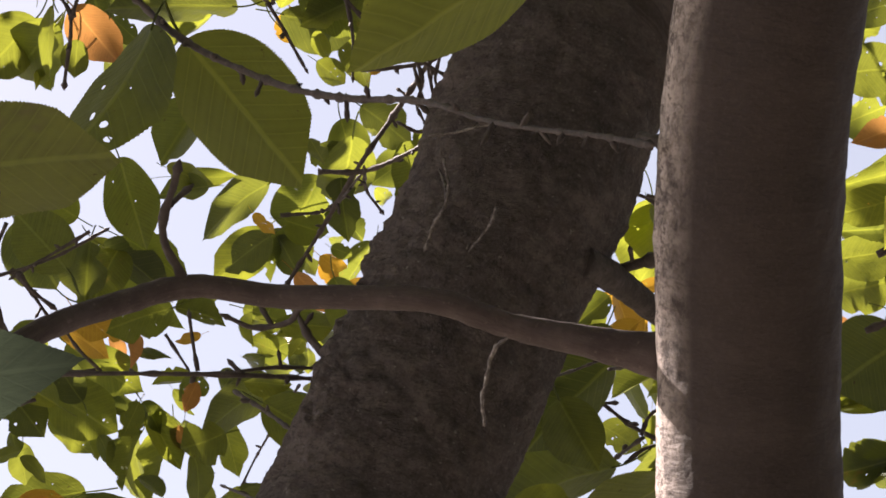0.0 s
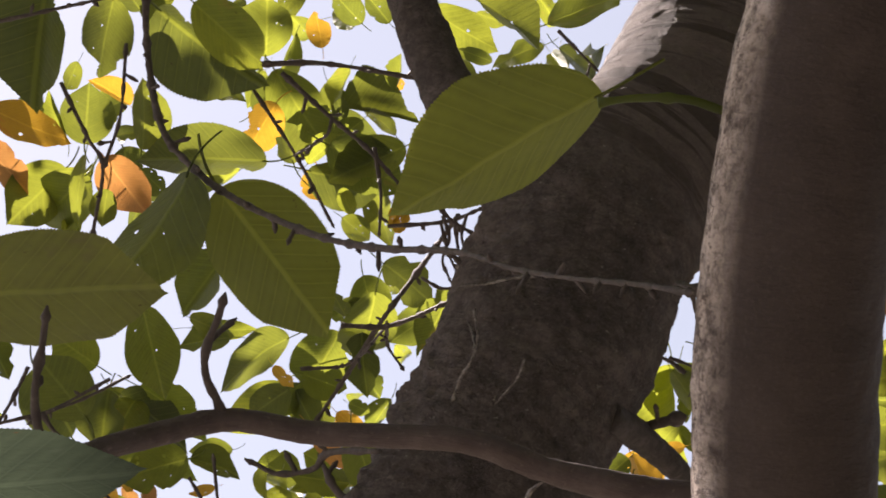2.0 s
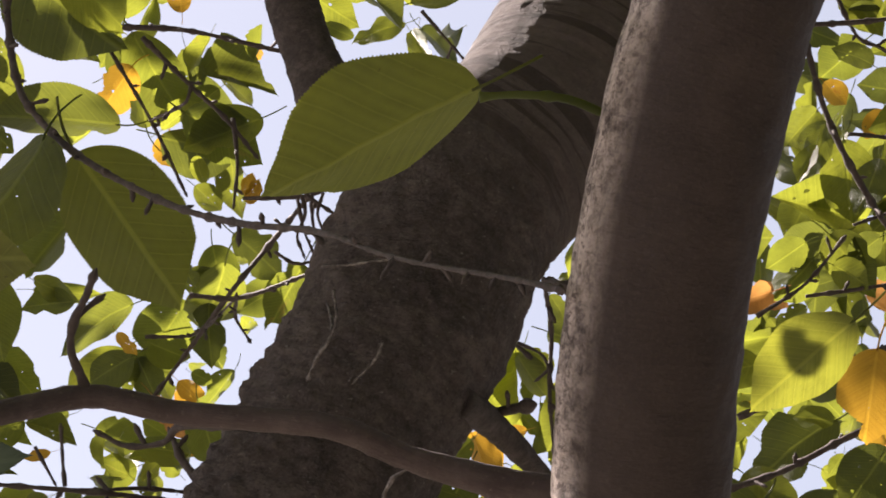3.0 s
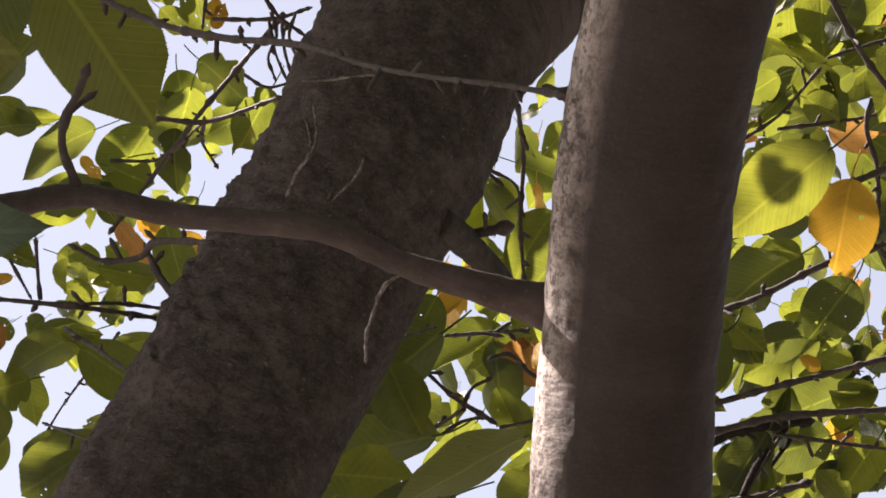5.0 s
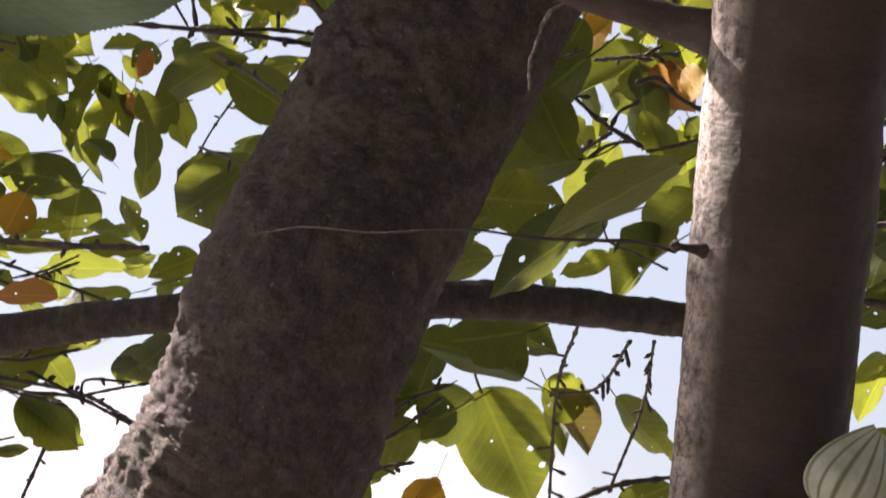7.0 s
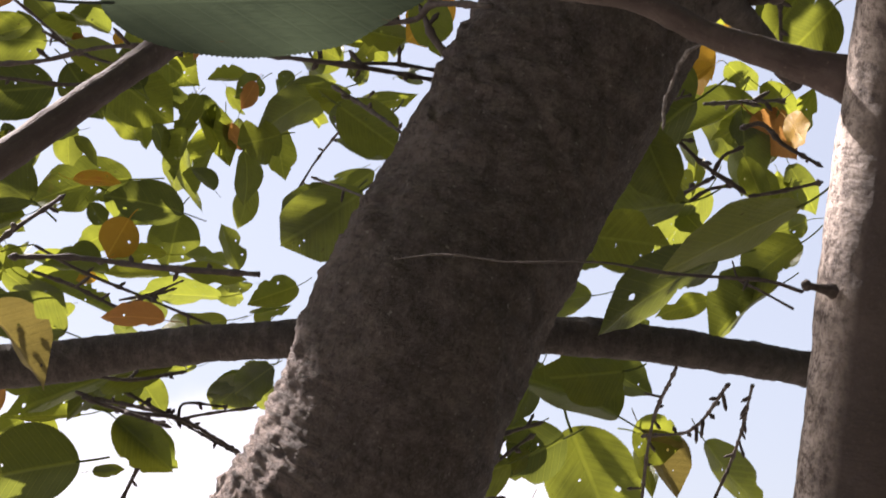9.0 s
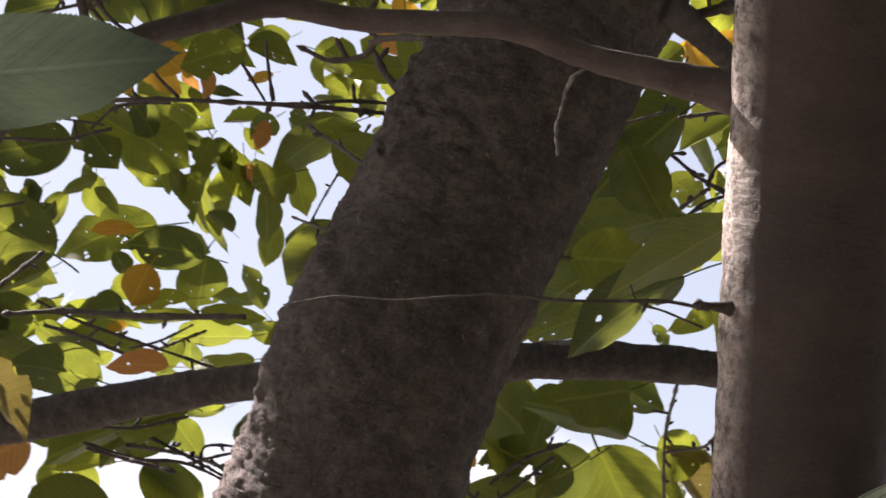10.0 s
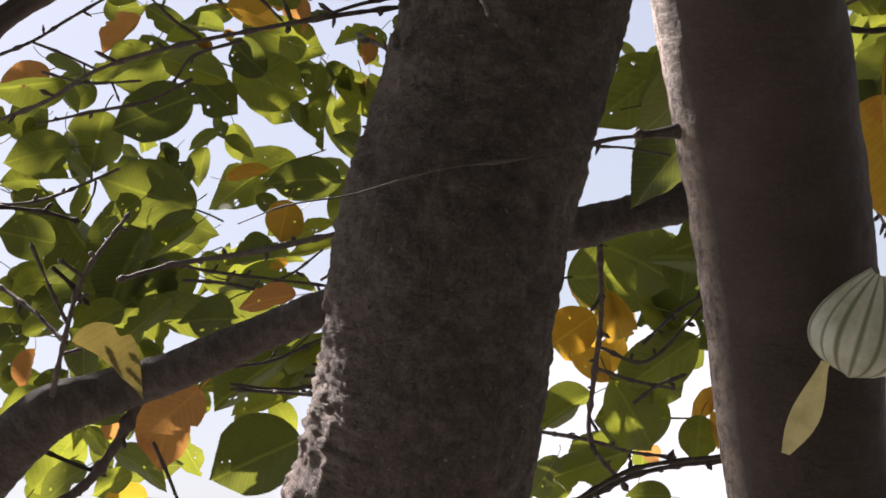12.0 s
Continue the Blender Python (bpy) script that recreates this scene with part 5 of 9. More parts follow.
leaf(t6, (-0.123, 1.385, 2.309), (-0.094, 1.392, 2.287), -52, 0.68, "b")
leaf(t6, (-0.074, 1.463, 2.338), (-0.061, 1.455, 2.363), -15, 0.66, "y")
leaf(t7, (-0.109, 1.395, 2.430), (-0.150, 1.410, 2.398), -122, 0.54, "g")
leaf(t7, (-0.133, 1.307, 2.342), (-0.062, 1.309, 2.303), 110, 0.66, "g")
leaf(t7, (-0.193, 1.326, 2.335), (-0.317, 1.327, 2.342), 4, 0.68, "b")
leaf(t7, (-0.157, 1.353, 2.350), (-0.126, 1.338, 2.377), -3, 0.68, "g")
leaf(t10, (0.521, 1.605, 2.569), (0.478, 1.611, 2.519), -97, 0.58, "b")
leaf(t10, (0.572, 1.662, 2.700), (0.631, 1.628, 2.661), 142, 0.64, "b")
leaf(t10, (0.525, 1.515, 2.506), (0.568, 1.533, 2.477), 119, 0.60, "b")
leaf(t10, (0.664, 1.668, 2.675), (0.658, 1.758, 2.645), -154, 0.48, "b")
leaf(t10, (0.558, 1.670, 2.646), (0.553, 1.635, 2.549), 43, 0.32, "b")
leaf(t10, (0.486, 1.532, 2.390), (0.504, 1.613, 2.357), -156, 0.47, "g")
leaf(t10, (0.637, 1.794, 2.507), (0.663, 1.764, 2.412), 58, 0.37, "b")
leaf(t10, (0.566, 1.590, 2.717), (0.548, 1.591, 2.644), -83, 0.39, "b")
leaf(t10, (0.562, 1.537, 2.712), (0.564, 1.599, 2.670), -138, 0.66, "g")
leaf(t10, (0.573, 1.539, 2.749), (0.548, 1.551, 2.692), -125, 0.54, "o")
leaf(t10, (0.588, 1.655, 2.777), (0.642, 1.643, 2.723), 147, 0.48, "b")
leaf(t10, (0.666, 1.745, 2.597), (0.698, 1.847, 2.591), -179, 0.25, "g")
leaf(t10, (0.478, 1.464, 2.446), (0.516, 1.430, 2.395), 126, 0.45, "b")
leaf(t10, (0.566, 1.658, 2.502), (0.635, 1.693, 2.503), 105, 0.49, "b")
leaf(t10, (0.581, 1.636, 2.475), (0.617, 1.622, 2.426), 85, 0.43, "g")
leaf(t10, (0.559, 1.620, 2.742), (0.594, 1.702, 2.714), 162, 0.40, "b")
leaf(t10, (0.595, 1.864, 2.437), (0.563, 1.841, 2.358), -55, 0.39, "b")
leaf(t10, (0.479, 1.755, 2.287), (0.488, 1.705, 2.195), 31, 0.39, "g")
leaf(t10, (0.535, 1.943, 2.406), (0.511, 1.995, 2.382), -144, 0.46, "b")
leaf(t10, (0.568, 1.952, 2.402), (0.516, 1.933, 2.330), -95, 0.44, "b")
leaf(t10, (0.507, 1.575, 2.514), (0.577, 1.632, 2.567), 102, 0.23, "b")
leaf(t10, (0.513, 1.796, 2.551), (0.471, 1.794, 2.480), -76, 0.48, "b")
leaf(t10, (0.501, 1.776, 2.341), (0.520, 1.732, 2.256), 37, 0.37, "y")
leaf(t10, (0.453, 1.587, 2.368), (0.455, 1.641, 2.343), 176, 0.51, "g")
leaf(t10, (0.005, 1.271, 2.489), (0.075, 1.280, 2.453), -18, 0.67, "b")
leaf(t10, (0.078, 1.341, 2.515), (0.161, 1.323, 2.545), 69, 0.68, "g")
leaf(t10, (0.088, 1.329, 2.476), (0.136, 1.336, 2.443), 5, 0.67, "b")
leaf(t10, (0.304, 1.585, 2.272), (0.274, 1.604, 2.232), 27, 0.69, "g")
leaf(t10, (0.237, 1.462, 2.255), (0.236, 1.482, 2.214), 73, 0.54, "g")
leaf(t10, (0.252, 1.427, 2.232), (0.240, 1.444, 2.196), -77, 0.58, "o")
leaf(t10, (0.245, 1.379, 2.236), (0.224, 1.387, 2.226), -72, 0.67, "g")
leaf(t11, (-0.181, 1.636, 2.122), (-0.123, 1.690, 2.154), 90, 0.35, "g")
leaf(t11, (-0.156, 1.565, 2.163), (-0.117, 1.559, 2.114), 113, 0.36, "o")
leaf(t11, (-0.120, 1.456, 2.061), (-0.109, 1.513, 2.064), 139, 0.30, "g")
leaf(t11, (-0.137, 1.516, 2.079), (-0.153, 1.502, 2.048), -62, 0.49, "g")
leaf(t11, (-0.087, 1.382, 2.226), (-0.102, 1.468, 2.177), 173, 0.57, "g")
leaf(t11, (-0.185, 1.574, 2.120), (-0.203, 1.639, 2.117), -152, 0.38, "g")
leaf(t11, (-0.114, 1.474, 2.030), (-0.092, 1.520, 2.056), 105, 0.28, "g")
leaf(t11, (-0.014, 1.327, 2.201), (-0.043, 1.331, 2.132), -116, 0.57, "g")
leaf(t11, (-0.158, 1.410, 2.050), (-0.104, 1.454, 2.059), 117, 0.40, "g")
leaf(t11, (-0.066, 1.442, 2.100), (-0.110, 1.492, 2.073), -120, 0.64, "y")
leaf(t11, (-0.163, 1.643, 2.116), (-0.158, 1.681, 2.094), 165, 0.48, "b")
leaf(t11, (-0.077, 1.591, 2.209), (-0.109, 1.614, 2.165), -7, 0.67, "g")
leaf(t11, (-0.119, 1.552, 2.186), (-0.097, 1.559, 2.180), -49, 0.72, "g")
leaf(t11, (-0.272, 1.518, 2.108), (-0.336, 1.515, 2.088), 59, 0.72, "g")
leaf(t11, (-0.102, 1.541, 2.096), (-0.144, 1.541, 2.103), 14, 0.67, "g")
leaf(t11, (-0.178, 1.627, 2.100), (-0.209, 1.624, 2.113), 55, 0.83, "g")
leaf(t11, (-0.131, 1.712, 2.135), (-0.153, 1.710, 2.151), 55, 0.80, "g")
leaf(t11, (-0.203, 1.604, 2.135), (-0.208, 1.614, 2.102), -48, 0.53, "b")
leaf(t11, (-0.141, 1.653, 2.154), (-0.171, 1.645, 2.168), 52, 0.93, "g")
leaf(t11, (0.185, 1.682, 2.092), (0.212, 1.693, 2.039), 6, 0.66, "g")
leaf(t11, (0.201, 1.450, 2.187), (0.204, 1.498, 2.105), -52, 0.67, "g")
leaf(t12, (-0.095, 1.284, 2.041), (-0.075, 1.325, 1.996), 161, 0.57, "g")
leaf(t13, (-0.165, 1.525, 2.205), (-0.121, 1.539, 2.194), 124, 0.82, "g")
leaf(t13, (-0.072, 1.511, 2.233), (-0.048, 1.565, 2.231), 135, 0.32, "g")
leaf(t13, (-0.128, 1.386, 2.226), (-0.110, 1.352, 2.180), 22, 0.32, "g")
leaf(t13, (-0.263, 1.394, 2.201), (-0.223, 1.444, 2.206), 94, 0.40, "g")
leaf(t13, (-0.228, 1.425, 2.196), (-0.276, 1.429, 2.192), 28, 0.68, "g")
leaf(t13, (-0.101, 1.432, 2.207), (-0.101, 1.466, 2.159), -19, 0.64, "b")
leaf(t13, (-0.174, 1.489, 2.172), (-0.224, 1.509, 2.144), 72, 0.65, "b")
leaf(t13, (-0.177, 1.573, 2.209), (-0.152, 1.591, 2.170), -38, 0.73, "b")
leaf(t13, (-0.186, 1.445, 2.176), (-0.168, 1.456, 2.157), -7, 0.68, "y")
leaf(t13, (-0.162, 1.573, 2.215), (-0.190, 1.593, 2.169), -5, 0.68, "g")
leaf(t14, (0.084, 1.374, 2.067), (0.100, 1.389, 2.030), 134, 0.63, "y")
leaf(t14, (0.154, 1.535, 2.119), (0.205, 1.541, 2.092), -5, 0.68, "y")
leaf(t15, (-0.347, 1.594, 2.205), (-0.364, 1.549, 2.134), -26, 0.64, "g")
leaf(t15, (-0.290, 1.560, 2.273), (-0.223, 1.565, 2.272), 124, 0.34, "g")
leaf(t15, (-0.730, 1.771, 2.095), (-0.688, 1.758, 2.035), 85, 0.41, "g")
leaf(t15, (-0.666, 1.975, 2.159), (-0.696, 2.060, 2.130), 150, 0.37, "g")
leaf(t15, (-0.634, 1.764, 2.138), (-0.590, 1.789, 2.144), 119, 0.48, "b")
leaf(t15, (-0.600, 1.747, 2.136), (-0.563, 1.720, 2.082), 53, 0.30, "g")
leaf(t15, (-0.740, 1.829, 2.163), (-0.778, 1.841, 2.113), -135, 0.51, "b")
leaf(t15, (-0.663, 1.830, 2.167), (-0.710, 1.819, 2.155), -119, 0.54, "g")
leaf(t15, (-0.751, 1.950, 2.125), (-0.746, 1.872, 2.070), -20, 0.27, "b")
leaf(t15, (-0.421, 1.835, 2.129), (-0.451, 1.878, 2.106), -130, 0.49, "b")
leaf(t15, (-0.564, 1.779, 2.214), (-0.515, 1.787, 2.173), 106, 0.47, "b")
leaf(t15, (-0.803, 1.898, 2.211), (-0.832, 1.964, 2.192), 156, 0.28, "b")
leaf(t15, (-0.590, 1.782, 2.093), (-0.572, 1.817, 2.060), 146, 0.62, "b")
leaf(t15, (-0.673, 1.912, 2.275), (-0.612, 1.918, 2.274), 111, 0.65, "b")
leaf(t15, (-0.417, 1.854, 2.634), (-0.418, 1.823, 2.560), -41, 0.42, "b")
leaf(t15, (-0.161, 1.732, 2.146), (-0.173, 1.675, 2.095), -36, 0.22, "g")
leaf(t15, (-0.181, 1.891, 2.261), (-0.167, 1.833, 2.199), 4, 0.20, "g")
leaf(t15, (-0.208, 1.897, 2.237), (-0.186, 1.831, 2.182), 47, 0.17, "g")
leaf(t15, (-0.238, 1.993, 2.215), (-0.201, 2.063, 2.232), 100, 0.30, "g")
leaf(t15, (-0.160, 1.777, 2.159), (-0.164, 1.829, 2.146), -163, 0.36, "b")
leaf(t15, (-0.379, 1.539, 2.217), (-0.426, 1.507, 2.238), 68, 0.78, "g")
leaf(t15, (-0.364, 1.591, 2.209), (-0.283, 1.618, 2.174), -16, 0.69, "b")
leaf(t15, (-0.220, 1.651, 2.159), (-0.170, 1.659, 2.144), -54, 0.79, "g")
leaf(t15, (-0.561, 1.645, 2.188), (-0.505, 1.654, 2.215), -31, 0.69, "b")
leaf(t15, (-0.377, 1.717, 2.265), (-0.418, 1.723, 2.239), 68, 0.87, "b")
leaf(t15, (-0.344, 1.591, 2.218), (-0.267, 1.622, 2.191), -17, 0.68, "g")
leaf(t15, (-0.204, 1.698, 2.274), (-0.256, 1.713, 2.214), 70, 0.69, "g")
leaf(t15, (-0.684, 1.641, 2.212), (-0.711, 1.637, 2.190), 7, 0.71, "g")
leaf(t15, (-0.424, 1.755, 2.158), (-0.442, 1.731, 2.190), 24, 0.68, "g")
leaf(t15, (-0.433, 1.761, 2.129), (-0.385, 1.782, 2.096), -78, 0.71, "b")
leaf(t15, (-0.606, 1.721, 2.077), (-0.637, 1.733, 2.017), 34, 0.97, "b")
leaf(t15, (-0.509, 1.680, 2.129), (-0.463, 1.712, 2.113), 61, 0.68, "g")
leaf(t15, (-0.650, 1.711, 2.059), (-0.641, 1.737, 1.995), 22, 0.58, "g")
leaf(t15, (-0.205, 1.692, 2.162), (-0.193, 1.699, 2.151), -27, 0.68, "y")
leaf(t15, (-0.185, 1.791, 2.171), (-0.222, 1.794, 2.154), 79, 0.86, "g")
leaf(t15, (-0.258, 1.719, 2.201), (-0.305, 1.714, 2.194), 32, 0.68, "g")
leaf(t15, (-0.544, 1.704, 2.174), (-0.587, 1.696, 2.132), -68, 0.69, "o")
leaf(t15, (-0.499, 1.683, 2.111), (-0.585, 1.666, 2.100), 61, 0.71, "b")
leaf(t15, (-0.608, 1.704, 2.104), (-0.637, 1.696, 2.078), 81, 0.67, "b")
leaf(t15, (-0.645, 1.648, 2.058), (-0.674, 1.643, 2.040), 56, 0.76, "g")
leaf(t15, (-0.428, 1.704, 2.155), (-0.488, 1.677, 2.132), 16, 0.68, "b")
leaf(t15, (-0.687, 1.644, 2.043), (-0.638, 1.645, 2.074), -75, 0.68, "g")
leaf(t16, (-0.266, 1.653, 2.076), (-0.278, 1.652, 2.044), -124, 0.62, "o")
leaf(t16, (-0.326, 1.721, 2.052), (-0.294, 1.754, 2.063), 93, 0.41, "b")
leaf(t16, (-0.301, 1.723, 2.050), (-0.281, 1.727, 2.021), 128, 0.64, "o")
leaf(t16, (-0.266, 1.705, 2.098), (-0.290, 1.680, 2.065), -74, 0.64, "g")
leaf(t16, (-0.340, 1.718, 2.074), (-0.350, 1.666, 2.023), -67, 0.35, "g")
leaf(t16, (-0.331, 1.718, 2.069), (-0.295, 1.743, 2.007), 102, 0.47, "g")
leaf(t16, (-0.331, 1.647, 2.108), (-0.293, 1.592, 2.085), 82, 0.17, "b")
leaf(t16, (-0.387, 1.775, 2.094), (-0.324, 1.733, 2.063), 78, 0.29, "b")
leaf(t16, (-0.287, 1.712, 2.054), (-0.301, 1.799, 2.041), 162, 0.22, "g")
leaf(t16, (-0.311, 1.768, 2.108), (-0.293, 1.800, 2.090), 133, 0.40, "b")
leaf(t16, (-0.357, 1.509, 2.176), (-0.366, 1.533, 2.122), -9, 0.89, "b")
leaf(t16, (-0.403, 1.587, 2.115), (-0.345, 1.600, 2.097), -35, 0.70, "y")
leaf(t16, (-0.367, 1.678, 2.142), (-0.351, 1.693, 2.110), 78, 0.69, "o")
leaf(t16, (-0.277, 1.558, 2.123), (-0.225, 1.571, 2.121), 73, 0.69, "b")
leaf(t16, (-0.514, 1.524, 2.133), (-0.485, 1.543, 2.125), 68, 0.69, "g")
leaf(t16, (-0.461, 1.602, 2.243), (-0.417, 1.640, 2.183), -42, 0.89, "b")
leaf(t16, (-0.633, 1.513, 2.186), (-0.658, 1.493, 2.195), 18, 0.73, "b")
leaf(t16, (-0.368, 1.516, 2.107), (-0.329, 1.540, 2.080), -55, 0.67, "y")
leaf(t16, (-0.332, 1.591, 2.112), (-0.319, 1.602, 2.076), -2, 0.68, "o")
leaf(t16, (-0.403, 1.659, 2.172), (-0.289, 1.677, 2.141), -12, 0.67, "g")
leaf(t16, (-0.421, 1.624, 2.104), (-0.458, 1.599, 2.117), 18, 0.68, "g")
leaf(t16, (-0.463, 1.705, 2.118), (-0.477, 1.696, 2.129), 50, 0.69, "o")
leaf(t16, (-0.406, 1.580, 2.088), (-0.398, 1.585, 2.076), -49, 0.79, "y")
leaf(t16, (-0.411, 1.666, 2.127), (-0.337, 1.699, 2.075), -30, 0.68, "g")
leaf(t16, (-0.419, 1.636, 2.066), (-0.351, 1.663, 2.023), -63, 0.76, "g")
leaf(t16, (-0.440, 1.734, 2.066), (-0.397, 1.748, 2.024), -25, 0.67, "g")
leaf(t16, (-0.450, 1.582, 2.051), (-0.410, 1.604, 2.004), -82, 0.74, "b")
leaf(t16, (-0.479, 1.665, 2.054), (-0.571, 1.654, 2.032), 82, 0.68, "b")
leaf(t16, (-0.496, 1.598, 2.095), (-0.562, 1.591, 2.063), 15, 0.69, "g")
leaf(t16, (-0.652, 1.510, 2.030), (-0.627, 1.531, 2.009), -79, 0.81, "g")
leaf(t16, (-0.324, 1.673, 2.030), (-0.351, 1.677, 1.969), 7, 0.67, "g")
leaf(t16, (-0.308, 1.754, 2.057), (-0.330, 1.788, 1.983), -34, 0.66, "g")
leaf(t16, (-0.319, 1.619, 2.044), (-0.332, 1.620, 2.011), 58, 0.72, "g")
leaf(t16, (-0.332, 1.701, 2.071), (-0.308, 1.719, 2.043), 84, 0.67, "g")
leaf(t16, (-0.414, 1.789, 2.067), (-0.398, 1.797, 2.034), -30, 0.67, "g")
leaf(t16, (-0.368, 1.663, 2.022), (-0.350, 1.673, 1.995), -32, 0.68, "g")
leaf(t16, (-0.282, 1.749, 2.112), (-0.329, 1.744, 2.100), -48, 0.68, "g")
leaf(t16, (-0.256, 1.602, 2.111), (-0.283, 1.603, 2.104), 18, 0.67, "y")
leaf(t16, (-0.595, 1.558, 2.077), (-0.651, 1.537, 2.060), 39, 0.71, "o")
leaf(t16, (-0.580, 1.517, 2.075), (-0.536, 1.536, 2.045), -12, 0.65, "g")
leaf(t16, (-0.613, 1.598, 2.077), (-0.595, 1.626, 2.049), 0, 0.70, "g")
leaf(t16, (-0.375, 1.606, 2.041), (-0.403, 1.574, 2.075), 68, 0.70, "b")
leaf(t16, (-0.486, 1.754, 2.056), (-0.475, 1.760, 2.028), -47, 0.67, "b")
leaf(t23, (-0.115, 1.485, 1.997), (-0.173, 1.541, 1.970), -142, 0.85, "b")
leaf(t23, (-0.196, 1.655, 2.065), (-0.148, 1.642, 2.051), 109, 0.52, "g")
leaf(t23, (-0.148, 1.656, 2.063), (-0.096, 1.598, 2.055), 129, 0.39, "g")
leaf(t23, (-0.144, 1.670, 1.997), (-0.180, 1.715, 1.987), -154, 0.50, "g")
leaf(t23, (-0.130, 1.332, 1.872), (-0.197, 1.366, 1.820), -135, 0.73, "b")
leaf(t23, (-0.194, 1.636, 2.099), (-0.232, 1.687, 2.097), -146, 0.38, "g")
leaf(t23, (-0.208, 1.591, 2.055), (-0.164, 1.622, 2.062), 134, 0.45, "g")
leaf(t23, (-0.225, 1.648, 2.085), (-0.258, 1.686, 2.071), -107, 0.56, "g")
leaf(t23, (-0.127, 1.499, 1.942), (-0.152, 1.522, 1.928), -129, 0.56, "g")
leaf(t23, (-0.157, 1.326, 1.944), (-0.099, 1.365, 1.920), 120, 0.64, "b")
leaf(t23, (-0.142, 1.354, 1.875), (-0.200, 1.380, 1.840), -136, 0.75, "b")
leaf(t23, (-0.232, 1.645, 2.017), (-0.277, 1.636, 1.994), 86, 1.00, "b")
leaf(t23, (-0.181, 1.673, 2.082), (-0.271, 1.677, 2.045), 26, 0.67, "b")
leaf(t24, (0.191, 1.330, 2.052), (0.165, 1.342, 2.048), -96, 0.50, "y")
leaf(t24, (0.136, 1.280, 2.019), (0.106, 1.289, 1.995), -96, 0.76, "g")
leaf(t24, (0.253, 1.277, 2.056), (0.211, 1.270, 1.999), -108, 0.78, "b")
leaf(t24, (0.206, 1.445, 2.185), (0.189, 1.479, 2.137), -26, 0.68, "g")
leaf(t24, (0.186, 1.351, 2.134), (0.212, 1.357, 2.092), -19, 0.67, "g")
leaf(t24, (0.224, 1.405, 2.186), (0.276, 1.397, 2.165), -56, 0.68, "g")
leaf(t24, (0.241, 1.310, 2.093), (0.203, 1.341, 2.046), 24, 0.69, "b")
leaf(t24, (0.213, 1.359, 2.112), (0.187, 1.343, 2.139), -10, 0.67, "g")
leaf(t24, (0.223, 1.428, 2.150), (0.207, 1.438, 2.122), 21, 0.67, "g")
leaf(t24, (0.218, 1.355, 2.200), (0.240, 1.366, 2.177), -6, 0.67, "g")
leaf(t24, (0.237, 1.292, 2.229), (0.227, 1.311, 2.196), -21, 0.67, "g")
leaf(t24, (0.271, 1.492, 2.170), (0.238, 1.513, 2.156), 27, 0.67, "b")
leaf(t24, (0.238, 1.373, 2.151), (0.246, 1.393, 2.122), 53, 0.65, "y")
leaf(t24, (0.193, 1.369, 2.089), (0.164, 1.380, 2.072), 21, 0.68, "g")
leaf(t25, (0.039, 1.110, 1.789), (0.096, 1.100, 1.785), -84, 0.80, "b")
leaf(t25, (0.129, 1.210, 1.935), (0.051, 1.221, 1.873), 49, 0.69, "b")
leaf(t26, (0.055, 1.251, 1.859), (-0.011, 1.253, 1.820), 62, 0.71, "b")
leaf(t26, (0.135, 1.294, 1.999), (0.112, 1.310, 1.950), 45, 0.74, "b")
leaf(t26, (0.083, 1.173, 1.894), (0.109, 1.192, 1.845), -58, 0.79, "b")
leaf(t27, (0.182, 1.402, 1.822), (0.135, 1.407, 1.808), -76, 0.49, "g")
leaf(t27, (0.112, 1.367, 2.037), (0.094, 1.389, 2.030), -105, 0.50, "g")
leaf(t27, (0.097, 1.381, 2.046), (0.067, 1.422, 2.026), -130, 0.59, "g")
leaf(t27, (0.017, 1.449, 1.924), (0.013, 1.439, 1.948), -29, 0.68, "g")
leaf(t27, (0.041, 1.520, 1.956), (0.025, 1.523, 1.948), 58, 0.70, "g")
leaf(t27, (-0.013, 1.410, 1.904), (0.005, 1.423, 1.873), 86, 0.68, "g")
leaf(t27, (0.148, 1.541, 1.988), (0.189, 1.536, 1.963), -64, 0.69, "g")
leaf(t27, (0.072, 1.351, 1.804), (0.005, 1.356, 1.792), 30, 0.69, "b")
leaf(t28, (0.231, 1.198, 2.120), (0.202, 1.188, 2.084), -107, 0.59, "g")
leaf(r1, (0.336, 0.907, 1.965), (0.277, 0.957, 1.923), 23, 0.69, "n")
leaf(r1, (0.384, 0.993, 1.988), (0.381, 1.033, 1.933), 14, 0.72, "y")
leaf(r2, (0.308, 1.215, 2.021), (0.362, 1.178, 2.015), 131, 0.60, "g")
leaf(r2, (0.467, 1.016, 2.112), (0.432, 1.055, 2.077), 40, 0.88, "b")
leaf(r3, (0.351, 1.183, 1.942), (0.296, 1.208, 1.914), -94, 1.19, "b")
leaf(r4, (0.317, 1.153, 2.157), (0.367, 1.140, 2.155), 118, 0.86, "b")
leaf(r4, (0.366, 1.193, 2.066), (0.310, 1.195, 2.051), -85, 0.67, "g")
leaf(r4, (0.326, 1.257, 2.065), (0.400, 1.298, 2.086), 107, 0.38, "g")
leaf(r5, (0.436, 1.197, 2.194), (0.470, 1.196, 2.142), 119, 0.66, "b")
leaf(r5, (0.479, 1.227, 2.247), (0.555, 1.261, 2.281), 123, 0.26, "g")
leaf(r5, (0.459, 1.248, 2.223), (0.393, 1.228, 2.187), -117, 0.52, "b")
leaf(r5, (0.456, 1.252, 2.213), (0.498, 1.260, 2.196), 139, 0.68, "b")
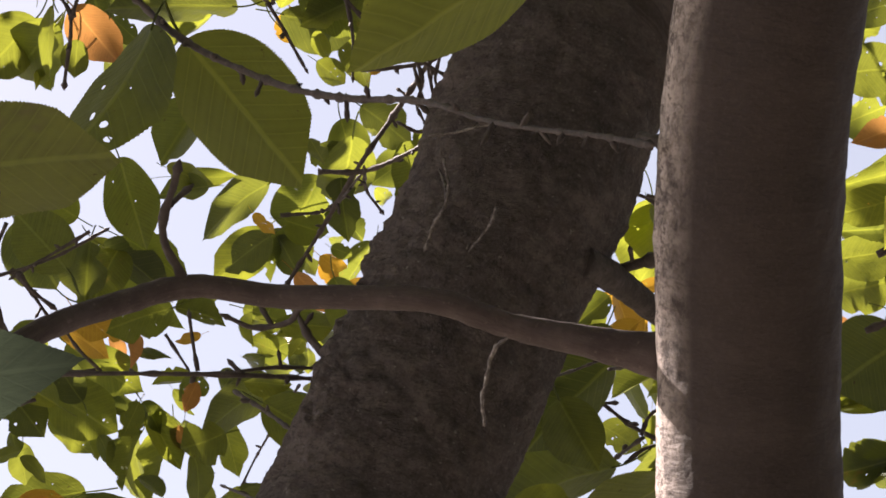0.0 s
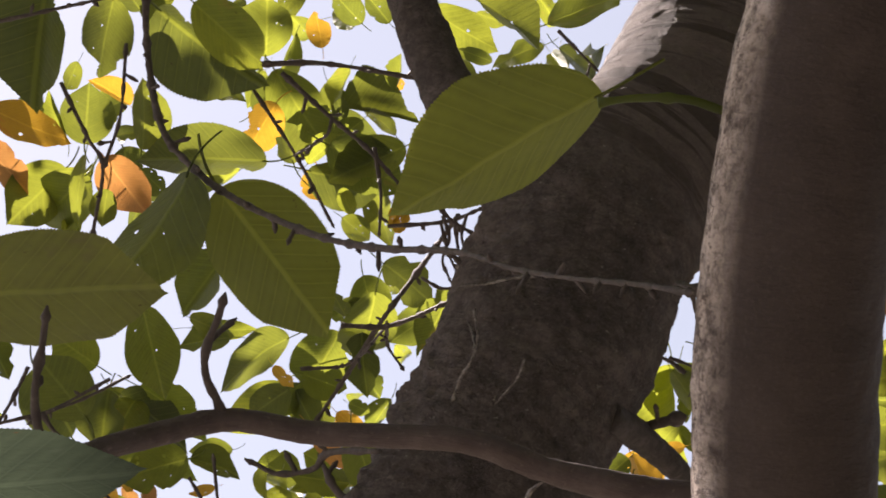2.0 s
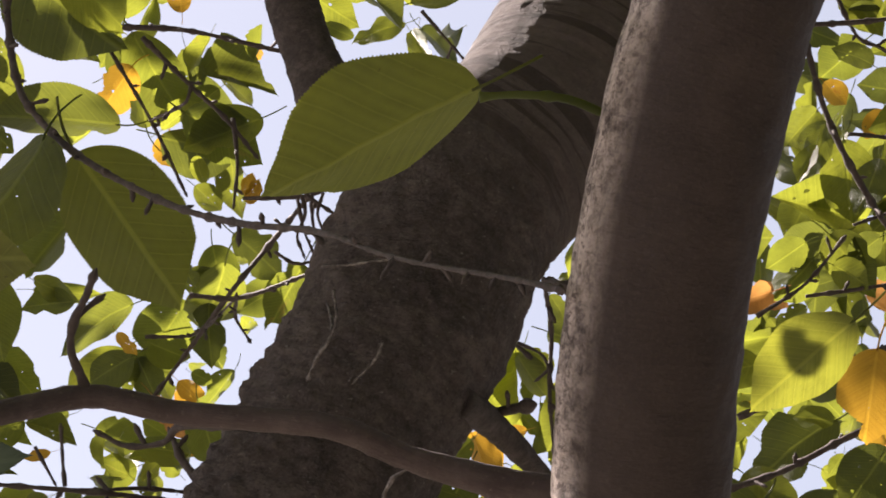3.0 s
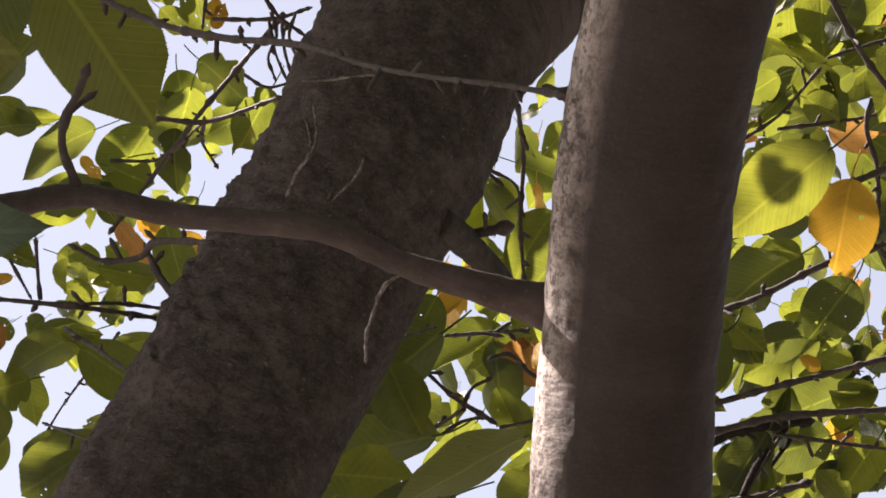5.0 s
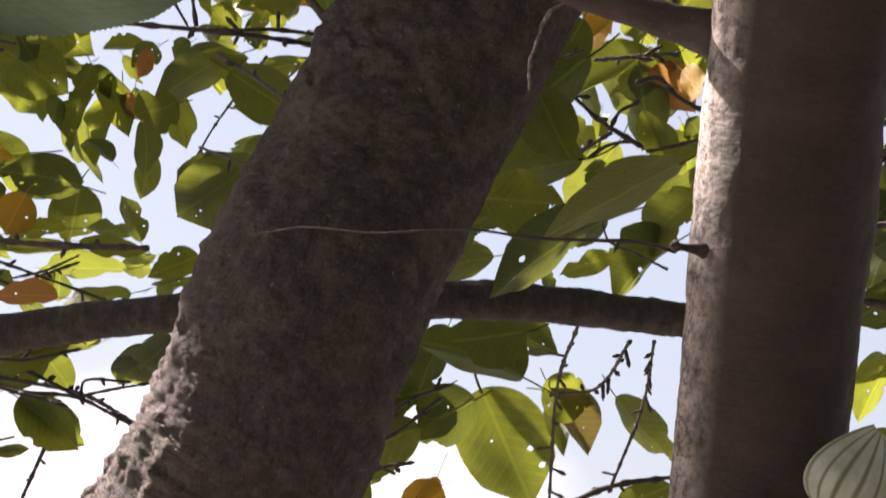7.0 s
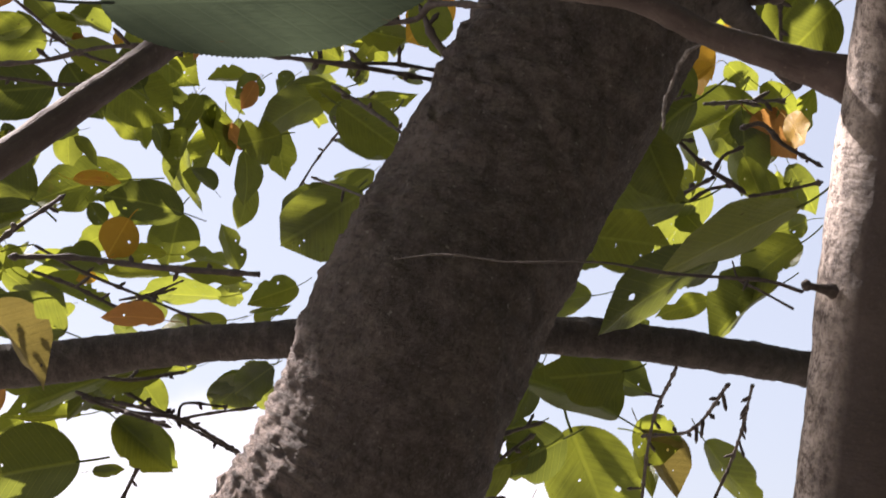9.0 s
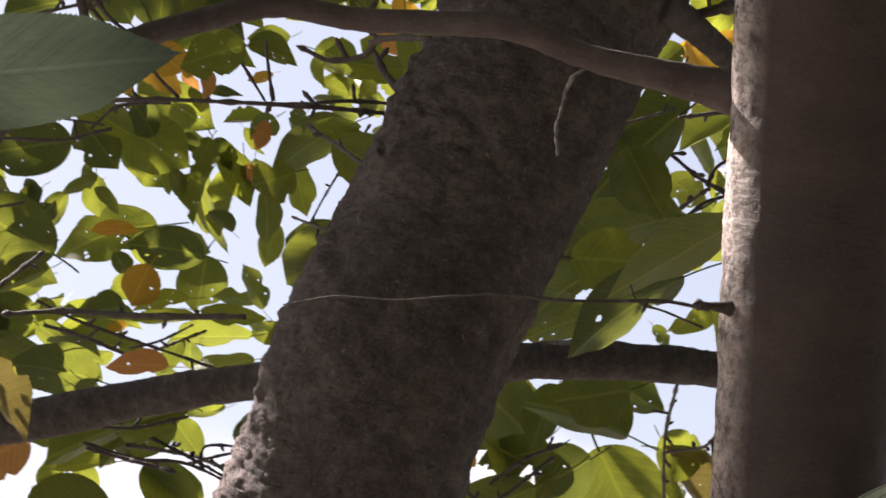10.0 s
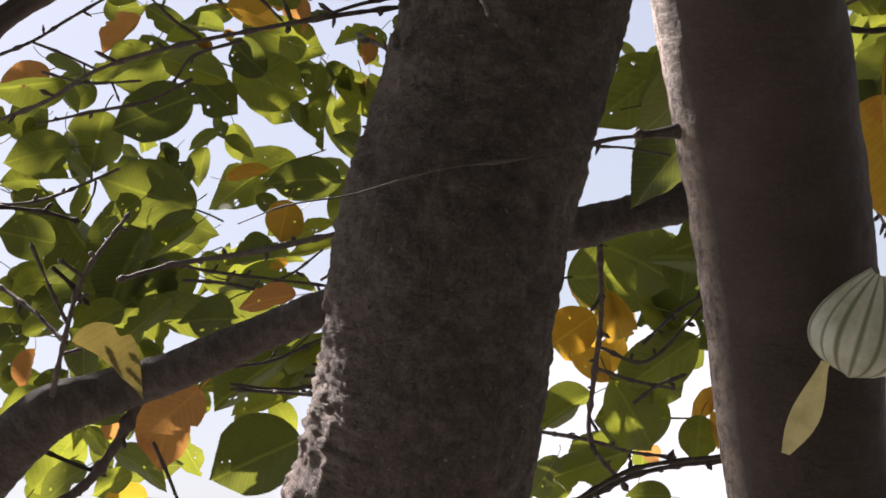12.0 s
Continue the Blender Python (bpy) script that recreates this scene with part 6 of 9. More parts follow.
leaf(r5, (0.512, 1.336, 2.300), (0.547, 1.268, 2.285), 99, 0.42, "g")
leaf(r5, (0.467, 1.443, 2.372), (0.487, 1.388, 2.313), 59, 0.33, "b")
leaf(r5, (0.451, 1.265, 2.280), (0.430, 1.295, 2.242), 32, 0.72, "b")
leaf(r5, (0.415, 1.198, 2.186), (0.384, 1.217, 2.168), 49, 0.73, "g")
leaf(r5, (0.460, 1.251, 2.224), (0.434, 1.271, 2.200), 34, 0.69, "g")
leaf(r5, (0.426, 1.170, 2.150), (0.455, 1.165, 2.130), -52, 0.82, "g")
leaf(r5, (0.433, 1.235, 2.190), (0.402, 1.260, 2.157), 71, 0.70, "g")
leaf(r5, (0.519, 1.210, 2.246), (0.494, 1.237, 2.224), 80, 0.70, "g")
leaf(r6, (0.396, 1.278, 2.183), (0.417, 1.268, 2.158), 124, 0.70, "o")
leaf(r6, (0.533, 1.212, 2.132), (0.517, 1.274, 2.124), -124, 0.50, "g")
leaf(r6, (0.516, 1.209, 2.149), (0.536, 1.167, 2.147), 112, 0.70, "b")
leaf(r6, (0.331, 1.221, 2.146), (0.377, 1.248, 2.178), 118, 0.63, "g")
leaf(r6, (0.370, 1.169, 2.120), (0.320, 1.163, 2.098), -109, 0.49, "o")
leaf(r6, (0.326, 1.242, 2.099), (0.401, 1.279, 2.134), 115, 0.35, "g")
leaf(r6, (0.350, 1.303, 2.264), (0.395, 1.275, 2.280), 127, 0.51, "g")
leaf(r6, (0.530, 1.356, 2.251), (0.486, 1.429, 2.257), -140, 0.45, "g")
leaf(r6, (0.596, 1.283, 2.238), (0.567, 1.366, 2.232), -133, 0.47, "b")
leaf(r6, (0.583, 1.325, 2.174), (0.544, 1.299, 2.133), -80, 0.48, "b")
leaf(r6, (0.603, 1.318, 2.179), (0.571, 1.319, 2.114), -68, 0.49, "g")
leaf(r6, (0.567, 1.286, 2.120), (0.537, 1.322, 2.097), -117, 0.76, "b")
leaf(r6, (0.603, 1.762, 2.291), (0.572, 1.769, 2.232), -106, 0.46, "b")
leaf(r6, (0.701, 1.861, 2.331), (0.718, 1.971, 2.299), -166, 0.40, "b")
leaf(r6, (0.738, 1.614, 2.246), (0.744, 1.664, 2.198), -170, 0.41, "b")
leaf(r6, (0.789, 1.736, 2.391), (0.764, 1.775, 2.336), -109, 0.64, "b")
leaf(r6, (0.512, 1.633, 2.337), (0.516, 1.682, 2.304), -159, 0.50, "b")
leaf(r6, (0.722, 1.777, 2.505), (0.769, 1.827, 2.464), -175, 0.48, "b")
leaf(r6, (0.579, 1.513, 2.248), (0.600, 1.587, 2.210), -174, 0.45, "b")
leaf(r6, (0.589, 1.552, 2.131), (0.606, 1.640, 2.090), -173, 0.38, "g")
leaf(r6, (0.720, 1.613, 2.275), (0.754, 1.599, 2.239), 88, 0.71, "b")
leaf(r6, (0.740, 1.548, 2.325), (0.803, 1.579, 2.306), 125, 0.42, "b")
leaf(r6, (0.614, 1.684, 2.351), (0.625, 1.658, 2.278), 65, 0.34, "g")
leaf(r6, (0.586, 1.592, 2.298), (0.521, 1.573, 2.262), -106, 0.40, "b")
leaf(r6, (0.822, 1.895, 2.289), (0.853, 1.989, 2.266), -163, 0.33, "b")
leaf(r6, (0.879, 1.811, 2.404), (0.855, 1.814, 2.345), -101, 0.42, "b")
leaf(r6, (0.808, 1.656, 2.406), (0.767, 1.706, 2.413), -113, 0.44, "b")
leaf(r6, (0.824, 1.781, 2.433), (0.911, 1.829, 2.466), 124, 0.35, "o")
leaf(r6, (0.596, 1.932, 2.303), (0.653, 1.975, 2.290), 136, 0.48, "b")
leaf(r6, (0.777, 1.793, 2.240), (0.786, 1.850, 2.210), -169, 0.50, "b")
leaf(r6, (0.805, 1.658, 2.351), (0.858, 1.673, 2.325), 110, 0.49, "b")
leaf(r6, (0.756, 1.800, 2.397), (0.689, 1.780, 2.329), -76, 0.34, "g")
leaf(r6, (0.610, 1.631, 2.272), (0.577, 1.721, 2.274), -136, 0.41, "b")
leaf(r6, (0.642, 1.764, 2.363), (0.702, 1.786, 2.326), 144, 0.44, "b")
leaf(r6, (0.871, 1.858, 2.268), (0.876, 1.920, 2.205), -134, 0.48, "b")
leaf(r6, (0.719, 1.759, 2.185), (0.723, 1.767, 2.124), -164, 0.56, "b")
leaf(r6, (0.647, 1.643, 2.189), (0.645, 1.700, 2.152), -178, 0.41, "o")
leaf(r6, (0.615, 1.808, 2.341), (0.671, 1.835, 2.300), 155, 0.52, "g")
leaf(r6, (0.566, 1.735, 2.360), (0.492, 1.723, 2.350), -116, 0.50, "b")
leaf(r6, (0.743, 1.810, 2.310), (0.791, 1.846, 2.287), 164, 0.40, "b")
leaf(r6, (0.650, 1.872, 2.343), (0.671, 1.969, 2.289), 165, 0.51, "b")
leaf(r6, (0.754, 1.567, 2.260), (0.774, 1.668, 2.219), -165, 0.32, "b")
leaf(r6, (0.719, 1.676, 2.149), (0.706, 1.752, 2.110), -145, 0.33, "b")
leaf(r6, (0.746, 1.824, 2.463), (0.810, 1.824, 2.400), 140, 0.65, "g")
leaf(r6, (0.635, 1.644, 2.451), (0.706, 1.620, 2.439), 94, 0.58, "b")
leaf(r6, (0.629, 1.484, 2.277), (0.677, 1.473, 2.286), 139, 0.50, "y")
leaf(r6, (0.706, 1.521, 2.290), (0.682, 1.511, 2.224), -35, 0.37, "o")
leaf(r6, (0.674, 1.732, 2.416), (0.705, 1.822, 2.380), -152, 0.36, "b")
leaf(r6, (0.869, 1.773, 2.440), (0.906, 1.774, 2.375), 155, 0.50, "b")
leaf(r6, (0.501, 1.643, 2.260), (0.542, 1.697, 2.223), 131, 0.40, "g")
leaf(r6, (0.564, 1.539, 2.362), (0.497, 1.517, 2.365), -103, 0.49, "b")
leaf(r6, (0.747, 1.547, 2.275), (0.684, 1.522, 2.227), -58, 0.33, "b")
leaf(r6, (0.716, 1.658, 2.427), (0.755, 1.725, 2.379), -168, 0.41, "b")
leaf(r6, (0.725, 1.797, 2.275), (0.691, 1.842, 2.240), -102, 0.44, "y")
leaf(r6, (0.670, 1.714, 2.417), (0.741, 1.665, 2.389), 130, 0.51, "o")
leaf(r6, (0.638, 1.749, 2.198), (0.655, 1.717, 2.114), 43, 0.49, "b")
leaf(r6, (0.754, 1.815, 2.397), (0.801, 1.894, 2.350), -177, 0.34, "b")
leaf(r6, (0.619, 1.785, 2.212), (0.704, 1.829, 2.194), 127, 0.36, "b")
leaf(r6, (0.667, 1.790, 2.474), (0.690, 1.788, 2.392), 103, 0.53, "b")
leaf(r6, (0.642, 1.863, 2.377), (0.698, 1.823, 2.359), 96, 0.51, "b")
leaf(r6, (0.515, 1.615, 2.323), (0.553, 1.639, 2.287), 170, 0.54, "b")
leaf(r6, (0.469, 1.649, 2.269), (0.451, 1.623, 2.200), -10, 0.36, "g")
leaf(r6, (0.474, 1.654, 2.273), (0.461, 1.645, 2.202), -18, 0.50, "b")
leaf(r6, (0.537, 1.672, 2.371), (0.511, 1.626, 2.299), -31, 0.33, "b")
leaf(r6, (0.699, 1.585, 2.144), (0.680, 1.575, 2.071), -41, 0.37, "g")
leaf(r6, (0.846, 1.901, 2.275), (0.883, 1.902, 2.218), 145, 0.49, "b")
leaf(r6, (0.826, 1.848, 2.222), (0.830, 1.855, 2.161), 159, 0.55, "b")
leaf(r6, (0.658, 1.800, 2.210), (0.624, 1.791, 2.149), -46, 0.49, "g")
leaf(r6, (0.817, 1.884, 2.187), (0.907, 1.922, 2.218), 102, 0.33, "b")
leaf(r6, (0.702, 1.906, 2.234), (0.733, 1.829, 2.169), 61, 0.37, "b")
leaf(r6, (0.769, 1.827, 2.204), (0.852, 1.873, 2.197), 127, 0.35, "g")
leaf(r6, (0.474, 1.327, 2.078), (0.393, 1.354, 2.036), -82, 0.68, "b")
leaf(r6, (0.494, 1.198, 2.131), (0.520, 1.194, 2.106), -75, 0.73, "g")
leaf(r6, (0.553, 1.261, 2.133), (0.532, 1.278, 2.108), 45, 0.77, "g")
leaf(r6, (0.521, 1.130, 2.141), (0.508, 1.152, 2.118), 14, 0.70, "g")
leaf(r6, (0.453, 1.319, 2.187), (0.429, 1.336, 2.164), 21, 0.68, "b")
leaf(r7, (0.430, 1.151, 2.277), (0.417, 1.203, 2.254), -120, 0.47, "b")
leaf(r7, (0.339, 1.187, 2.230), (0.378, 1.152, 2.226), 110, 0.60, "b")
leaf(r7, (0.553, 1.147, 2.379), (0.483, 1.143, 2.358), -113, 0.35, "g")
leaf(r7, (0.471, 1.246, 2.343), (0.445, 1.290, 2.329), -128, 0.56, "b")
leaf(r7, (0.519, 1.135, 2.413), (0.472, 1.100, 2.365), -81, 0.30, "b")
leaf(r7, (0.782, 1.692, 2.578), (0.707, 1.678, 2.540), -87, 0.43, "o")
leaf(r7, (0.782, 1.639, 2.610), (0.752, 1.632, 2.540), -79, 0.39, "b")
leaf(r7, (0.771, 1.661, 2.745), (0.801, 1.599, 2.671), 112, 0.45, "b")
leaf(r7, (0.687, 1.533, 2.588), (0.696, 1.528, 2.514), 95, 0.55, "b")
leaf(r7, (0.671, 1.404, 2.412), (0.711, 1.405, 2.393), 144, 0.49, "b")
leaf(r7, (0.736, 1.576, 2.753), (0.738, 1.671, 2.728), -156, 0.46, "b")
leaf(r7, (0.622, 1.479, 2.499), (0.567, 1.454, 2.423), -94, 0.38, "g")
leaf(r7, (0.691, 1.460, 2.711), (0.786, 1.530, 2.712), 173, 0.34, "b")
leaf(r7, (0.808, 1.664, 2.567), (0.820, 1.620, 2.482), 49, 0.32, "b")
leaf(r7, (0.667, 1.569, 2.517), (0.714, 1.502, 2.500), 122, 0.43, "g")
leaf(r7, (0.659, 1.456, 2.687), (0.647, 1.487, 2.641), -159, 0.50, "b")
leaf(r7, (0.749, 1.614, 2.826), (0.759, 1.566, 2.724), 69, 0.27, "y")
leaf(r7, (0.803, 1.656, 2.561), (0.765, 1.713, 2.587), -91, 0.59, "b")
leaf(r7, (0.756, 1.664, 2.534), (0.748, 1.644, 2.457), 8, 0.41, "o")
leaf(r7, (0.714, 1.621, 2.621), (0.650, 1.661, 2.616), -146, 0.48, "b")
leaf(r7, (0.717, 1.645, 2.615), (0.738, 1.692, 2.554), -163, 0.54, "b")
leaf(r7, (0.791, 1.564, 2.768), (0.806, 1.673, 2.741), -135, 0.46, "b")
leaf(r7, (0.562, 1.533, 2.493), (0.589, 1.621, 2.454), 174, 0.37, "y")
leaf(r7, (0.700, 1.534, 2.575), (0.689, 1.593, 2.532), -134, 0.58, "g")
leaf(r7, (0.669, 1.394, 2.487), (0.725, 1.464, 2.487), 135, 0.31, "b")
leaf(r7, (0.640, 1.468, 2.663), (0.719, 1.497, 2.658), 165, 0.53, "b")
leaf(r7, (0.738, 1.438, 2.503), (0.761, 1.406, 2.454), 111, 0.51, "b")
leaf(r7, (0.597, 1.410, 2.464), (0.639, 1.493, 2.434), 165, 0.50, "b")
leaf(r7, (0.514, 1.227, 2.349), (0.499, 1.245, 2.328), 33, 0.74, "y")
leaf(r7, (0.539, 1.188, 2.344), (0.480, 1.202, 2.354), 22, 0.71, "b")
leaf(r7, (0.502, 1.088, 2.264), (0.459, 1.126, 2.258), 72, 0.79, "b")
leaf(r7, (0.531, 1.103, 2.332), (0.480, 1.122, 2.325), 9, 0.72, "g")
leaf(r7, (0.474, 1.225, 2.322), (0.447, 1.268, 2.283), -84, 0.69, "g")
leaf(r7, (0.417, 1.155, 2.258), (0.404, 1.172, 2.229), -88, 0.69, "g")
leaf(r7, (0.462, 1.205, 2.299), (0.473, 1.236, 2.231), 17, 0.68, "g")
leaf(r7, (0.446, 1.092, 2.208), (0.435, 1.123, 2.171), 69, 0.69, "b")
leaf(r7, (0.481, 1.173, 2.260), (0.500, 1.183, 2.227), 15, 0.69, "g")
leaf(r8, (0.535, 1.213, 2.256), (0.588, 1.253, 2.279), 100, 0.25, "y")
leaf(r8, (0.507, 1.287, 2.265), (0.413, 1.248, 2.260), -106, 0.55, "g")
leaf(r8, (0.592, 1.320, 2.308), (0.514, 1.296, 2.239), -84, 0.52, "b")
leaf(r8, (0.675, 1.674, 2.516), (0.743, 1.653, 2.497), 146, 0.72, "b")
leaf(r8, (0.627, 1.663, 2.475), (0.689, 1.694, 2.546), 74, 0.31, "b")
leaf(r8, (0.572, 1.593, 2.407), (0.563, 1.591, 2.319), -80, 0.60, "b")
leaf(r8, (0.489, 1.097, 2.223), (0.460, 1.124, 2.200), 40, 0.74, "g")
leaf(r8, (0.477, 1.076, 2.204), (0.518, 1.083, 2.182), -63, 0.81, "b")
leaf(r8, (0.540, 1.233, 2.269), (0.580, 1.228, 2.252), -11, 0.71, "o")
leaf(r8, (0.473, 1.175, 2.183), (0.448, 1.195, 2.169), 41, 0.76, "b")
leaf(r9, (0.360, 1.250, 1.991), (0.389, 1.217, 1.946), 76, 0.58, "b")
leaf(r9, (0.424, 1.201, 2.021), (0.394, 1.211, 2.030), -82, 0.70, "g")
leaf(r9, (0.464, 1.192, 1.997), (0.437, 1.229, 1.957), 68, 0.82, "b")
leaf(r12, (0.527, 1.319, 1.904), (0.487, 1.305, 1.854), -65, 0.58, "g")
leaf(f2, (-0.517, 1.396, 1.823), (-0.555, 1.412, 1.814), -144, 0.53, "b")
leaf(b3, (-0.296, 1.692, 1.772), (-0.335, 1.678, 1.759), 33, 0.67, "g")
leaf(b3, (-0.588, 1.606, 1.674), (-0.538, 1.637, 1.641), -27, 0.69, "g")
leaf(b3, (-0.413, 1.718, 1.715), (-0.486, 1.695, 1.704), -58, 0.69, "g")
leaf(b3, (-0.367, 1.670, 1.757), (-0.425, 1.671, 1.716), 40, 0.67, "b")
leaf(b3, (-0.389, 1.624, 1.656), (-0.480, 1.593, 1.631), 72, 0.84, "b")
leaf(b3, (-0.615, 1.602, 1.662), (-0.665, 1.575, 1.633), 45, 0.72, "b")
leaf(b3, (-0.611, 1.706, 1.658), (-0.651, 1.682, 1.643), 56, 0.71, "g")
leaf(b3, (-0.079, 1.729, 1.750), (-0.108, 1.713, 1.778), 17, 0.67, "y")
leaf(b3, (-0.096, 1.686, 1.660), (-0.155, 1.677, 1.638), 61, 0.68, "b")
leaf(b3, (-0.514, 1.789, 1.697), (-0.487, 1.795, 1.717), -68, 0.79, "g")
leaf(b4, (-0.218, 2.071, 1.619), (-0.217, 2.044, 1.566), 8, 0.44, "g")
leaf(b4, (-0.094, 2.051, 1.599), (-0.075, 2.023, 1.646), 166, 0.59, "g")
leaf(b4, (-0.079, 1.871, 1.614), (-0.050, 1.956, 1.596), 111, 0.25, "o")
leaf(b4, (-0.056, 2.177, 1.546), (-0.065, 2.119, 1.506), -51, 0.36, "b")
leaf(b4, (-0.180, 1.789, 1.563), (-0.167, 1.728, 1.527), -13, 0.21, "g")
leaf(b4, (-0.064, 1.858, 1.739), (-0.116, 1.929, 1.715), -126, 0.25, "g")
leaf(b4, (-0.087, 1.800, 1.751), (-0.061, 1.816, 1.729), 123, 0.58, "y")
leaf(b4, (-0.343, 1.823, 1.739), (-0.378, 1.816, 1.780), 60, 0.68, "g")
leaf(b4, (-0.633, 1.799, 1.637), (-0.684, 1.769, 1.645), 59, 0.70, "y")
leaf(b4, (-0.117, 1.776, 1.725), (-0.097, 1.782, 1.690), 79, 0.68, "q")
leaf(b5, (0.096, 1.315, 1.697), (0.023, 1.327, 1.735), 55, 0.67, "b")
leaf(b5, (0.078, 1.370, 1.754), (0.126, 1.358, 1.723), -50, 0.67, "b")
leaf(b5, (0.094, 1.280, 1.728), (0.035, 1.286, 1.717), 88, 0.87, "b")
leaf(b6, (0.139, 1.534, 1.721), (0.185, 1.525, 1.712), 107, 1.01, "g")
leaf(b6, (0.158, 1.598, 1.713), (0.163, 1.548, 1.659), 14, 0.33, "g")
leaf(b6, (0.282, 1.778, 2.073), (0.324, 1.825, 2.055), 164, 0.43, "b")
leaf(b6, (0.228, 1.772, 2.073), (0.220, 1.746, 2.029), -15, 0.41, "g")
leaf(b6, (0.320, 1.771, 2.070), (0.346, 1.846, 2.053), 170, 0.22, "g")
leaf(b6, (0.146, 1.528, 1.722), (0.185, 1.539, 1.664), -27, 0.68, "q")
leaf(b6, (0.139, 1.575, 1.847), (0.156, 1.581, 1.830), -35, 0.67, "g")
leaf(b8, (0.252, 1.486, 1.633), (0.200, 1.483, 1.609), -67, 0.53, "g")
leaf(b8, (0.463, 1.727, 2.017), (0.419, 1.706, 1.980), -74, 0.36, "g")
leaf(b8, (0.570, 2.058, 2.065), (0.578, 2.022, 1.994), 40, 0.44, "g")
leaf(b8, (0.462, 1.714, 1.991), (0.505, 1.795, 1.974), -180, 0.37, "b")
leaf(b8, (0.722, 1.974, 2.046), (0.742, 2.059, 2.008), -152, 0.33, "b")
leaf(b8, (0.572, 1.869, 2.015), (0.632, 1.826, 2.017), 111, 0.44, "b")
leaf(b8, (0.725, 1.985, 2.083), (0.770, 2.070, 2.030), -169, 0.33, "b")
leaf(b8, (0.632, 1.865, 2.014), (0.593, 1.851, 1.934), -38, 0.45, "g")
leaf(b8, (0.664, 2.014, 2.068), (0.729, 2.043, 2.035), 111, 0.50, "b")
leaf(b8, (0.530, 1.753, 1.987), (0.487, 1.727, 1.927), -46, 0.43, "b")
leaf(b8, (0.497, 1.709, 1.856), (0.430, 1.675, 1.824), -94, 0.39, "b")
leaf(b8, (0.603, 2.004, 1.841), (0.554, 1.970, 1.791), -41, 0.39, "b")
leaf(b8, (0.545, 1.782, 2.022), (0.585, 1.832, 1.968), 167, 0.47, "b")
leaf(b8, (0.565, 1.788, 1.809), (0.615, 1.759, 1.812), 98, 0.60, "o")
leaf(b8, (0.586, 1.822, 1.845), (0.573, 1.832, 1.806), -126, 0.57, "b")
leaf(b8, (0.571, 1.852, 2.035), (0.517, 1.872, 2.036), -124, 0.49, "b")
leaf(b8, (0.553, 1.859, 1.967), (0.586, 1.885, 1.928), 171, 0.57, "g")
leaf(b8, (0.593, 1.942, 2.097), (0.627, 1.909, 2.100), 113, 0.59, "b")
leaf(b8, (0.574, 1.839, 1.903), (0.617, 1.867, 1.867), 136, 0.59, "b")
leaf(b8, (0.232, 1.667, 1.738), (0.283, 1.652, 1.665), -35, 0.68, "b")
leaf(b9, (-0.042, 1.502, 1.775), (0.047, 1.563, 1.728), 91, 0.67, "g")
leaf(b9, (0.040, 1.531, 1.717), (-0.027, 1.549, 1.702), -111, 0.57, "g")
leaf(b9, (-0.068, 1.573, 1.723), (-0.111, 1.518, 1.691), -78, 0.61, "y")
leaf(b9, (-0.052, 1.568, 1.745), (-0.049, 1.617, 1.693), 169, 0.50, "y")
leaf(b9, (-0.095, 1.573, 1.694), (-0.051, 1.547, 1.655), 60, 0.46, "y")
leaf(b9, (0.026, 1.535, 1.681), (-0.066, 1.560, 1.639), -107, 0.54, "g")
leaf(b9, (-0.020, 1.512, 1.718), (0.023, 1.578, 1.697), 141, 0.37, "g")
leaf(b9, (0.034, 1.832, 1.796), (0.013, 1.778, 1.747), -27, 0.37, "b")
leaf(b9, (-0.088, 1.565, 1.762), (0.047, 1.586, 1.749), -52, 0.68, "b")
leaf(b9, (0.037, 1.606, 1.738), (-0.021, 1.617, 1.718), 42, 0.67, "g")
leaf(b9, (-0.078, 1.684, 1.722), (-0.128, 1.668, 1.721), 66, 1.07, "y")
leaf(b9, (-0.061, 1.667, 1.767), (-0.057, 1.689, 1.709), -4, 0.66, "y")
leaf(b9, (-0.061, 1.736, 1.719), (-0.096, 1.728, 1.682), -82, 0.66, "y")
leaf(b9, (0.023, 1.649, 1.694), (-0.055, 1.632, 1.641), 79, 0.67, "b")
leaf(b9, (0.045, 1.579, 1.701), (0.031, 1.580, 1.674), 55, 0.68, "g")
leaf(b9, (0.044, 1.467, 1.765), (0.016, 1.478, 1.710), 32, 0.68, "b")
leaf(b9, (0.081, 1.583, 1.716), (0.018, 1.588, 1.678), 69, 0.85, "b")
leaf(b9, (0.088, 1.618, 1.732), (0.145, 1.646, 1.624), -48, 0.76, "b")
leaf(branch, (0.050, 0.569, 1.892), (-0.039, 0.599, 1.851), 9, 0.68, "n")
leaf(branch, (-0.195, 0.524, 1.766), (-0.120, 0.537, 1.782), -25, 0.71, "k")
leaf(c7, (-0.758, 1.820, 1.880), (-0.841, 1.886, 1.886), -120, 0.30, "g")
leaf(c7, (-0.707, 1.917, 1.915), (-0.659, 1.925, 1.906), 80, 0.65, "b")
leaf(c7, (-0.770, 1.835, 1.929), (-0.746, 1.782, 1.862), 23, 0.42, "g")
leaf(c7, (-0.799, 1.964, 1.968), (-0.762, 1.909, 1.905), 22, 0.33, "g")
leaf(c7, (-0.688, 1.809, 1.855), (-0.667, 1.809, 1.811), 52, 0.63, "b")
leaf(c7, (-0.671, 1.701, 1.751), (-0.610, 1.663, 1.715), 91, 0.43, "b")
leaf(c7, (-0.819, 2.014, 1.826), (-0.856, 2.002, 1.791), -89, 0.51, "b")
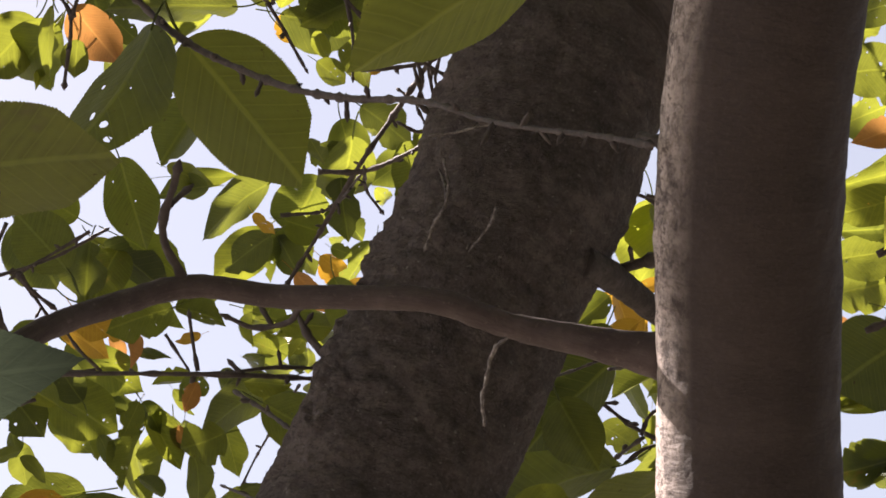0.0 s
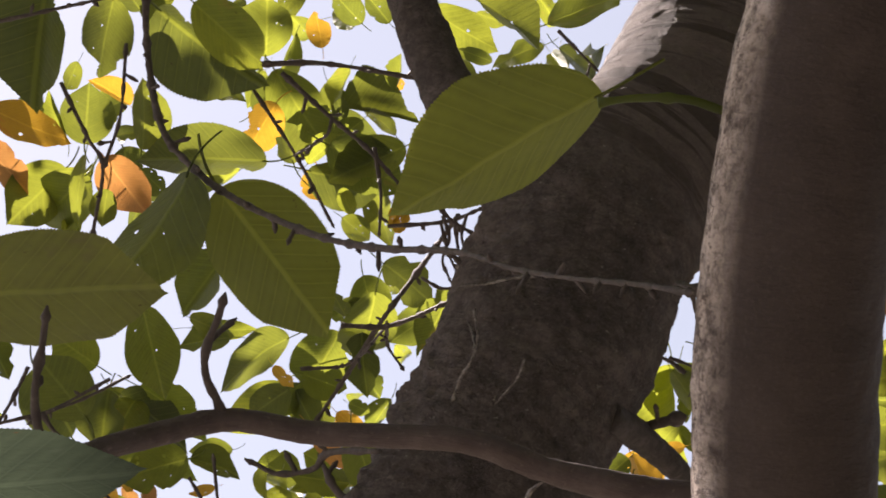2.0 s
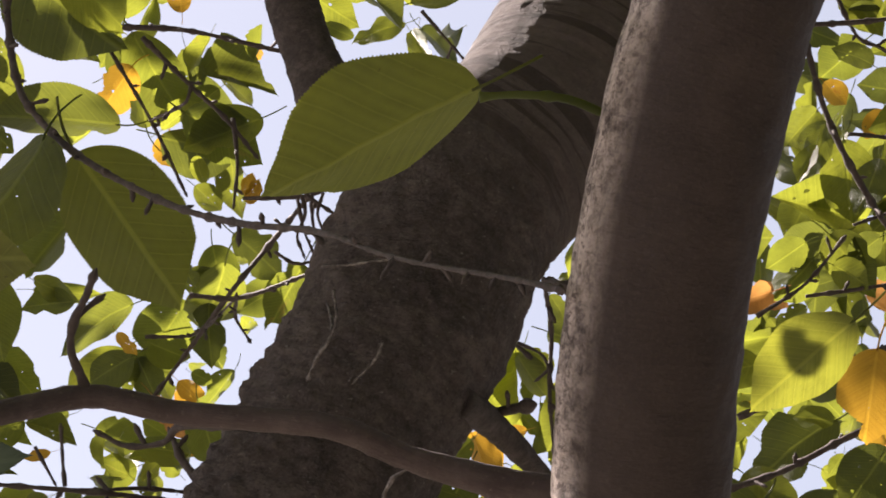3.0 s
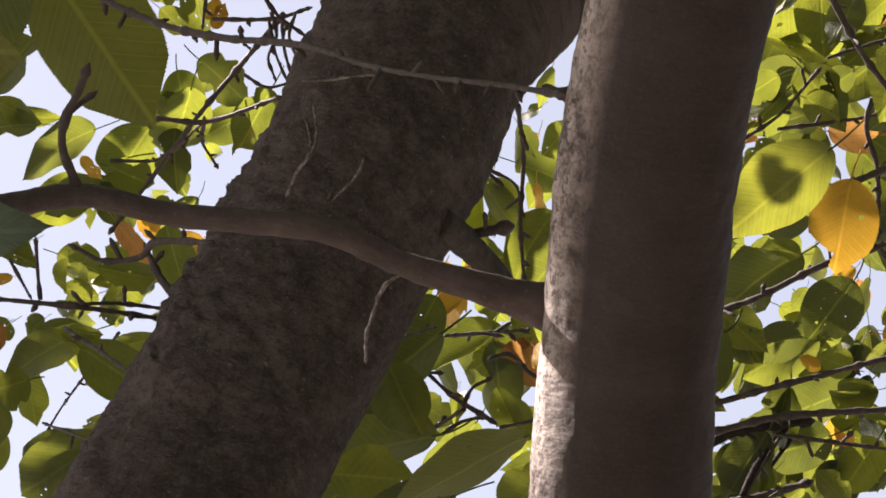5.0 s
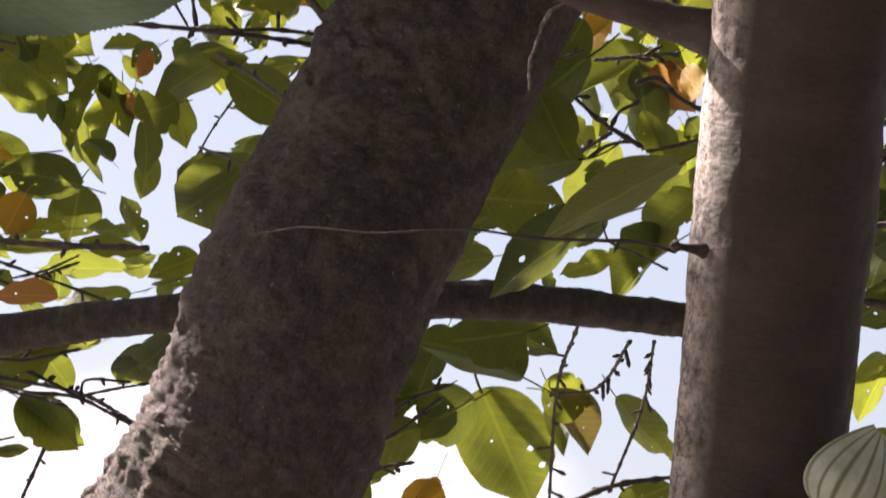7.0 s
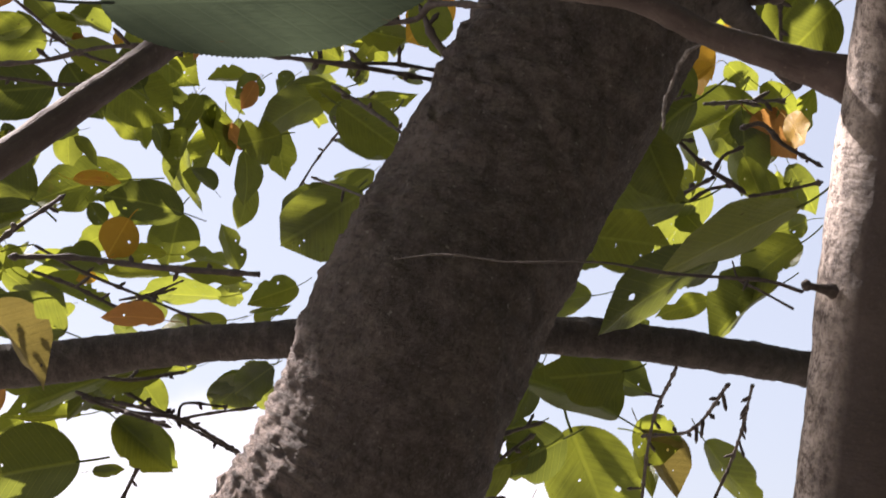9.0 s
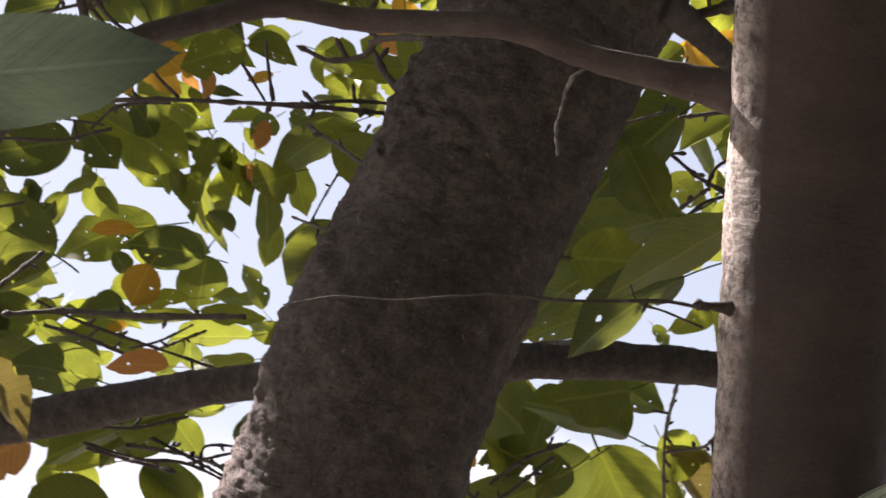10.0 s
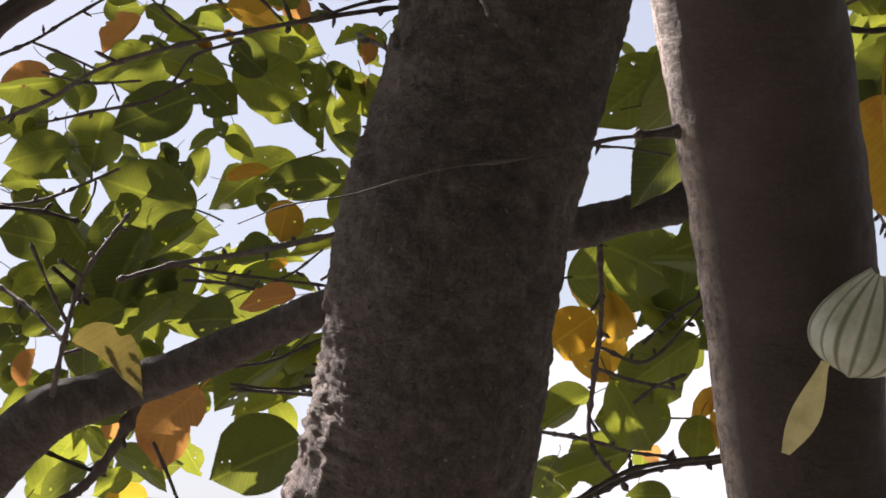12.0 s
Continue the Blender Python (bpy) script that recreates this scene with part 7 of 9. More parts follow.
leaf(c7, (-0.682, 1.851, 1.747), (-0.679, 1.916, 1.718), 119, 0.43, "b")
leaf(c7, (-0.769, 1.984, 1.740), (-0.753, 1.965, 1.688), 22, 0.49, "b")
leaf(c7, (-0.784, 1.977, 1.843), (-0.791, 2.033, 1.798), 174, 0.50, "b")
leaf(c7, (-0.639, 1.826, 1.828), (-0.601, 1.824, 1.791), 100, 0.61, "b")
leaf(c7, (-0.707, 1.882, 1.785), (-0.646, 1.861, 1.802), 91, 0.44, "b")
leaf(c7, (-0.703, 1.777, 1.778), (-0.721, 1.826, 1.741), 175, 0.42, "b")
leaf(c7, (-0.585, 1.755, 1.766), (-0.599, 1.718, 1.724), -62, 0.46, "g")
leaf(c7, (-0.616, 1.852, 1.858), (-0.631, 1.834, 1.797), -54, 0.62, "b")
leaf(c7, (-0.836, 2.003, 1.744), (-0.808, 2.029, 1.782), 82, 0.58, "g")
leaf(c7, (-0.670, 1.744, 1.840), (-0.693, 1.757, 1.790), -131, 0.60, "b")
leaf(c7, (-0.800, 1.841, 1.682), (-0.771, 1.831, 1.641), 62, 0.54, "g")
leaf(c7, (-0.604, 1.885, 1.987), (-0.543, 1.858, 1.941), 102, 0.56, "b")
leaf(c7, (-0.667, 1.821, 1.946), (-0.677, 1.820, 1.888), -122, 0.54, "g")
leaf(c7, (-0.761, 1.897, 2.012), (-0.765, 1.911, 1.976), 149, 0.57, "b")
leaf(c7, (-0.623, 1.645, 1.993), (-0.660, 1.620, 1.992), 26, 0.70, "g")
leaf(c7, (-0.522, 1.717, 2.015), (-0.553, 1.721, 1.992), 29, 0.68, "b")
leaf(c7, (-0.530, 1.674, 1.942), (-0.630, 1.689, 1.851), 25, 0.68, "b")
leaf(c7, (-0.527, 1.753, 1.891), (-0.621, 1.729, 1.838), 44, 0.70, "b")
leaf(c7, (-0.636, 1.668, 1.866), (-0.691, 1.652, 1.839), 46, 0.72, "b")
leaf(c7, (-0.694, 1.731, 1.913), (-0.740, 1.724, 1.900), -65, 0.71, "g")
leaf(c7, (-0.679, 1.613, 1.814), (-0.635, 1.624, 1.822), -44, 0.72, "g")
leaf(c7, (-0.653, 1.724, 1.840), (-0.673, 1.717, 1.769), -55, 0.70, "b")
leaf(c7, (-0.611, 1.681, 1.851), (-0.647, 1.672, 1.823), 63, 0.72, "g")
leaf(c7, (-0.607, 1.780, 1.845), (-0.659, 1.777, 1.797), 36, 0.70, "g")
leaf(c7, (-0.446, 1.746, 1.806), (-0.536, 1.709, 1.828), 45, 0.69, "b")
leaf(c7, (-0.536, 1.799, 1.879), (-0.469, 1.831, 1.835), -21, 0.68, "g")
leaf(c7, (-0.401, 1.699, 1.865), (-0.466, 1.675, 1.857), 17, 0.65, "g")
leaf(c7, (-0.435, 1.717, 1.943), (-0.415, 1.727, 1.919), -58, 0.69, "b")
leaf(c7, (-0.268, 1.720, 1.885), (-0.293, 1.703, 1.928), 14, 0.67, "b")
leaf(c7, (-0.275, 1.732, 1.832), (-0.344, 1.715, 1.817), -38, 0.66, "g")
leaf(c7, (-0.356, 1.730, 1.767), (-0.409, 1.711, 1.726), -82, 0.68, "b")
leaf(c7, (-0.519, 1.691, 1.958), (-0.498, 1.681, 1.993), -20, 0.68, "b")
leaf(c7, (-0.673, 1.739, 1.942), (-0.717, 1.708, 1.976), 56, 0.78, "b")
leaf(c7, (-0.701, 1.668, 1.984), (-0.665, 1.683, 1.948), -65, 0.77, "b")
leaf(c7, (-0.718, 1.694, 1.994), (-0.672, 1.714, 1.966), -61, 0.68, "b")
leaf(c7, (-0.536, 1.725, 1.748), (-0.538, 1.722, 1.701), -52, 0.78, "g")
leaf(c7, (-0.686, 1.767, 1.724), (-0.726, 1.744, 1.694), 54, 0.71, "g")
leaf(c7, (-0.630, 1.639, 1.707), (-0.612, 1.648, 1.678), -55, 0.69, "g")
leaf(c7, (-0.624, 1.736, 1.722), (-0.656, 1.731, 1.708), 55, 0.70, "o")
leaf(c7, (-0.665, 1.611, 1.795), (-0.677, 1.603, 1.751), 46, 0.69, "o")
leaf(c7, (-0.714, 1.685, 1.815), (-0.742, 1.674, 1.781), -76, 0.71, "g")
leaf(c7, (-0.654, 1.646, 1.878), (-0.697, 1.628, 1.862), 60, 0.69, "g")
leaf(c7, (-0.725, 1.717, 1.869), (-0.761, 1.709, 1.839), 61, 0.73, "g")
leaf(c7, (-0.648, 1.678, 1.953), (-0.613, 1.735, 1.837), -89, 0.69, "b")
leaf(c7, (-0.535, 1.757, 1.956), (-0.626, 1.740, 1.934), 12, 0.65, "b")
leaf(c7, (-0.626, 1.765, 1.913), (-0.564, 1.803, 1.915), 71, 0.68, "g")
leaf(c7, (-0.698, 1.762, 1.952), (-0.754, 1.735, 1.970), 59, 0.92, "b")
leaf(c7, (-0.582, 1.748, 1.846), (-0.492, 1.769, 1.818), -43, 0.68, "b")
leaf(c7, (-0.727, 1.704, 1.884), (-0.698, 1.720, 1.840), -69, 0.71, "b")
leaf(c7, (-0.769, 1.787, 1.664), (-0.704, 1.805, 1.727), -52, 0.72, "g")
leaf(c7, (-0.646, 1.744, 1.665), (-0.576, 1.766, 1.680), -49, 0.70, "g")
leaf(c7, (-0.508, 1.792, 1.871), (-0.411, 1.830, 1.852), -16, 0.67, "g")
leaf(c7, (-0.513, 1.814, 1.900), (-0.427, 1.849, 1.899), -16, 0.51, "g")
leaf(c7, (-0.750, 1.742, 1.919), (-0.724, 1.776, 1.881), -45, 0.70, "g")
leaf(c7, (-0.743, 1.678, 1.773), (-0.706, 1.699, 1.787), -67, 0.85, "g")
leaf(c7, (-0.672, 1.749, 1.786), (-0.641, 1.752, 1.806), -60, 0.90, "g")
leaf(c7, (-0.625, 1.782, 1.865), (-0.601, 1.802, 1.834), -52, 0.77, "b")
leaf(c7, (-0.547, 1.836, 1.918), (-0.528, 1.847, 1.882), -61, 0.71, "g")
leaf(c7, (-0.552, 1.740, 1.883), (-0.571, 1.745, 1.852), 40, 0.72, "b")
leaf(c7, (-0.752, 1.703, 1.819), (-0.725, 1.708, 1.847), -54, 1.04, "b")
leaf(c7, (-0.776, 1.739, 1.759), (-0.744, 1.750, 1.730), -77, 1.06, "g")
leaf(c7, (-0.685, 1.792, 1.851), (-0.645, 1.810, 1.869), -71, 0.80, "g")
leaf(c7, (-0.719, 1.672, 1.999), (-0.665, 1.706, 1.975), -17, 0.72, "g")
leaf(c7, (-0.655, 1.723, 2.030), (-0.641, 1.743, 2.008), -48, 0.72, "g")
leaf(c7, (-0.519, 1.809, 2.037), (-0.543, 1.818, 1.997), 16, 0.68, "b")
leaf(c7, (-0.537, 1.708, 2.022), (-0.525, 1.727, 1.991), -5, 0.69, "b")
leaf(c7, (-0.621, 1.747, 2.013), (-0.584, 1.759, 2.021), -62, 0.67, "b")
leaf(c7, (-0.590, 1.821, 1.723), (-0.609, 1.812, 1.757), 70, 1.02, "g")
leaf(c7, (-0.769, 1.748, 1.885), (-0.738, 1.756, 1.906), -58, 1.06, "g")
leaf(b13, (-0.363, 1.840, 2.068), (-0.396, 1.934, 2.006), -150, 0.35, "g")
leaf(b13, (-0.431, 1.775, 1.975), (-0.347, 1.836, 1.956), 136, 0.58, "g")
leaf(b13, (-0.700, 1.956, 1.946), (-0.705, 1.963, 1.888), -165, 0.49, "g")
leaf(b13, (-0.488, 1.959, 1.881), (-0.535, 2.015, 1.869), -151, 0.33, "g")
leaf(b13, (-0.388, 1.889, 1.891), (-0.406, 1.880, 1.839), -81, 0.44, "g")
leaf(b13, (-0.755, 2.029, 1.807), (-0.722, 2.035, 1.756), 76, 0.42, "g")
leaf(b13, (-0.666, 1.935, 1.771), (-0.650, 1.893, 1.713), -0, 0.36, "g")
leaf(b13, (-0.810, 2.047, 1.777), (-0.797, 2.138, 1.729), 160, 0.34, "g")
leaf(b13, (-0.556, 1.959, 1.937), (-0.562, 1.887, 1.891), -54, 0.30, "b")
leaf(b13, (-0.546, 2.035, 1.860), (-0.494, 1.983, 1.804), 51, 0.35, "g")
leaf(b13, (-0.531, 1.930, 1.881), (-0.486, 1.925, 1.838), 94, 0.43, "g")
leaf(b13, (-0.688, 2.049, 1.739), (-0.675, 2.090, 1.681), 135, 0.50, "g")
leaf(b13, (-0.572, 1.930, 1.965), (-0.610, 1.884, 1.932), -67, 0.48, "g")
leaf(b13, (-0.507, 1.885, 2.084), (-0.512, 1.919, 2.032), -169, 0.58, "b")
leaf(b13, (-0.094, 1.920, 1.788), (-0.111, 1.931, 1.756), -127, 0.55, "g")
leaf(b13, (-0.104, 1.801, 1.810), (-0.099, 1.777, 1.765), -12, 0.42, "g")
leaf(b13, (-0.015, 2.051, 1.818), (0.003, 2.051, 1.770), 76, 0.64, "b")
leaf(b13, (0.029, 2.200, 1.779), (0.021, 2.115, 1.726), -14, 0.19, "g")
leaf(b13, (0.001, 2.101, 1.825), (0.016, 2.136, 1.776), 159, 0.45, "b")
leaf(b13, (-0.377, 1.883, 1.894), (-0.388, 1.950, 1.854), -174, 0.41, "g")
leaf(b13, (-0.328, 2.026, 1.925), (-0.284, 2.062, 1.933), 94, 0.51, "g")
leaf(b13, (-0.455, 2.079, 1.885), (-0.432, 2.165, 1.870), 150, 0.27, "b")
leaf(b13, (-0.255, 1.911, 1.807), (-0.234, 1.972, 1.771), 135, 0.38, "b")
leaf(b13, (-0.260, 1.864, 1.813), (-0.238, 1.843, 1.778), 42, 0.41, "b")
leaf(b13, (-0.233, 1.880, 2.139), (-0.220, 1.953, 2.139), 127, 0.24, "g")
leaf(b13, (-0.410, 1.809, 2.001), (-0.519, 1.779, 1.980), -65, 0.68, "g")
leaf(b13, (-0.354, 1.825, 1.971), (-0.362, 1.842, 1.908), 25, 0.92, "b")
leaf(b13, (-0.289, 1.802, 1.911), (-0.337, 1.798, 1.920), 26, 0.67, "g")
leaf(b13, (-0.346, 1.759, 1.883), (-0.413, 1.735, 1.862), -37, 0.55, "g")
leaf(b13, (-0.298, 1.854, 1.884), (-0.399, 1.843, 1.875), 16, 0.62, "g")
leaf(b13, (-0.429, 1.781, 1.878), (-0.451, 1.780, 1.871), 65, 0.65, "y")
leaf(b13, (-0.423, 1.849, 1.786), (-0.476, 1.839, 1.770), -41, 0.69, "g")
leaf(b13, (-0.359, 1.806, 2.074), (-0.359, 1.816, 1.969), -73, 0.55, "g")
leaf(b13, (-0.279, 1.733, 2.024), (-0.260, 1.744, 1.967), -23, 0.67, "b")
leaf(b13, (-0.275, 1.831, 2.014), (-0.291, 1.840, 1.964), 17, 0.67, "b")
leaf(b13, (-0.255, 1.773, 2.071), (-0.231, 1.784, 2.010), -26, 0.67, "g")
leaf(b13, (-0.457, 1.797, 1.777), (-0.495, 1.777, 1.769), 33, 0.67, "g")
leaf(b13, (0.316, 2.179, 2.169), (0.250, 2.233, 2.082), 9, 0.71, "b")
leaf(b13, (0.269, 2.193, 2.164), (0.304, 2.213, 2.107), -87, 0.70, "b")
leaf(b13, (-0.435, 1.867, 1.759), (-0.482, 1.851, 1.798), 67, 0.77, "b")
leaf(b13, (-0.430, 1.868, 1.955), (-0.469, 1.853, 1.928), -89, 0.68, "g")
leaf(b13, (-0.483, 1.830, 1.729), (-0.457, 1.838, 1.691), 70, 0.68, "g")
leaf(c7, (-0.272, 1.273, 1.734), (-0.321, 1.268, 1.737), -50, 0.67, "o")
leaf(d3, (-0.057, 1.524, 1.655), (-0.029, 1.580, 1.586), 124, 0.64, "g")
leaf(d3, (0.045, 1.547, 1.636), (0.026, 1.495, 1.569), -49, 0.31, "y")
leaf(d3, (0.020, 1.499, 1.606), (0.007, 1.499, 1.566), 71, 0.86, "b")
leaf(d3, (0.047, 1.517, 1.626), (0.005, 1.513, 1.611), -46, 0.67, "y")
leaf(d4, (-0.055, 1.538, 1.587), (-0.131, 1.577, 1.578), -110, 0.47, "g")
leaf(d4, (-0.117, 1.524, 1.592), (-0.157, 1.579, 1.560), -128, 0.38, "g")
leaf(d4, (-0.014, 1.597, 1.616), (-0.085, 1.586, 1.628), 76, 0.94, "g")
leaf(d4, (-0.061, 1.651, 1.601), (-0.136, 1.628, 1.580), 59, 0.67, "b")
leaf(d4, (-0.129, 1.683, 1.578), (-0.174, 1.685, 1.570), 75, 0.75, "g")
leaf(d4, (-0.016, 1.472, 1.538), (-0.054, 1.469, 1.547), 71, 0.68, "b")
leaf(q1, (0.312, 1.262, 1.913), (0.364, 1.233, 1.919), 90, 0.39, "g")
leaf(q1, (0.393, 1.221, 1.873), (0.372, 1.272, 1.830), -111, 0.62, "b")
leaf(q1, (0.409, 1.208, 1.908), (0.411, 1.271, 1.875), -141, 0.51, "g")
leaf(q1, (0.312, 1.262, 1.913), (0.364, 1.233, 1.919), 90, 0.39, "g")
leaf(q1, (0.393, 1.221, 1.873), (0.372, 1.272, 1.830), -111, 0.62, "g")
leaf(q1, (0.409, 1.208, 1.908), (0.411, 1.271, 1.875), -141, 0.51, "b")
leaf(q3, (0.389, 1.294, 2.001), (0.412, 1.288, 1.955), 125, 0.79, "b")
leaf(q3, (0.523, 1.299, 1.942), (0.494, 1.351, 1.946), -119, 0.55, "b")
leaf(q3, (0.378, 1.284, 1.880), (0.399, 1.255, 1.826), 66, 0.64, "g")
leaf(q3, (0.495, 1.332, 1.885), (0.463, 1.315, 1.848), -58, 0.43, "b")
leaf(q3, (0.365, 1.276, 1.876), (0.327, 1.325, 1.875), -94, 0.62, "g")
leaf(q3, (0.424, 1.299, 1.818), (0.420, 1.323, 1.796), -122, 0.79, "y")
leaf(q3, (0.378, 1.304, 1.817), (0.378, 1.321, 1.792), -151, 0.31, "b")
leaf(q3, (0.400, 1.312, 1.791), (0.371, 1.275, 1.764), -54, 0.31, "b")
leaf(q3, (0.411, 1.306, 1.832), (0.365, 1.293, 1.838), -126, 0.68, "g")
leaf(q3, (0.519, 1.854, 2.125), (0.564, 1.844, 2.095), 102, 0.44, "b")
leaf(q3, (0.646, 1.617, 2.105), (0.612, 1.601, 2.051), -63, 0.34, "b")
leaf(q3, (0.719, 1.923, 2.215), (0.708, 1.928, 2.137), -115, 0.67, "b")
leaf(q3, (0.732, 1.761, 2.041), (0.714, 1.802, 2.015), -153, 0.55, "b")
leaf(q3, (0.714, 1.795, 2.078), (0.737, 1.768, 2.034), 95, 0.44, "b")
leaf(q3, (0.712, 1.613, 2.000), (0.670, 1.665, 1.986), -132, 0.57, "g")
leaf(q3, (0.527, 1.648, 2.114), (0.554, 1.726, 2.063), 155, 0.39, "b")
leaf(q3, (0.773, 1.982, 2.093), (0.677, 1.947, 2.068), -125, 0.35, "b")
leaf(q3, (0.750, 1.933, 2.131), (0.777, 2.037, 2.082), -153, 0.41, "y")
leaf(q3, (0.644, 1.650, 1.973), (0.642, 1.737, 1.945), -168, 0.29, "b")
leaf(q3, (0.543, 1.599, 2.097), (0.604, 1.608, 2.105), 103, 0.51, "b")
leaf(q3, (0.625, 1.704, 2.101), (0.663, 1.709, 2.069), 150, 0.53, "b")
leaf(q3, (0.871, 1.968, 2.084), (0.887, 2.015, 2.020), -160, 0.59, "b")
leaf(q3, (0.708, 1.684, 1.980), (0.731, 1.657, 1.927), 101, 0.68, "b")
leaf(q3, (0.538, 1.713, 1.996), (0.609, 1.713, 2.008), 109, 0.50, "b")
leaf(q3, (0.657, 1.639, 1.983), (0.727, 1.685, 1.998), 119, 0.30, "b")
leaf(q3, (0.601, 1.829, 2.054), (0.637, 1.769, 1.998), 87, 0.51, "b")
leaf(q3, (0.798, 1.868, 2.052), (0.877, 1.877, 2.027), 116, 0.42, "g")
leaf(q3, (0.750, 1.800, 2.045), (0.742, 1.880, 2.010), -145, 0.38, "b")
leaf(q3, (0.759, 1.864, 2.160), (0.750, 1.899, 2.103), -122, 0.43, "b")
leaf(q3, (0.596, 1.652, 1.981), (0.555, 1.647, 1.942), -63, 0.45, "b")
leaf(q3, (0.694, 1.841, 2.094), (0.768, 1.833, 2.093), 122, 0.55, "b")
leaf(q3, (0.663, 1.812, 2.013), (0.699, 1.740, 1.989), 90, 0.32, "b")
leaf(q3, (0.389, 1.294, 2.001), (0.412, 1.288, 1.955), 125, 0.79, "b")
leaf(q3, (0.523, 1.299, 1.942), (0.494, 1.351, 1.946), -119, 0.55, "g")
leaf(q3, (0.378, 1.284, 1.880), (0.399, 1.255, 1.826), 66, 0.64, "b")
leaf(q3, (0.495, 1.332, 1.885), (0.463, 1.315, 1.848), -58, 0.43, "b")
leaf(q3, (0.365, 1.276, 1.876), (0.327, 1.325, 1.875), -94, 0.62, "g")
leaf(q3, (0.424, 1.299, 1.818), (0.420, 1.323, 1.796), -122, 0.79, "y")
leaf(q3, (0.378, 1.304, 1.817), (0.378, 1.321, 1.792), -151, 0.31, "b")
leaf(q3, (0.400, 1.312, 1.791), (0.371, 1.275, 1.764), -54, 0.31, "g")
leaf(q3, (0.411, 1.306, 1.832), (0.365, 1.293, 1.838), -126, 0.68, "b")
leaf(q3, (0.519, 1.854, 2.125), (0.564, 1.844, 2.095), 102, 0.44, "b")
leaf(q3, (0.646, 1.617, 2.105), (0.612, 1.601, 2.051), -63, 0.34, "b")
leaf(q3, (0.719, 1.923, 2.215), (0.708, 1.928, 2.137), -115, 0.67, "b")
leaf(q3, (0.732, 1.761, 2.041), (0.714, 1.802, 2.015), -153, 0.55, "b")
leaf(q3, (0.714, 1.795, 2.078), (0.737, 1.768, 2.034), 95, 0.44, "b")
leaf(q3, (0.712, 1.613, 2.000), (0.670, 1.665, 1.986), -132, 0.57, "b")
leaf(q3, (0.527, 1.648, 2.114), (0.554, 1.726, 2.063), 155, 0.39, "b")
leaf(q3, (0.773, 1.982, 2.093), (0.677, 1.947, 2.068), -125, 0.35, "g")
leaf(q3, (0.750, 1.933, 2.131), (0.777, 2.037, 2.082), -153, 0.41, "y")
leaf(q3, (0.644, 1.650, 1.973), (0.642, 1.737, 1.945), -168, 0.29, "b")
leaf(q3, (0.543, 1.599, 2.097), (0.604, 1.608, 2.105), 103, 0.51, "g")
leaf(q3, (0.625, 1.704, 2.101), (0.663, 1.709, 2.069), 150, 0.53, "b")
leaf(q3, (0.871, 1.968, 2.084), (0.887, 2.015, 2.020), -160, 0.59, "b")
leaf(q3, (0.708, 1.684, 1.980), (0.731, 1.657, 1.927), 101, 0.68, "b")
leaf(q3, (0.538, 1.713, 1.996), (0.609, 1.713, 2.008), 109, 0.50, "b")
leaf(q3, (0.657, 1.639, 1.983), (0.727, 1.685, 1.998), 119, 0.30, "b")
leaf(q3, (0.601, 1.829, 2.054), (0.637, 1.769, 1.998), 87, 0.51, "b")
leaf(q3, (0.798, 1.868, 2.052), (0.877, 1.877, 2.027), 116, 0.42, "b")
leaf(q3, (0.750, 1.800, 2.045), (0.742, 1.880, 2.010), -145, 0.38, "b")
leaf(q3, (0.759, 1.864, 2.160), (0.750, 1.899, 2.103), -122, 0.43, "g")
leaf(q3, (0.596, 1.652, 1.981), (0.555, 1.647, 1.942), -63, 0.45, "b")
leaf(q3, (0.694, 1.841, 2.094), (0.768, 1.833, 2.093), 122, 0.55, "b")
leaf(q3, (0.663, 1.812, 2.013), (0.699, 1.740, 1.989), 90, 0.32, "g")
leaf(q3, (0.459, 1.278, 1.983), (0.402, 1.300, 1.971), 32, 0.70, "b")
leaf(q3, (0.480, 1.316, 1.991), (0.412, 1.341, 1.965), 63, 0.68, "b")
leaf(q3, (0.438, 1.406, 1.998), (0.426, 1.424, 1.972), -87, 0.68, "g")
leaf(q3, (0.467, 1.287, 1.952), (0.450, 1.291, 1.965), 35, 0.71, "y")
leaf(q3, (0.522, 1.350, 1.958), (0.453, 1.381, 1.939), 39, 0.71, "b")
leaf(q3, (0.478, 1.243, 1.939), (0.453, 1.254, 1.952), 63, 0.92, "g")
leaf(q3, (0.491, 1.333, 1.909), (0.432, 1.365, 1.891), 55, 0.76, "b")
leaf(q3, (0.521, 1.411, 1.917), (0.498, 1.422, 1.868), 35, 0.69, "g")
leaf(q3, (0.435, 1.325, 1.873), (0.412, 1.340, 1.853), 39, 0.70, "g")
leaf(q3, (0.485, 1.391, 1.878), (0.459, 1.401, 1.859), 54, 0.70, "g")
leaf(q3, (0.409, 1.338, 1.882), (0.392, 1.347, 1.836), 28, 0.69, "b")
leaf(q3, (0.431, 1.414, 1.846), (0.417, 1.434, 1.808), 85, 0.69, "g")
leaf(g1, (-0.351, 1.572, 1.694), (-0.291, 1.580, 1.651), 100, 0.60, "g")
leaf(g1, (-0.284, 1.435, 1.727), (-0.356, 1.496, 1.723), -132, 0.19, "g")
leaf(g1, (-0.369, 1.587, 1.644), (-0.337, 1.568, 1.646), 106, 0.32, "g")
leaf(g1, (-0.351, 1.572, 1.694), (-0.291, 1.580, 1.651), 100, 0.60, "g")
leaf(g1, (-0.284, 1.435, 1.727), (-0.356, 1.496, 1.723), -132, 0.19, "g")
leaf(g1, (-0.369, 1.587, 1.644), (-0.337, 1.568, 1.646), 106, 0.32, "g")
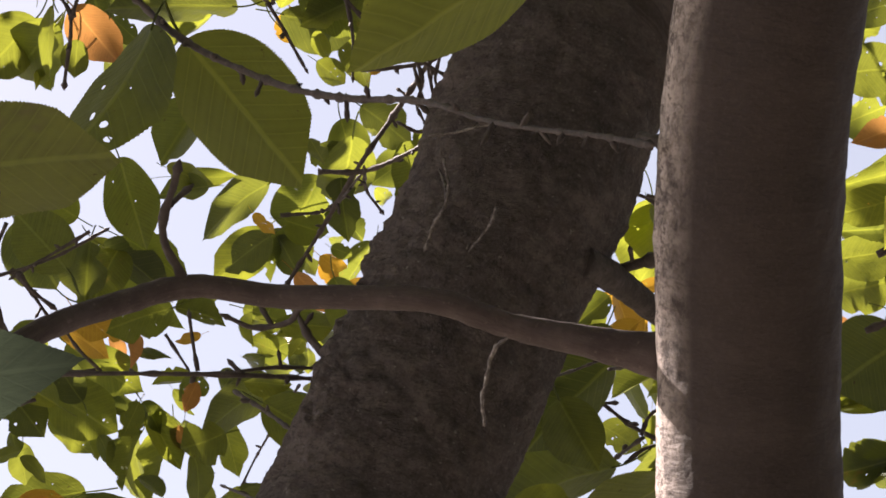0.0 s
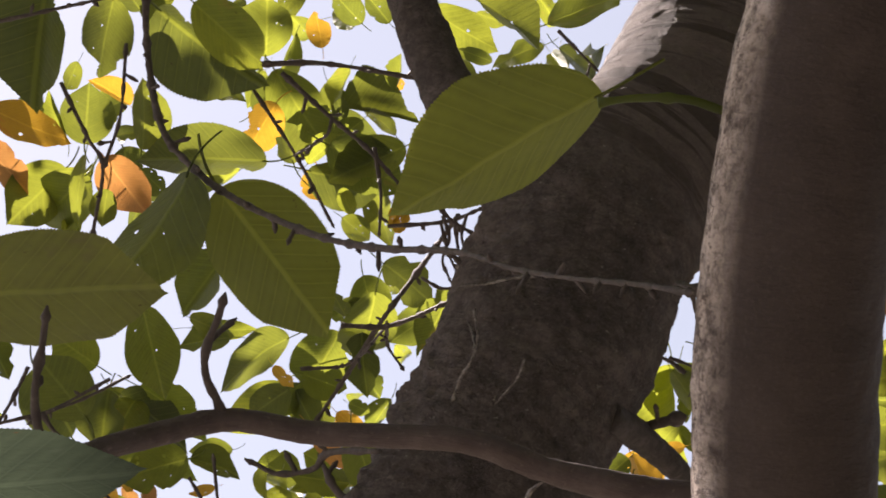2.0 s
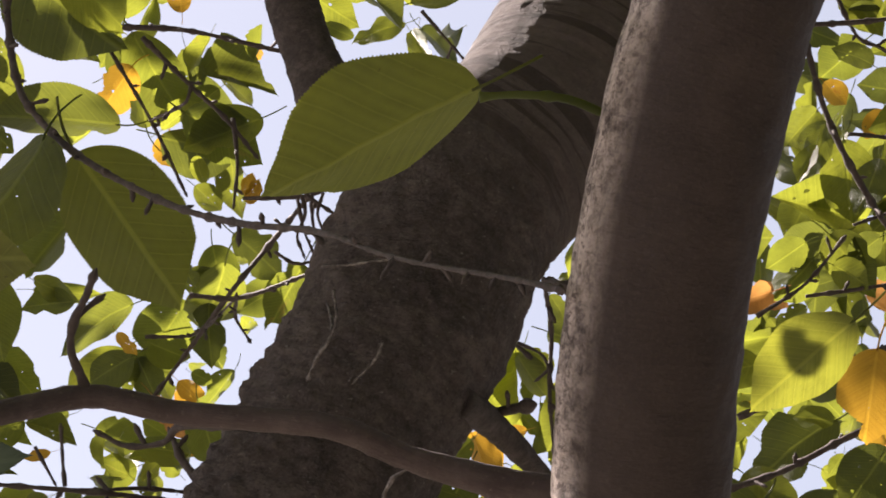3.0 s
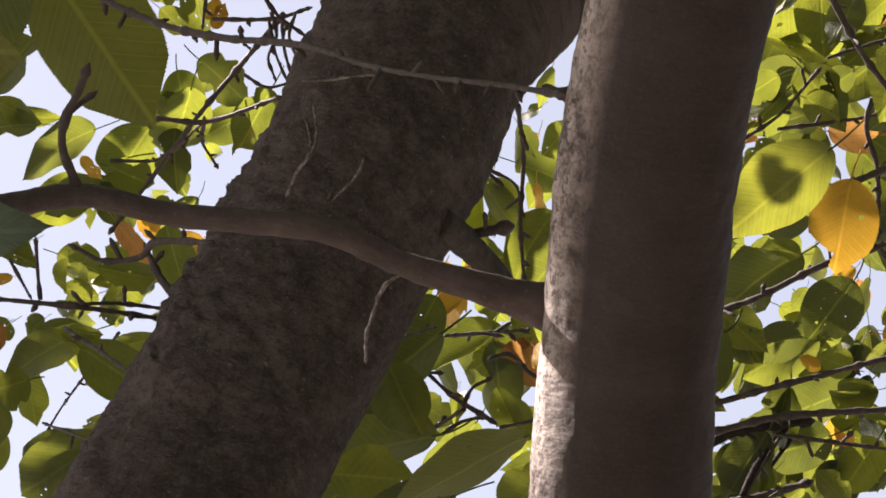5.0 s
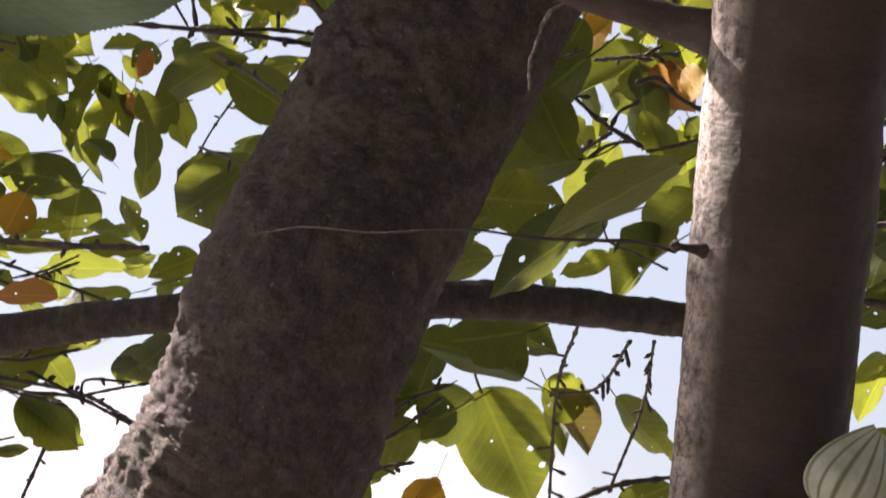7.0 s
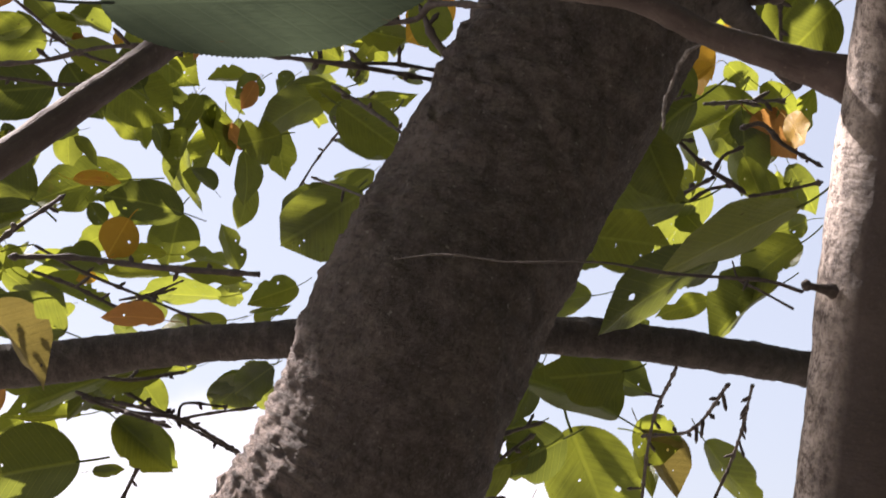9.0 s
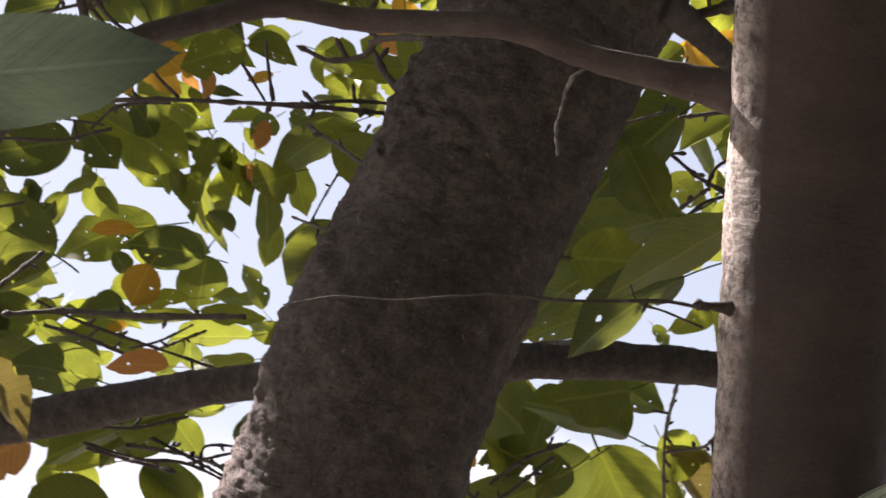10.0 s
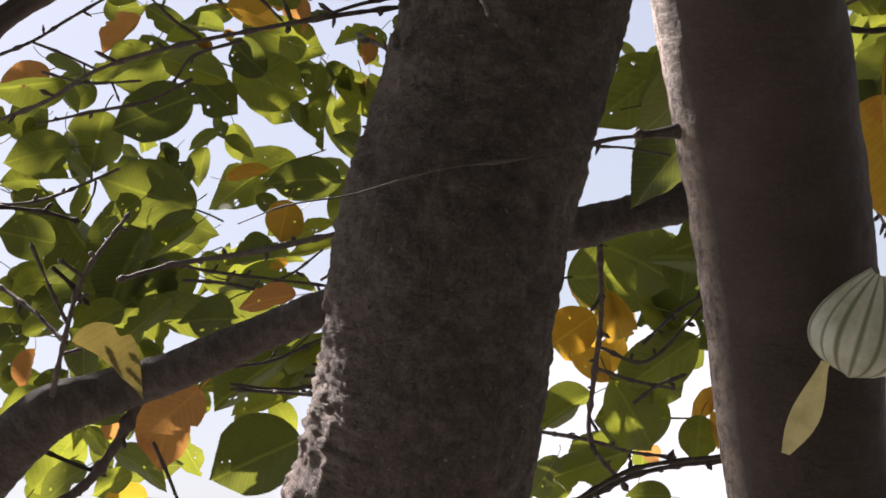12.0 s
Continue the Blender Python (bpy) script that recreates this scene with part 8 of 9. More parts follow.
leaf(g1, (-0.442, 1.490, 1.705), (-0.498, 1.490, 1.671), 56, 0.84, "o")
leaf(g1, (-0.500, 1.577, 1.716), (-0.533, 1.573, 1.647), 59, 0.77, "o")
leaf(g1, (-0.398, 1.620, 1.727), (-0.478, 1.576, 1.716), -49, 0.68, "g")
leaf(g2, (-0.219, 1.552, 1.749), (-0.267, 1.629, 1.721), -161, 0.49, "g")
leaf(g2, (-0.201, 1.491, 1.744), (-0.239, 1.561, 1.727), -131, 0.41, "g")
leaf(g2, (-0.219, 1.552, 1.749), (-0.267, 1.629, 1.721), -161, 0.49, "g")
leaf(g2, (-0.201, 1.491, 1.744), (-0.239, 1.561, 1.727), -131, 0.41, "g")
leaf(g2, (-0.329, 1.426, 1.715), (-0.402, 1.405, 1.676), 51, 0.69, "g")
leaf(g4, (0.132, 1.257, 1.865), (0.022, 1.249, 1.837), 31, 0.68, "b")
leaf(g5, (0.321, 1.278, 2.017), (0.401, 1.318, 2.045), 113, 0.50, "g")
leaf(g5, (0.322, 1.291, 1.990), (0.357, 1.324, 2.005), 73, 0.46, "o")
leaf(g5, (0.221, 1.303, 1.962), (0.235, 1.270, 1.928), 90, 0.60, "y")
leaf(g5, (0.267, 1.342, 2.043), (0.245, 1.360, 2.025), -125, 0.48, "y")
leaf(g6, (0.196, 1.347, 1.939), (0.220, 1.359, 1.897), 141, 0.49, "g")
leaf(g6, (0.208, 1.372, 1.935), (0.221, 1.351, 1.897), 68, 0.72, "g")
leaf(g6, (0.261, 1.383, 1.897), (0.222, 1.338, 1.864), -96, 0.36, "g")
leaf(g6, (0.138, 1.369, 2.048), (0.109, 1.363, 2.013), -102, 0.73, "g")
leaf(g6, (0.175, 1.403, 2.043), (0.147, 1.430, 2.029), -105, 0.50, "y")
leaf(g6, (0.235, 1.380, 2.007), (0.186, 1.438, 1.980), -102, 0.45, "g")
leaf(g6, (0.220, 1.407, 2.028), (0.266, 1.419, 2.007), 97, 0.59, "g")
leaf(g6, (0.188, 1.402, 2.045), (0.226, 1.446, 2.035), 153, 0.45, "g")
leaf(g6, (0.253, 1.423, 1.961), (0.292, 1.485, 1.942), 156, 0.38, "g")
leaf(g6, (0.253, 1.430, 1.940), (0.237, 1.482, 1.912), -163, 0.58, "g")
leaf(g6, (0.276, 1.434, 2.042), (0.262, 1.491, 2.012), -160, 0.44, "g")
leaf(g6, (0.258, 1.658, 2.115), (0.245, 1.638, 2.066), -10, 0.46, "g")
leaf(g6, (0.309, 1.703, 2.025), (0.323, 1.734, 1.989), 145, 0.46, "g")
leaf(g6, (0.277, 1.401, 2.079), (0.231, 1.411, 2.055), 30, 0.68, "g")
leaf(g6, (0.204, 1.477, 2.134), (0.227, 1.477, 2.108), -20, 0.67, "g")
leaf(g6, (0.160, 1.466, 2.099), (0.190, 1.481, 2.044), -4, 0.68, "y")
leaf(g6, (0.219, 1.428, 2.023), (0.158, 1.458, 1.982), -63, 0.68, "g")
leaf(g6, (0.188, 1.511, 2.045), (0.224, 1.528, 1.985), -2, 0.68, "g")
leaf(g6, (0.202, 1.396, 1.999), (0.219, 1.426, 1.931), 21, 0.67, "g")
leaf(g6, (0.210, 1.385, 1.991), (0.252, 1.396, 1.963), -44, 0.79, "o")
leaf(g6, (0.257, 1.434, 2.000), (0.221, 1.450, 1.960), -74, 0.68, "g")
leaf(g6, (0.260, 1.449, 1.950), (0.223, 1.460, 1.932), 63, 0.74, "g")
leaf(g6, (0.227, 1.339, 1.824), (0.160, 1.347, 1.781), 44, 0.67, "b")
leaf(g6, (0.228, 1.477, 2.143), (0.225, 1.491, 2.085), 70, 0.67, "b")
leaf(g6, (0.248, 1.437, 2.101), (0.242, 1.462, 2.064), -31, 0.67, "g")
leaf(g7, (0.242, 1.321, 1.859), (0.182, 1.339, 1.819), -73, 0.68, "b")
leaf(g8, (0.045, 1.330, 1.966), (0.087, 1.378, 1.988), 103, 0.46, "g")
leaf(g8, (0.075, 1.289, 1.873), (0.135, 1.279, 1.885), -28, 0.67, "g")
leaf(g8, (0.081, 1.303, 1.835), (-0.002, 1.312, 1.804), -58, 0.69, "b")
leaf(e1, (0.118, 0.808, 1.732), (0.047, 0.830, 1.696), 11, 0.61, "n")
leaf(e1, (0.100, 0.938, 1.733), (0.028, 0.955, 1.701), 24, 0.68, "b")
leaf(e2, (0.169, 0.778, 1.679), (0.157, 0.793, 1.614), 0, 0.70, "y")
leaf(e3, (-0.360, 1.440, 2.117), (-0.405, 1.408, 2.165), 47, 0.79, "b")
leaf(e3, (-0.460, 1.424, 2.189), (-0.442, 1.451, 2.162), -37, 0.74, "g")
leaf(e4, (-0.344, 1.383, 1.963), (-0.409, 1.386, 2.004), -83, 0.45, "g")
leaf(f3, (-0.338, 0.982, 1.672), (-0.293, 1.003, 1.645), -29, 0.69, "q")
leaf(r15, (0.548, 1.241, 2.332), (0.606, 1.254, 2.312), 147, 0.77, "g")
leaf(r15, (0.577, 1.287, 2.370), (0.530, 1.270, 2.320), -68, 0.54, "b")
leaf(r15, (0.456, 1.142, 2.417), (0.471, 1.118, 2.368), 59, 0.64, "b")
leaf(r15, (0.522, 1.417, 2.474), (0.459, 1.397, 2.393), -87, 0.38, "b")
leaf(r15, (0.533, 1.453, 2.535), (0.535, 1.479, 2.494), -147, 0.50, "b")
leaf(r15, (0.468, 1.147, 2.366), (0.438, 1.181, 2.349), 36, 0.88, "g")
leaf(r15, (0.460, 1.230, 2.378), (0.480, 1.233, 2.356), -36, 0.78, "y")
leaf(r15, (0.454, 1.136, 2.393), (0.485, 1.137, 2.377), -35, 0.80, "b")
leaf(r15, (0.446, 1.042, 2.324), (0.462, 1.049, 2.311), -21, 0.77, "g")
leaf(r15, (0.526, 1.103, 2.259), (0.514, 1.120, 2.242), 33, 0.71, "g")
leaf(r15, (0.466, 1.128, 2.327), (0.438, 1.131, 2.350), 20, 0.69, "b")
leaf(r17, (0.484, 1.193, 2.059), (0.522, 1.162, 2.043), 98, 0.92, "b")
leaf(r17, (0.520, 1.180, 2.051), (0.494, 1.205, 2.016), 53, 0.88, "b")
leaf(r18, (0.548, 1.380, 2.079), (0.563, 1.411, 2.055), 170, 0.49, "o")
leaf(r18, (0.726, 1.562, 2.126), (0.732, 1.568, 2.069), 160, 0.61, "b")
leaf(r18, (0.541, 1.337, 2.064), (0.536, 1.363, 2.020), -30, 0.60, "g")
leaf(r18, (0.558, 1.246, 2.065), (0.548, 1.259, 2.036), 21, 0.69, "g")
leaf(r18, (0.554, 1.350, 2.014), (0.597, 1.341, 2.012), -53, 0.87, "y")
leaf(r18, (0.477, 1.329, 2.046), (0.467, 1.342, 2.029), 21, 0.69, "g")
leaf(q4, (0.394, 1.236, 1.823), (0.368, 1.292, 1.802), -137, 0.63, "b")
leaf(q4, (0.478, 1.278, 1.833), (0.453, 1.282, 1.861), 44, 0.73, "b")
leaf(q6, (0.384, 1.264, 1.745), (0.416, 1.247, 1.736), 114, 0.84, "b")
leaf(q6, (0.384, 1.274, 1.715), (0.340, 1.242, 1.691), -58, 0.39, "g")
leaf(q6, (0.427, 1.269, 1.714), (0.395, 1.282, 1.700), -92, 0.54, "b")
leaf(q6, (0.392, 1.258, 1.775), (0.355, 1.271, 1.746), -113, 0.73, "b")
leaf(q6, (0.449, 1.470, 1.750), (0.424, 1.491, 1.702), 27, 0.70, "g")
leaf(q6, (0.405, 1.341, 1.674), (0.381, 1.351, 1.627), -59, 0.70, "b")
leaf(f7, (-0.449, 1.260, 1.953), (-0.491, 1.216, 1.931), -130, 0.45, "b")
leaf(f2, (-0.190, 1.533, 1.831), (-0.234, 1.511, 1.804), -80, 0.53, "g")
leaf(f2, (-0.311, 1.590, 1.852), (-0.246, 1.609, 1.851), 81, 0.34, "g")
leaf(f2, (-0.250, 1.708, 1.869), (-0.298, 1.746, 1.860), -136, 0.23, "g")
leaf(f2, (-0.234, 1.601, 1.814), (-0.197, 1.549, 1.812), 131, 0.30, "g")
leaf(f2, (-0.548, 1.618, 1.999), (-0.526, 1.629, 1.966), -20, 0.68, "b")
leaf(f2, (-0.433, 1.605, 1.989), (-0.467, 1.597, 1.978), 19, 0.69, "g")
leaf(f2, (-0.457, 1.694, 2.009), (-0.426, 1.704, 1.991), 53, 0.68, "b")
leaf(f2, (-0.329, 1.688, 1.934), (-0.408, 1.679, 1.952), 45, 0.67, "b")
leaf(f2, (-0.434, 1.613, 1.939), (-0.387, 1.620, 1.944), 47, 0.68, "y")
leaf(f2, (-0.471, 1.615, 1.912), (-0.557, 1.574, 1.954), 62, 0.71, "b")
leaf(f2, (-0.521, 1.589, 1.927), (-0.570, 1.572, 1.905), 44, 0.70, "g")
leaf(f2, (-0.489, 1.665, 1.910), (-0.542, 1.644, 1.881), 44, 0.69, "g")
leaf(f2, (-0.628, 1.570, 1.854), (-0.592, 1.590, 1.850), -61, 0.78, "g")
leaf(f2, (-0.623, 1.595, 1.763), (-0.653, 1.584, 1.714), 47, 0.72, "b")
leaf(f2, (-0.527, 1.661, 1.833), (-0.577, 1.657, 1.800), 33, 0.70, "g")
leaf(f2, (-0.581, 1.609, 1.771), (-0.552, 1.620, 1.748), -69, 0.67, "g")
leaf(f2, (-0.377, 1.641, 1.910), (-0.396, 1.647, 1.869), 64, 0.93, "y")
leaf(f2, (-0.337, 1.660, 1.881), (-0.390, 1.643, 1.880), -44, 0.68, "g")
leaf(f2, (-0.400, 1.645, 1.867), (-0.443, 1.637, 1.857), 16, 0.69, "g")
leaf(f2, (-0.587, 1.609, 1.964), (-0.606, 1.619, 1.917), -18, 0.69, "g")
leaf(f2, (-0.295, 1.652, 1.952), (-0.317, 1.636, 1.973), 21, 0.67, "b")
leaf(f2, (-0.591, 1.585, 1.997), (-0.656, 1.561, 1.994), 57, 0.71, "b")
leaf(f2, (-0.581, 1.548, 1.976), (-0.561, 1.560, 1.954), -32, 0.70, "g")
leaf(f2, (-0.620, 1.636, 1.980), (-0.684, 1.599, 1.982), 12, 0.63, "g")
leaf(f2, (-0.625, 1.597, 1.900), (-0.678, 1.575, 1.920), -90, 0.82, "b")
leaf(f2, (-0.644, 1.571, 1.745), (-0.687, 1.559, 1.719), 29, 0.72, "g")
leaf(f2, (-0.573, 1.638, 1.829), (-0.619, 1.627, 1.811), 67, 0.74, "g")

# scars on the old trunk
ridge(old_tree, [(-0.0034, 0.8706, 1.9371, 0.0005), (0.0000, 0.8651, 1.9244, 0.0009), (0.0008, 0.8610, 1.9122, 0.0009), (-0.0020, 0.8616, 1.9041, 0.0009), (-0.0064, 0.8618, 1.8966, 0.0009), (-0.0103, 0.8616, 1.8864, 0.0005)])
ridge(old_tree, [(0.0118, 0.8549, 1.8784, 0.0005), (0.0147, 0.8557, 1.8837, 0.0009), (0.0179, 0.8558, 1.8870, 0.0005)])
ridge(old_tree, [(0.0083, 0.8685, 1.9571, 0.0004), (0.0089, 0.8685, 1.9602, 0.0007), (0.0099, 0.8685, 1.9633, 0.0004)])
ridge(old_tree, [(0.0112, 0.8653, 1.9565, 0.0004), (0.0119, 0.8667, 1.9603, 0.0007), (0.0128, 0.8667, 1.9634, 0.0004)])
ridge(old_tree, [(0.0142, 0.8635, 1.9565, 0.0004), (0.0148, 0.8649, 1.9603, 0.0007), (0.0158, 0.8649, 1.9634, 0.0004)])
ridge(old_tree, [(0.0172, 0.8630, 1.9573, 0.0004), (0.0178, 0.8631, 1.9603, 0.0007), (0.0188, 0.8631, 1.9634, 0.0004)])
ridge(old_tree, [(0.0201, 0.8612, 1.9573, 0.0004), (0.0207, 0.8612, 1.9604, 0.0007), (0.0217, 0.8612, 1.9635, 0.0004)])
ridge(old_tree, [(0.0231, 0.8607, 1.9580, 0.0004), (0.0237, 0.8607, 1.9611, 0.0007), (0.0247, 0.8607, 1.9642, 0.0004)])
ridge(old_tree, [(0.0260, 0.8588, 1.9580, 0.0004), (0.0267, 0.8589, 1.9611, 0.0007), (0.0277, 0.8589, 1.9642, 0.0004)])
ridge(old_tree, [(0.0290, 0.8583, 1.9588, 0.0004), (0.0297, 0.8583, 1.9618, 0.0007), (0.0307, 0.8583, 1.9649, 0.0004)])
ridge(old_tree, [(0.0069, 0.8688, 1.9565, 0.0003), (0.0188, 0.8618, 1.9562, 0.0005), (0.0326, 0.8566, 1.9584, 0.0003)])
ridge(old_tree, [(0.0271, 0.8546, 1.9063, 0.0004), (0.0294, 0.8548, 1.9022, 0.0006), (0.0307, 0.8548, 1.8986, 0.0004)])
ridge(old_tree, [(-0.0229, 0.8623, 1.6880, 0.0003), (-0.0193, 0.8647, 1.6902, 0.0005), (-0.0142, 0.8693, 1.6894, 0.0003)])
ridge(old_tree, [(-0.0878, 0.8583, 1.7155, 0.0003), (-0.0852, 0.8571, 1.7144, 0.0006), (-0.0828, 0.8559, 1.7136, 0.0003)])
ridge(old_tree, [(-0.0822, 0.8481, 1.6826, 0.0003), (-0.0747, 0.8474, 1.6799, 0.0005), (-0.0701, 0.8464, 1.6783, 0.0003)])
ridge(old_tree, [(-0.0929, 0.8593, 1.7108, 0.0003), (-0.0919, 0.8602, 1.7135, 0.0006), (-0.0915, 0.8611, 1.7160, 0.0003)])
ridge(old_tree, [(-0.0765, 0.8595, 1.7350, 0.0003), (-0.0752, 0.8602, 1.7381, 0.0006), (-0.0737, 0.8597, 1.7399, 0.0003)])
ridge(old_tree, [(-0.1074, 0.8609, 1.6888, 0.0003), (-0.1076, 0.8602, 1.6850, 0.0005), (-0.1069, 0.8594, 1.6817, 0.0003)])
ridge(old_tree, [(-0.1042, 0.8550, 1.6750, 0.0003), (-0.1022, 0.8548, 1.6764, 0.0006), (-0.0999, 0.8532, 1.6770, 0.0003)])
ridge(old_tree, [(-0.1376, 0.8756, 1.6340, 0.0003), (-0.1340, 0.8705, 1.6298, 0.0006), (-0.1297, 0.8664, 1.6294, 0.0003)])
ridge(old_tree, [(-0.1478, 0.8789, 1.5933, 0.0003), (-0.1424, 0.8722, 1.5905, 0.0006), (-0.1368, 0.8682, 1.5911, 0.0003)])

# ---- unseen leaves added to block light ----
def crown(tree, seed, count, box, sizes, keep):
    """Unseen leaves added to block light, joined in one part, set where keep(x, y, z) allows."""
    rng = random.Random(seed)
    verts, faces = [], []
    made = 0
    while made < count:
        x, y, z = rng.uniform(*box[:2]), rng.uniform(*box[2:4]), rng.uniform(*box[4:])
        if not keep(x, y, z):
            continue
        if noise.noise(Vector((x, y, z)) * 1.3) < -0.12:
            continue
        made += 1
        m = Matrix.Translation((x, y, z)) @ Euler((rng.uniform(-0.7, 0.7), rng.uniform(-0.7, 0.7), rng.uniform(0, 6.3))).to_matrix().to_4x4()
        k, b = rng.uniform(*sizes), len(verts)
        for px, py, pz in ((-0.5, 0, 0), (-0.2, 0.24, 0.03), (0.15, 0.2, 0.02), (0.5, 0, -0.08), (0.15, -0.2, 0.02), (-0.2, -0.24, 0.03), (0, 0, -0.02)):
            verts.append(m @ Vector((px * k, py * k, pz * k)))
        faces += [(b, b + 1, b + 6), (b + 1, b + 2, b + 6), (b + 2, b + 3, b + 6), (b + 3, b + 4, b + 6), (b + 4, b + 5, b + 6), (b + 5, b, b + 6)]
    me = bpy.data.meshes.new("crown")
    me.from_pydata(verts, [], faces)
    ob = part("crown", me, LEAF["b"], tree, "unseen leaves added to block light")
    tagged(ob, kind="stuff")


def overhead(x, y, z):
    """An added roof of leaves against the sky's light, kept clear of the camera's view and open towards one side."""
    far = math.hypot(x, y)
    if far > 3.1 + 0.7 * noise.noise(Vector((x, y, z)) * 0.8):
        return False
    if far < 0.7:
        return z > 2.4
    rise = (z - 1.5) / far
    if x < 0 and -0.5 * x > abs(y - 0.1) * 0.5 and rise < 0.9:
        return False  # left open so that sky light comes in from this side
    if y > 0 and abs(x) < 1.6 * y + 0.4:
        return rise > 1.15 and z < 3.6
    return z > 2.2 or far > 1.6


def beside(x, y, z):
    """Out of the camera's view, on the sunny side of the old tree."""
    far = math.hypot(x, y)
    return x < 0 and -x > 0.36 * y + 0.05 and (z - 1.5) / far > 0.46 and far > 0.8


def off_ray(p, a, b):
    """How far p lies from the sheet of sun rays that end between a and b."""
    off, line = p - a, b - a
    off, line = off - sun_way * off.dot(sun_way), line - sun_way * line.dot(sun_way)
    return (off - line * max(0.0, min(1.0, off.dot(line) / line.length_squared))).length


# gaps left in the added leaves so the sun lights the young stem and the head and low flank of the old trunk
GAPS = ((Vector((0.077, 0.594, 1.67)), Vector((0.079, 0.586, 1.688)), 0.06), (Vector((0.09, 0.89, 2.11)), Vector((0.14, 0.9, 2.22)), 0.055), (Vector((0.088, 0.5, 1.81)), Vector((0.1, 0.46, 1.88)), 0.01), (Vector((-0.2, 0.94, 1.5)), Vector((-0.165, 0.93, 1.6)), 0.1))


def sunward(x, y, z):
    """Up ahead and to the sunny side, clear of the camera's view, where added leaves dapple the light."""
    rise = (z - 1.5) / math.hypot(x, y)
    if y < -0.5 or (rise < 0.92 or z < 2.9) and not beside(x, y, z):
        return False
    p = Vector((x, y, z))
    return all(off_ray(p, a, b) > r for a, b, r in GAPS)


def shading(x, y, z):
    """Unseen leaves set along the sun's rays to keep it off the old trunk and the head of the young stem."""
    if not sunward(x, y, z):
        return False
    p = Vector((x, y, z))
    old = off_ray(p, Vector((-0.1, 0.9, 1.67)), Vector((-0.04, 0.86, 1.85))) < 0.1
    dull = off_ray(p, Vector((-0.17, 0.56, 1.75)), Vector((-0.07, 0.57, 1.78))) < 0.055
    thin = off_ray(p, Vector((0.0, 0.72, 1.87)), Vector((0.085, 0.56, 1.79))) < 0.02
    far = off_ray(p, Vector((-0.45, 1.13, 1.67)), Vector((-0.2, 1.15, 1.71))) < 0.05 or off_ray(p, Vector((-0.2, 1.15, 1.71)), Vector((0.2, 1.14, 1.73))) < 0.04
    return old or dull or thin or far or off_ray(p, Vector((0.08, 0.57, 1.71)), Vector((0.13, 0.44, 1.9))) < 0.032 or off_ray(p, Vector((-0.1, 0.57, 1.74)), Vector((0.07, 0.58, 1.72))) < 0.03 or off_ray(p, Vector((0.0, 0.85, 2.03)), Vector((-0.05, 0.85, 2.2))) < 0.05


def below(x, y, z):
    """Unseen leaves added to keep the sun off the foot of the young stem."""
    return sunward(x, y, z) and off_ray(Vector((x, y, z)), Vector((0.075, 0.61, 1.6)), Vector((0.07, 0.66, 1.4))) < 0.045


def lee(x, y, z):
    """Unseen leaves added to take most of the sun from the foliage over the great limb."""
    p = Vector((x, y, z))
    return sunward(x, y, z) and (off_ray(p, Vector((-0.75, 1.6, 1.85)), Vector((-0.3, 1.6, 2.0))) < 0.22)


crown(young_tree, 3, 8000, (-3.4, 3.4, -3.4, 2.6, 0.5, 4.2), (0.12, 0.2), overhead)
# more added leaves on one side only, to cut its sky light
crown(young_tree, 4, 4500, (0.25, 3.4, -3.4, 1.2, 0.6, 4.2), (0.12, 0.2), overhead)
crown(old_tree, 5, 2600, (-3.6, 1.4, -0.5, 4.2, 2.0, 5.6), (0.07, 0.12), sunward)
crown(old_tree, 8, 2500, (-2.6, 0.2, 0.6, 2.8, 1.9, 4.6), (0.07, 0.12), shading)
crown(old_tree, 10, 420, (-2.6, 0.2, 0.6, 2.8, 1.9, 4.6), (0.07, 0.12), below)
crown(old_tree, 9, 260, (-3.6, 0.2, 0.6, 3.6, 2.0, 5.2), (0.07, 0.12), lee)


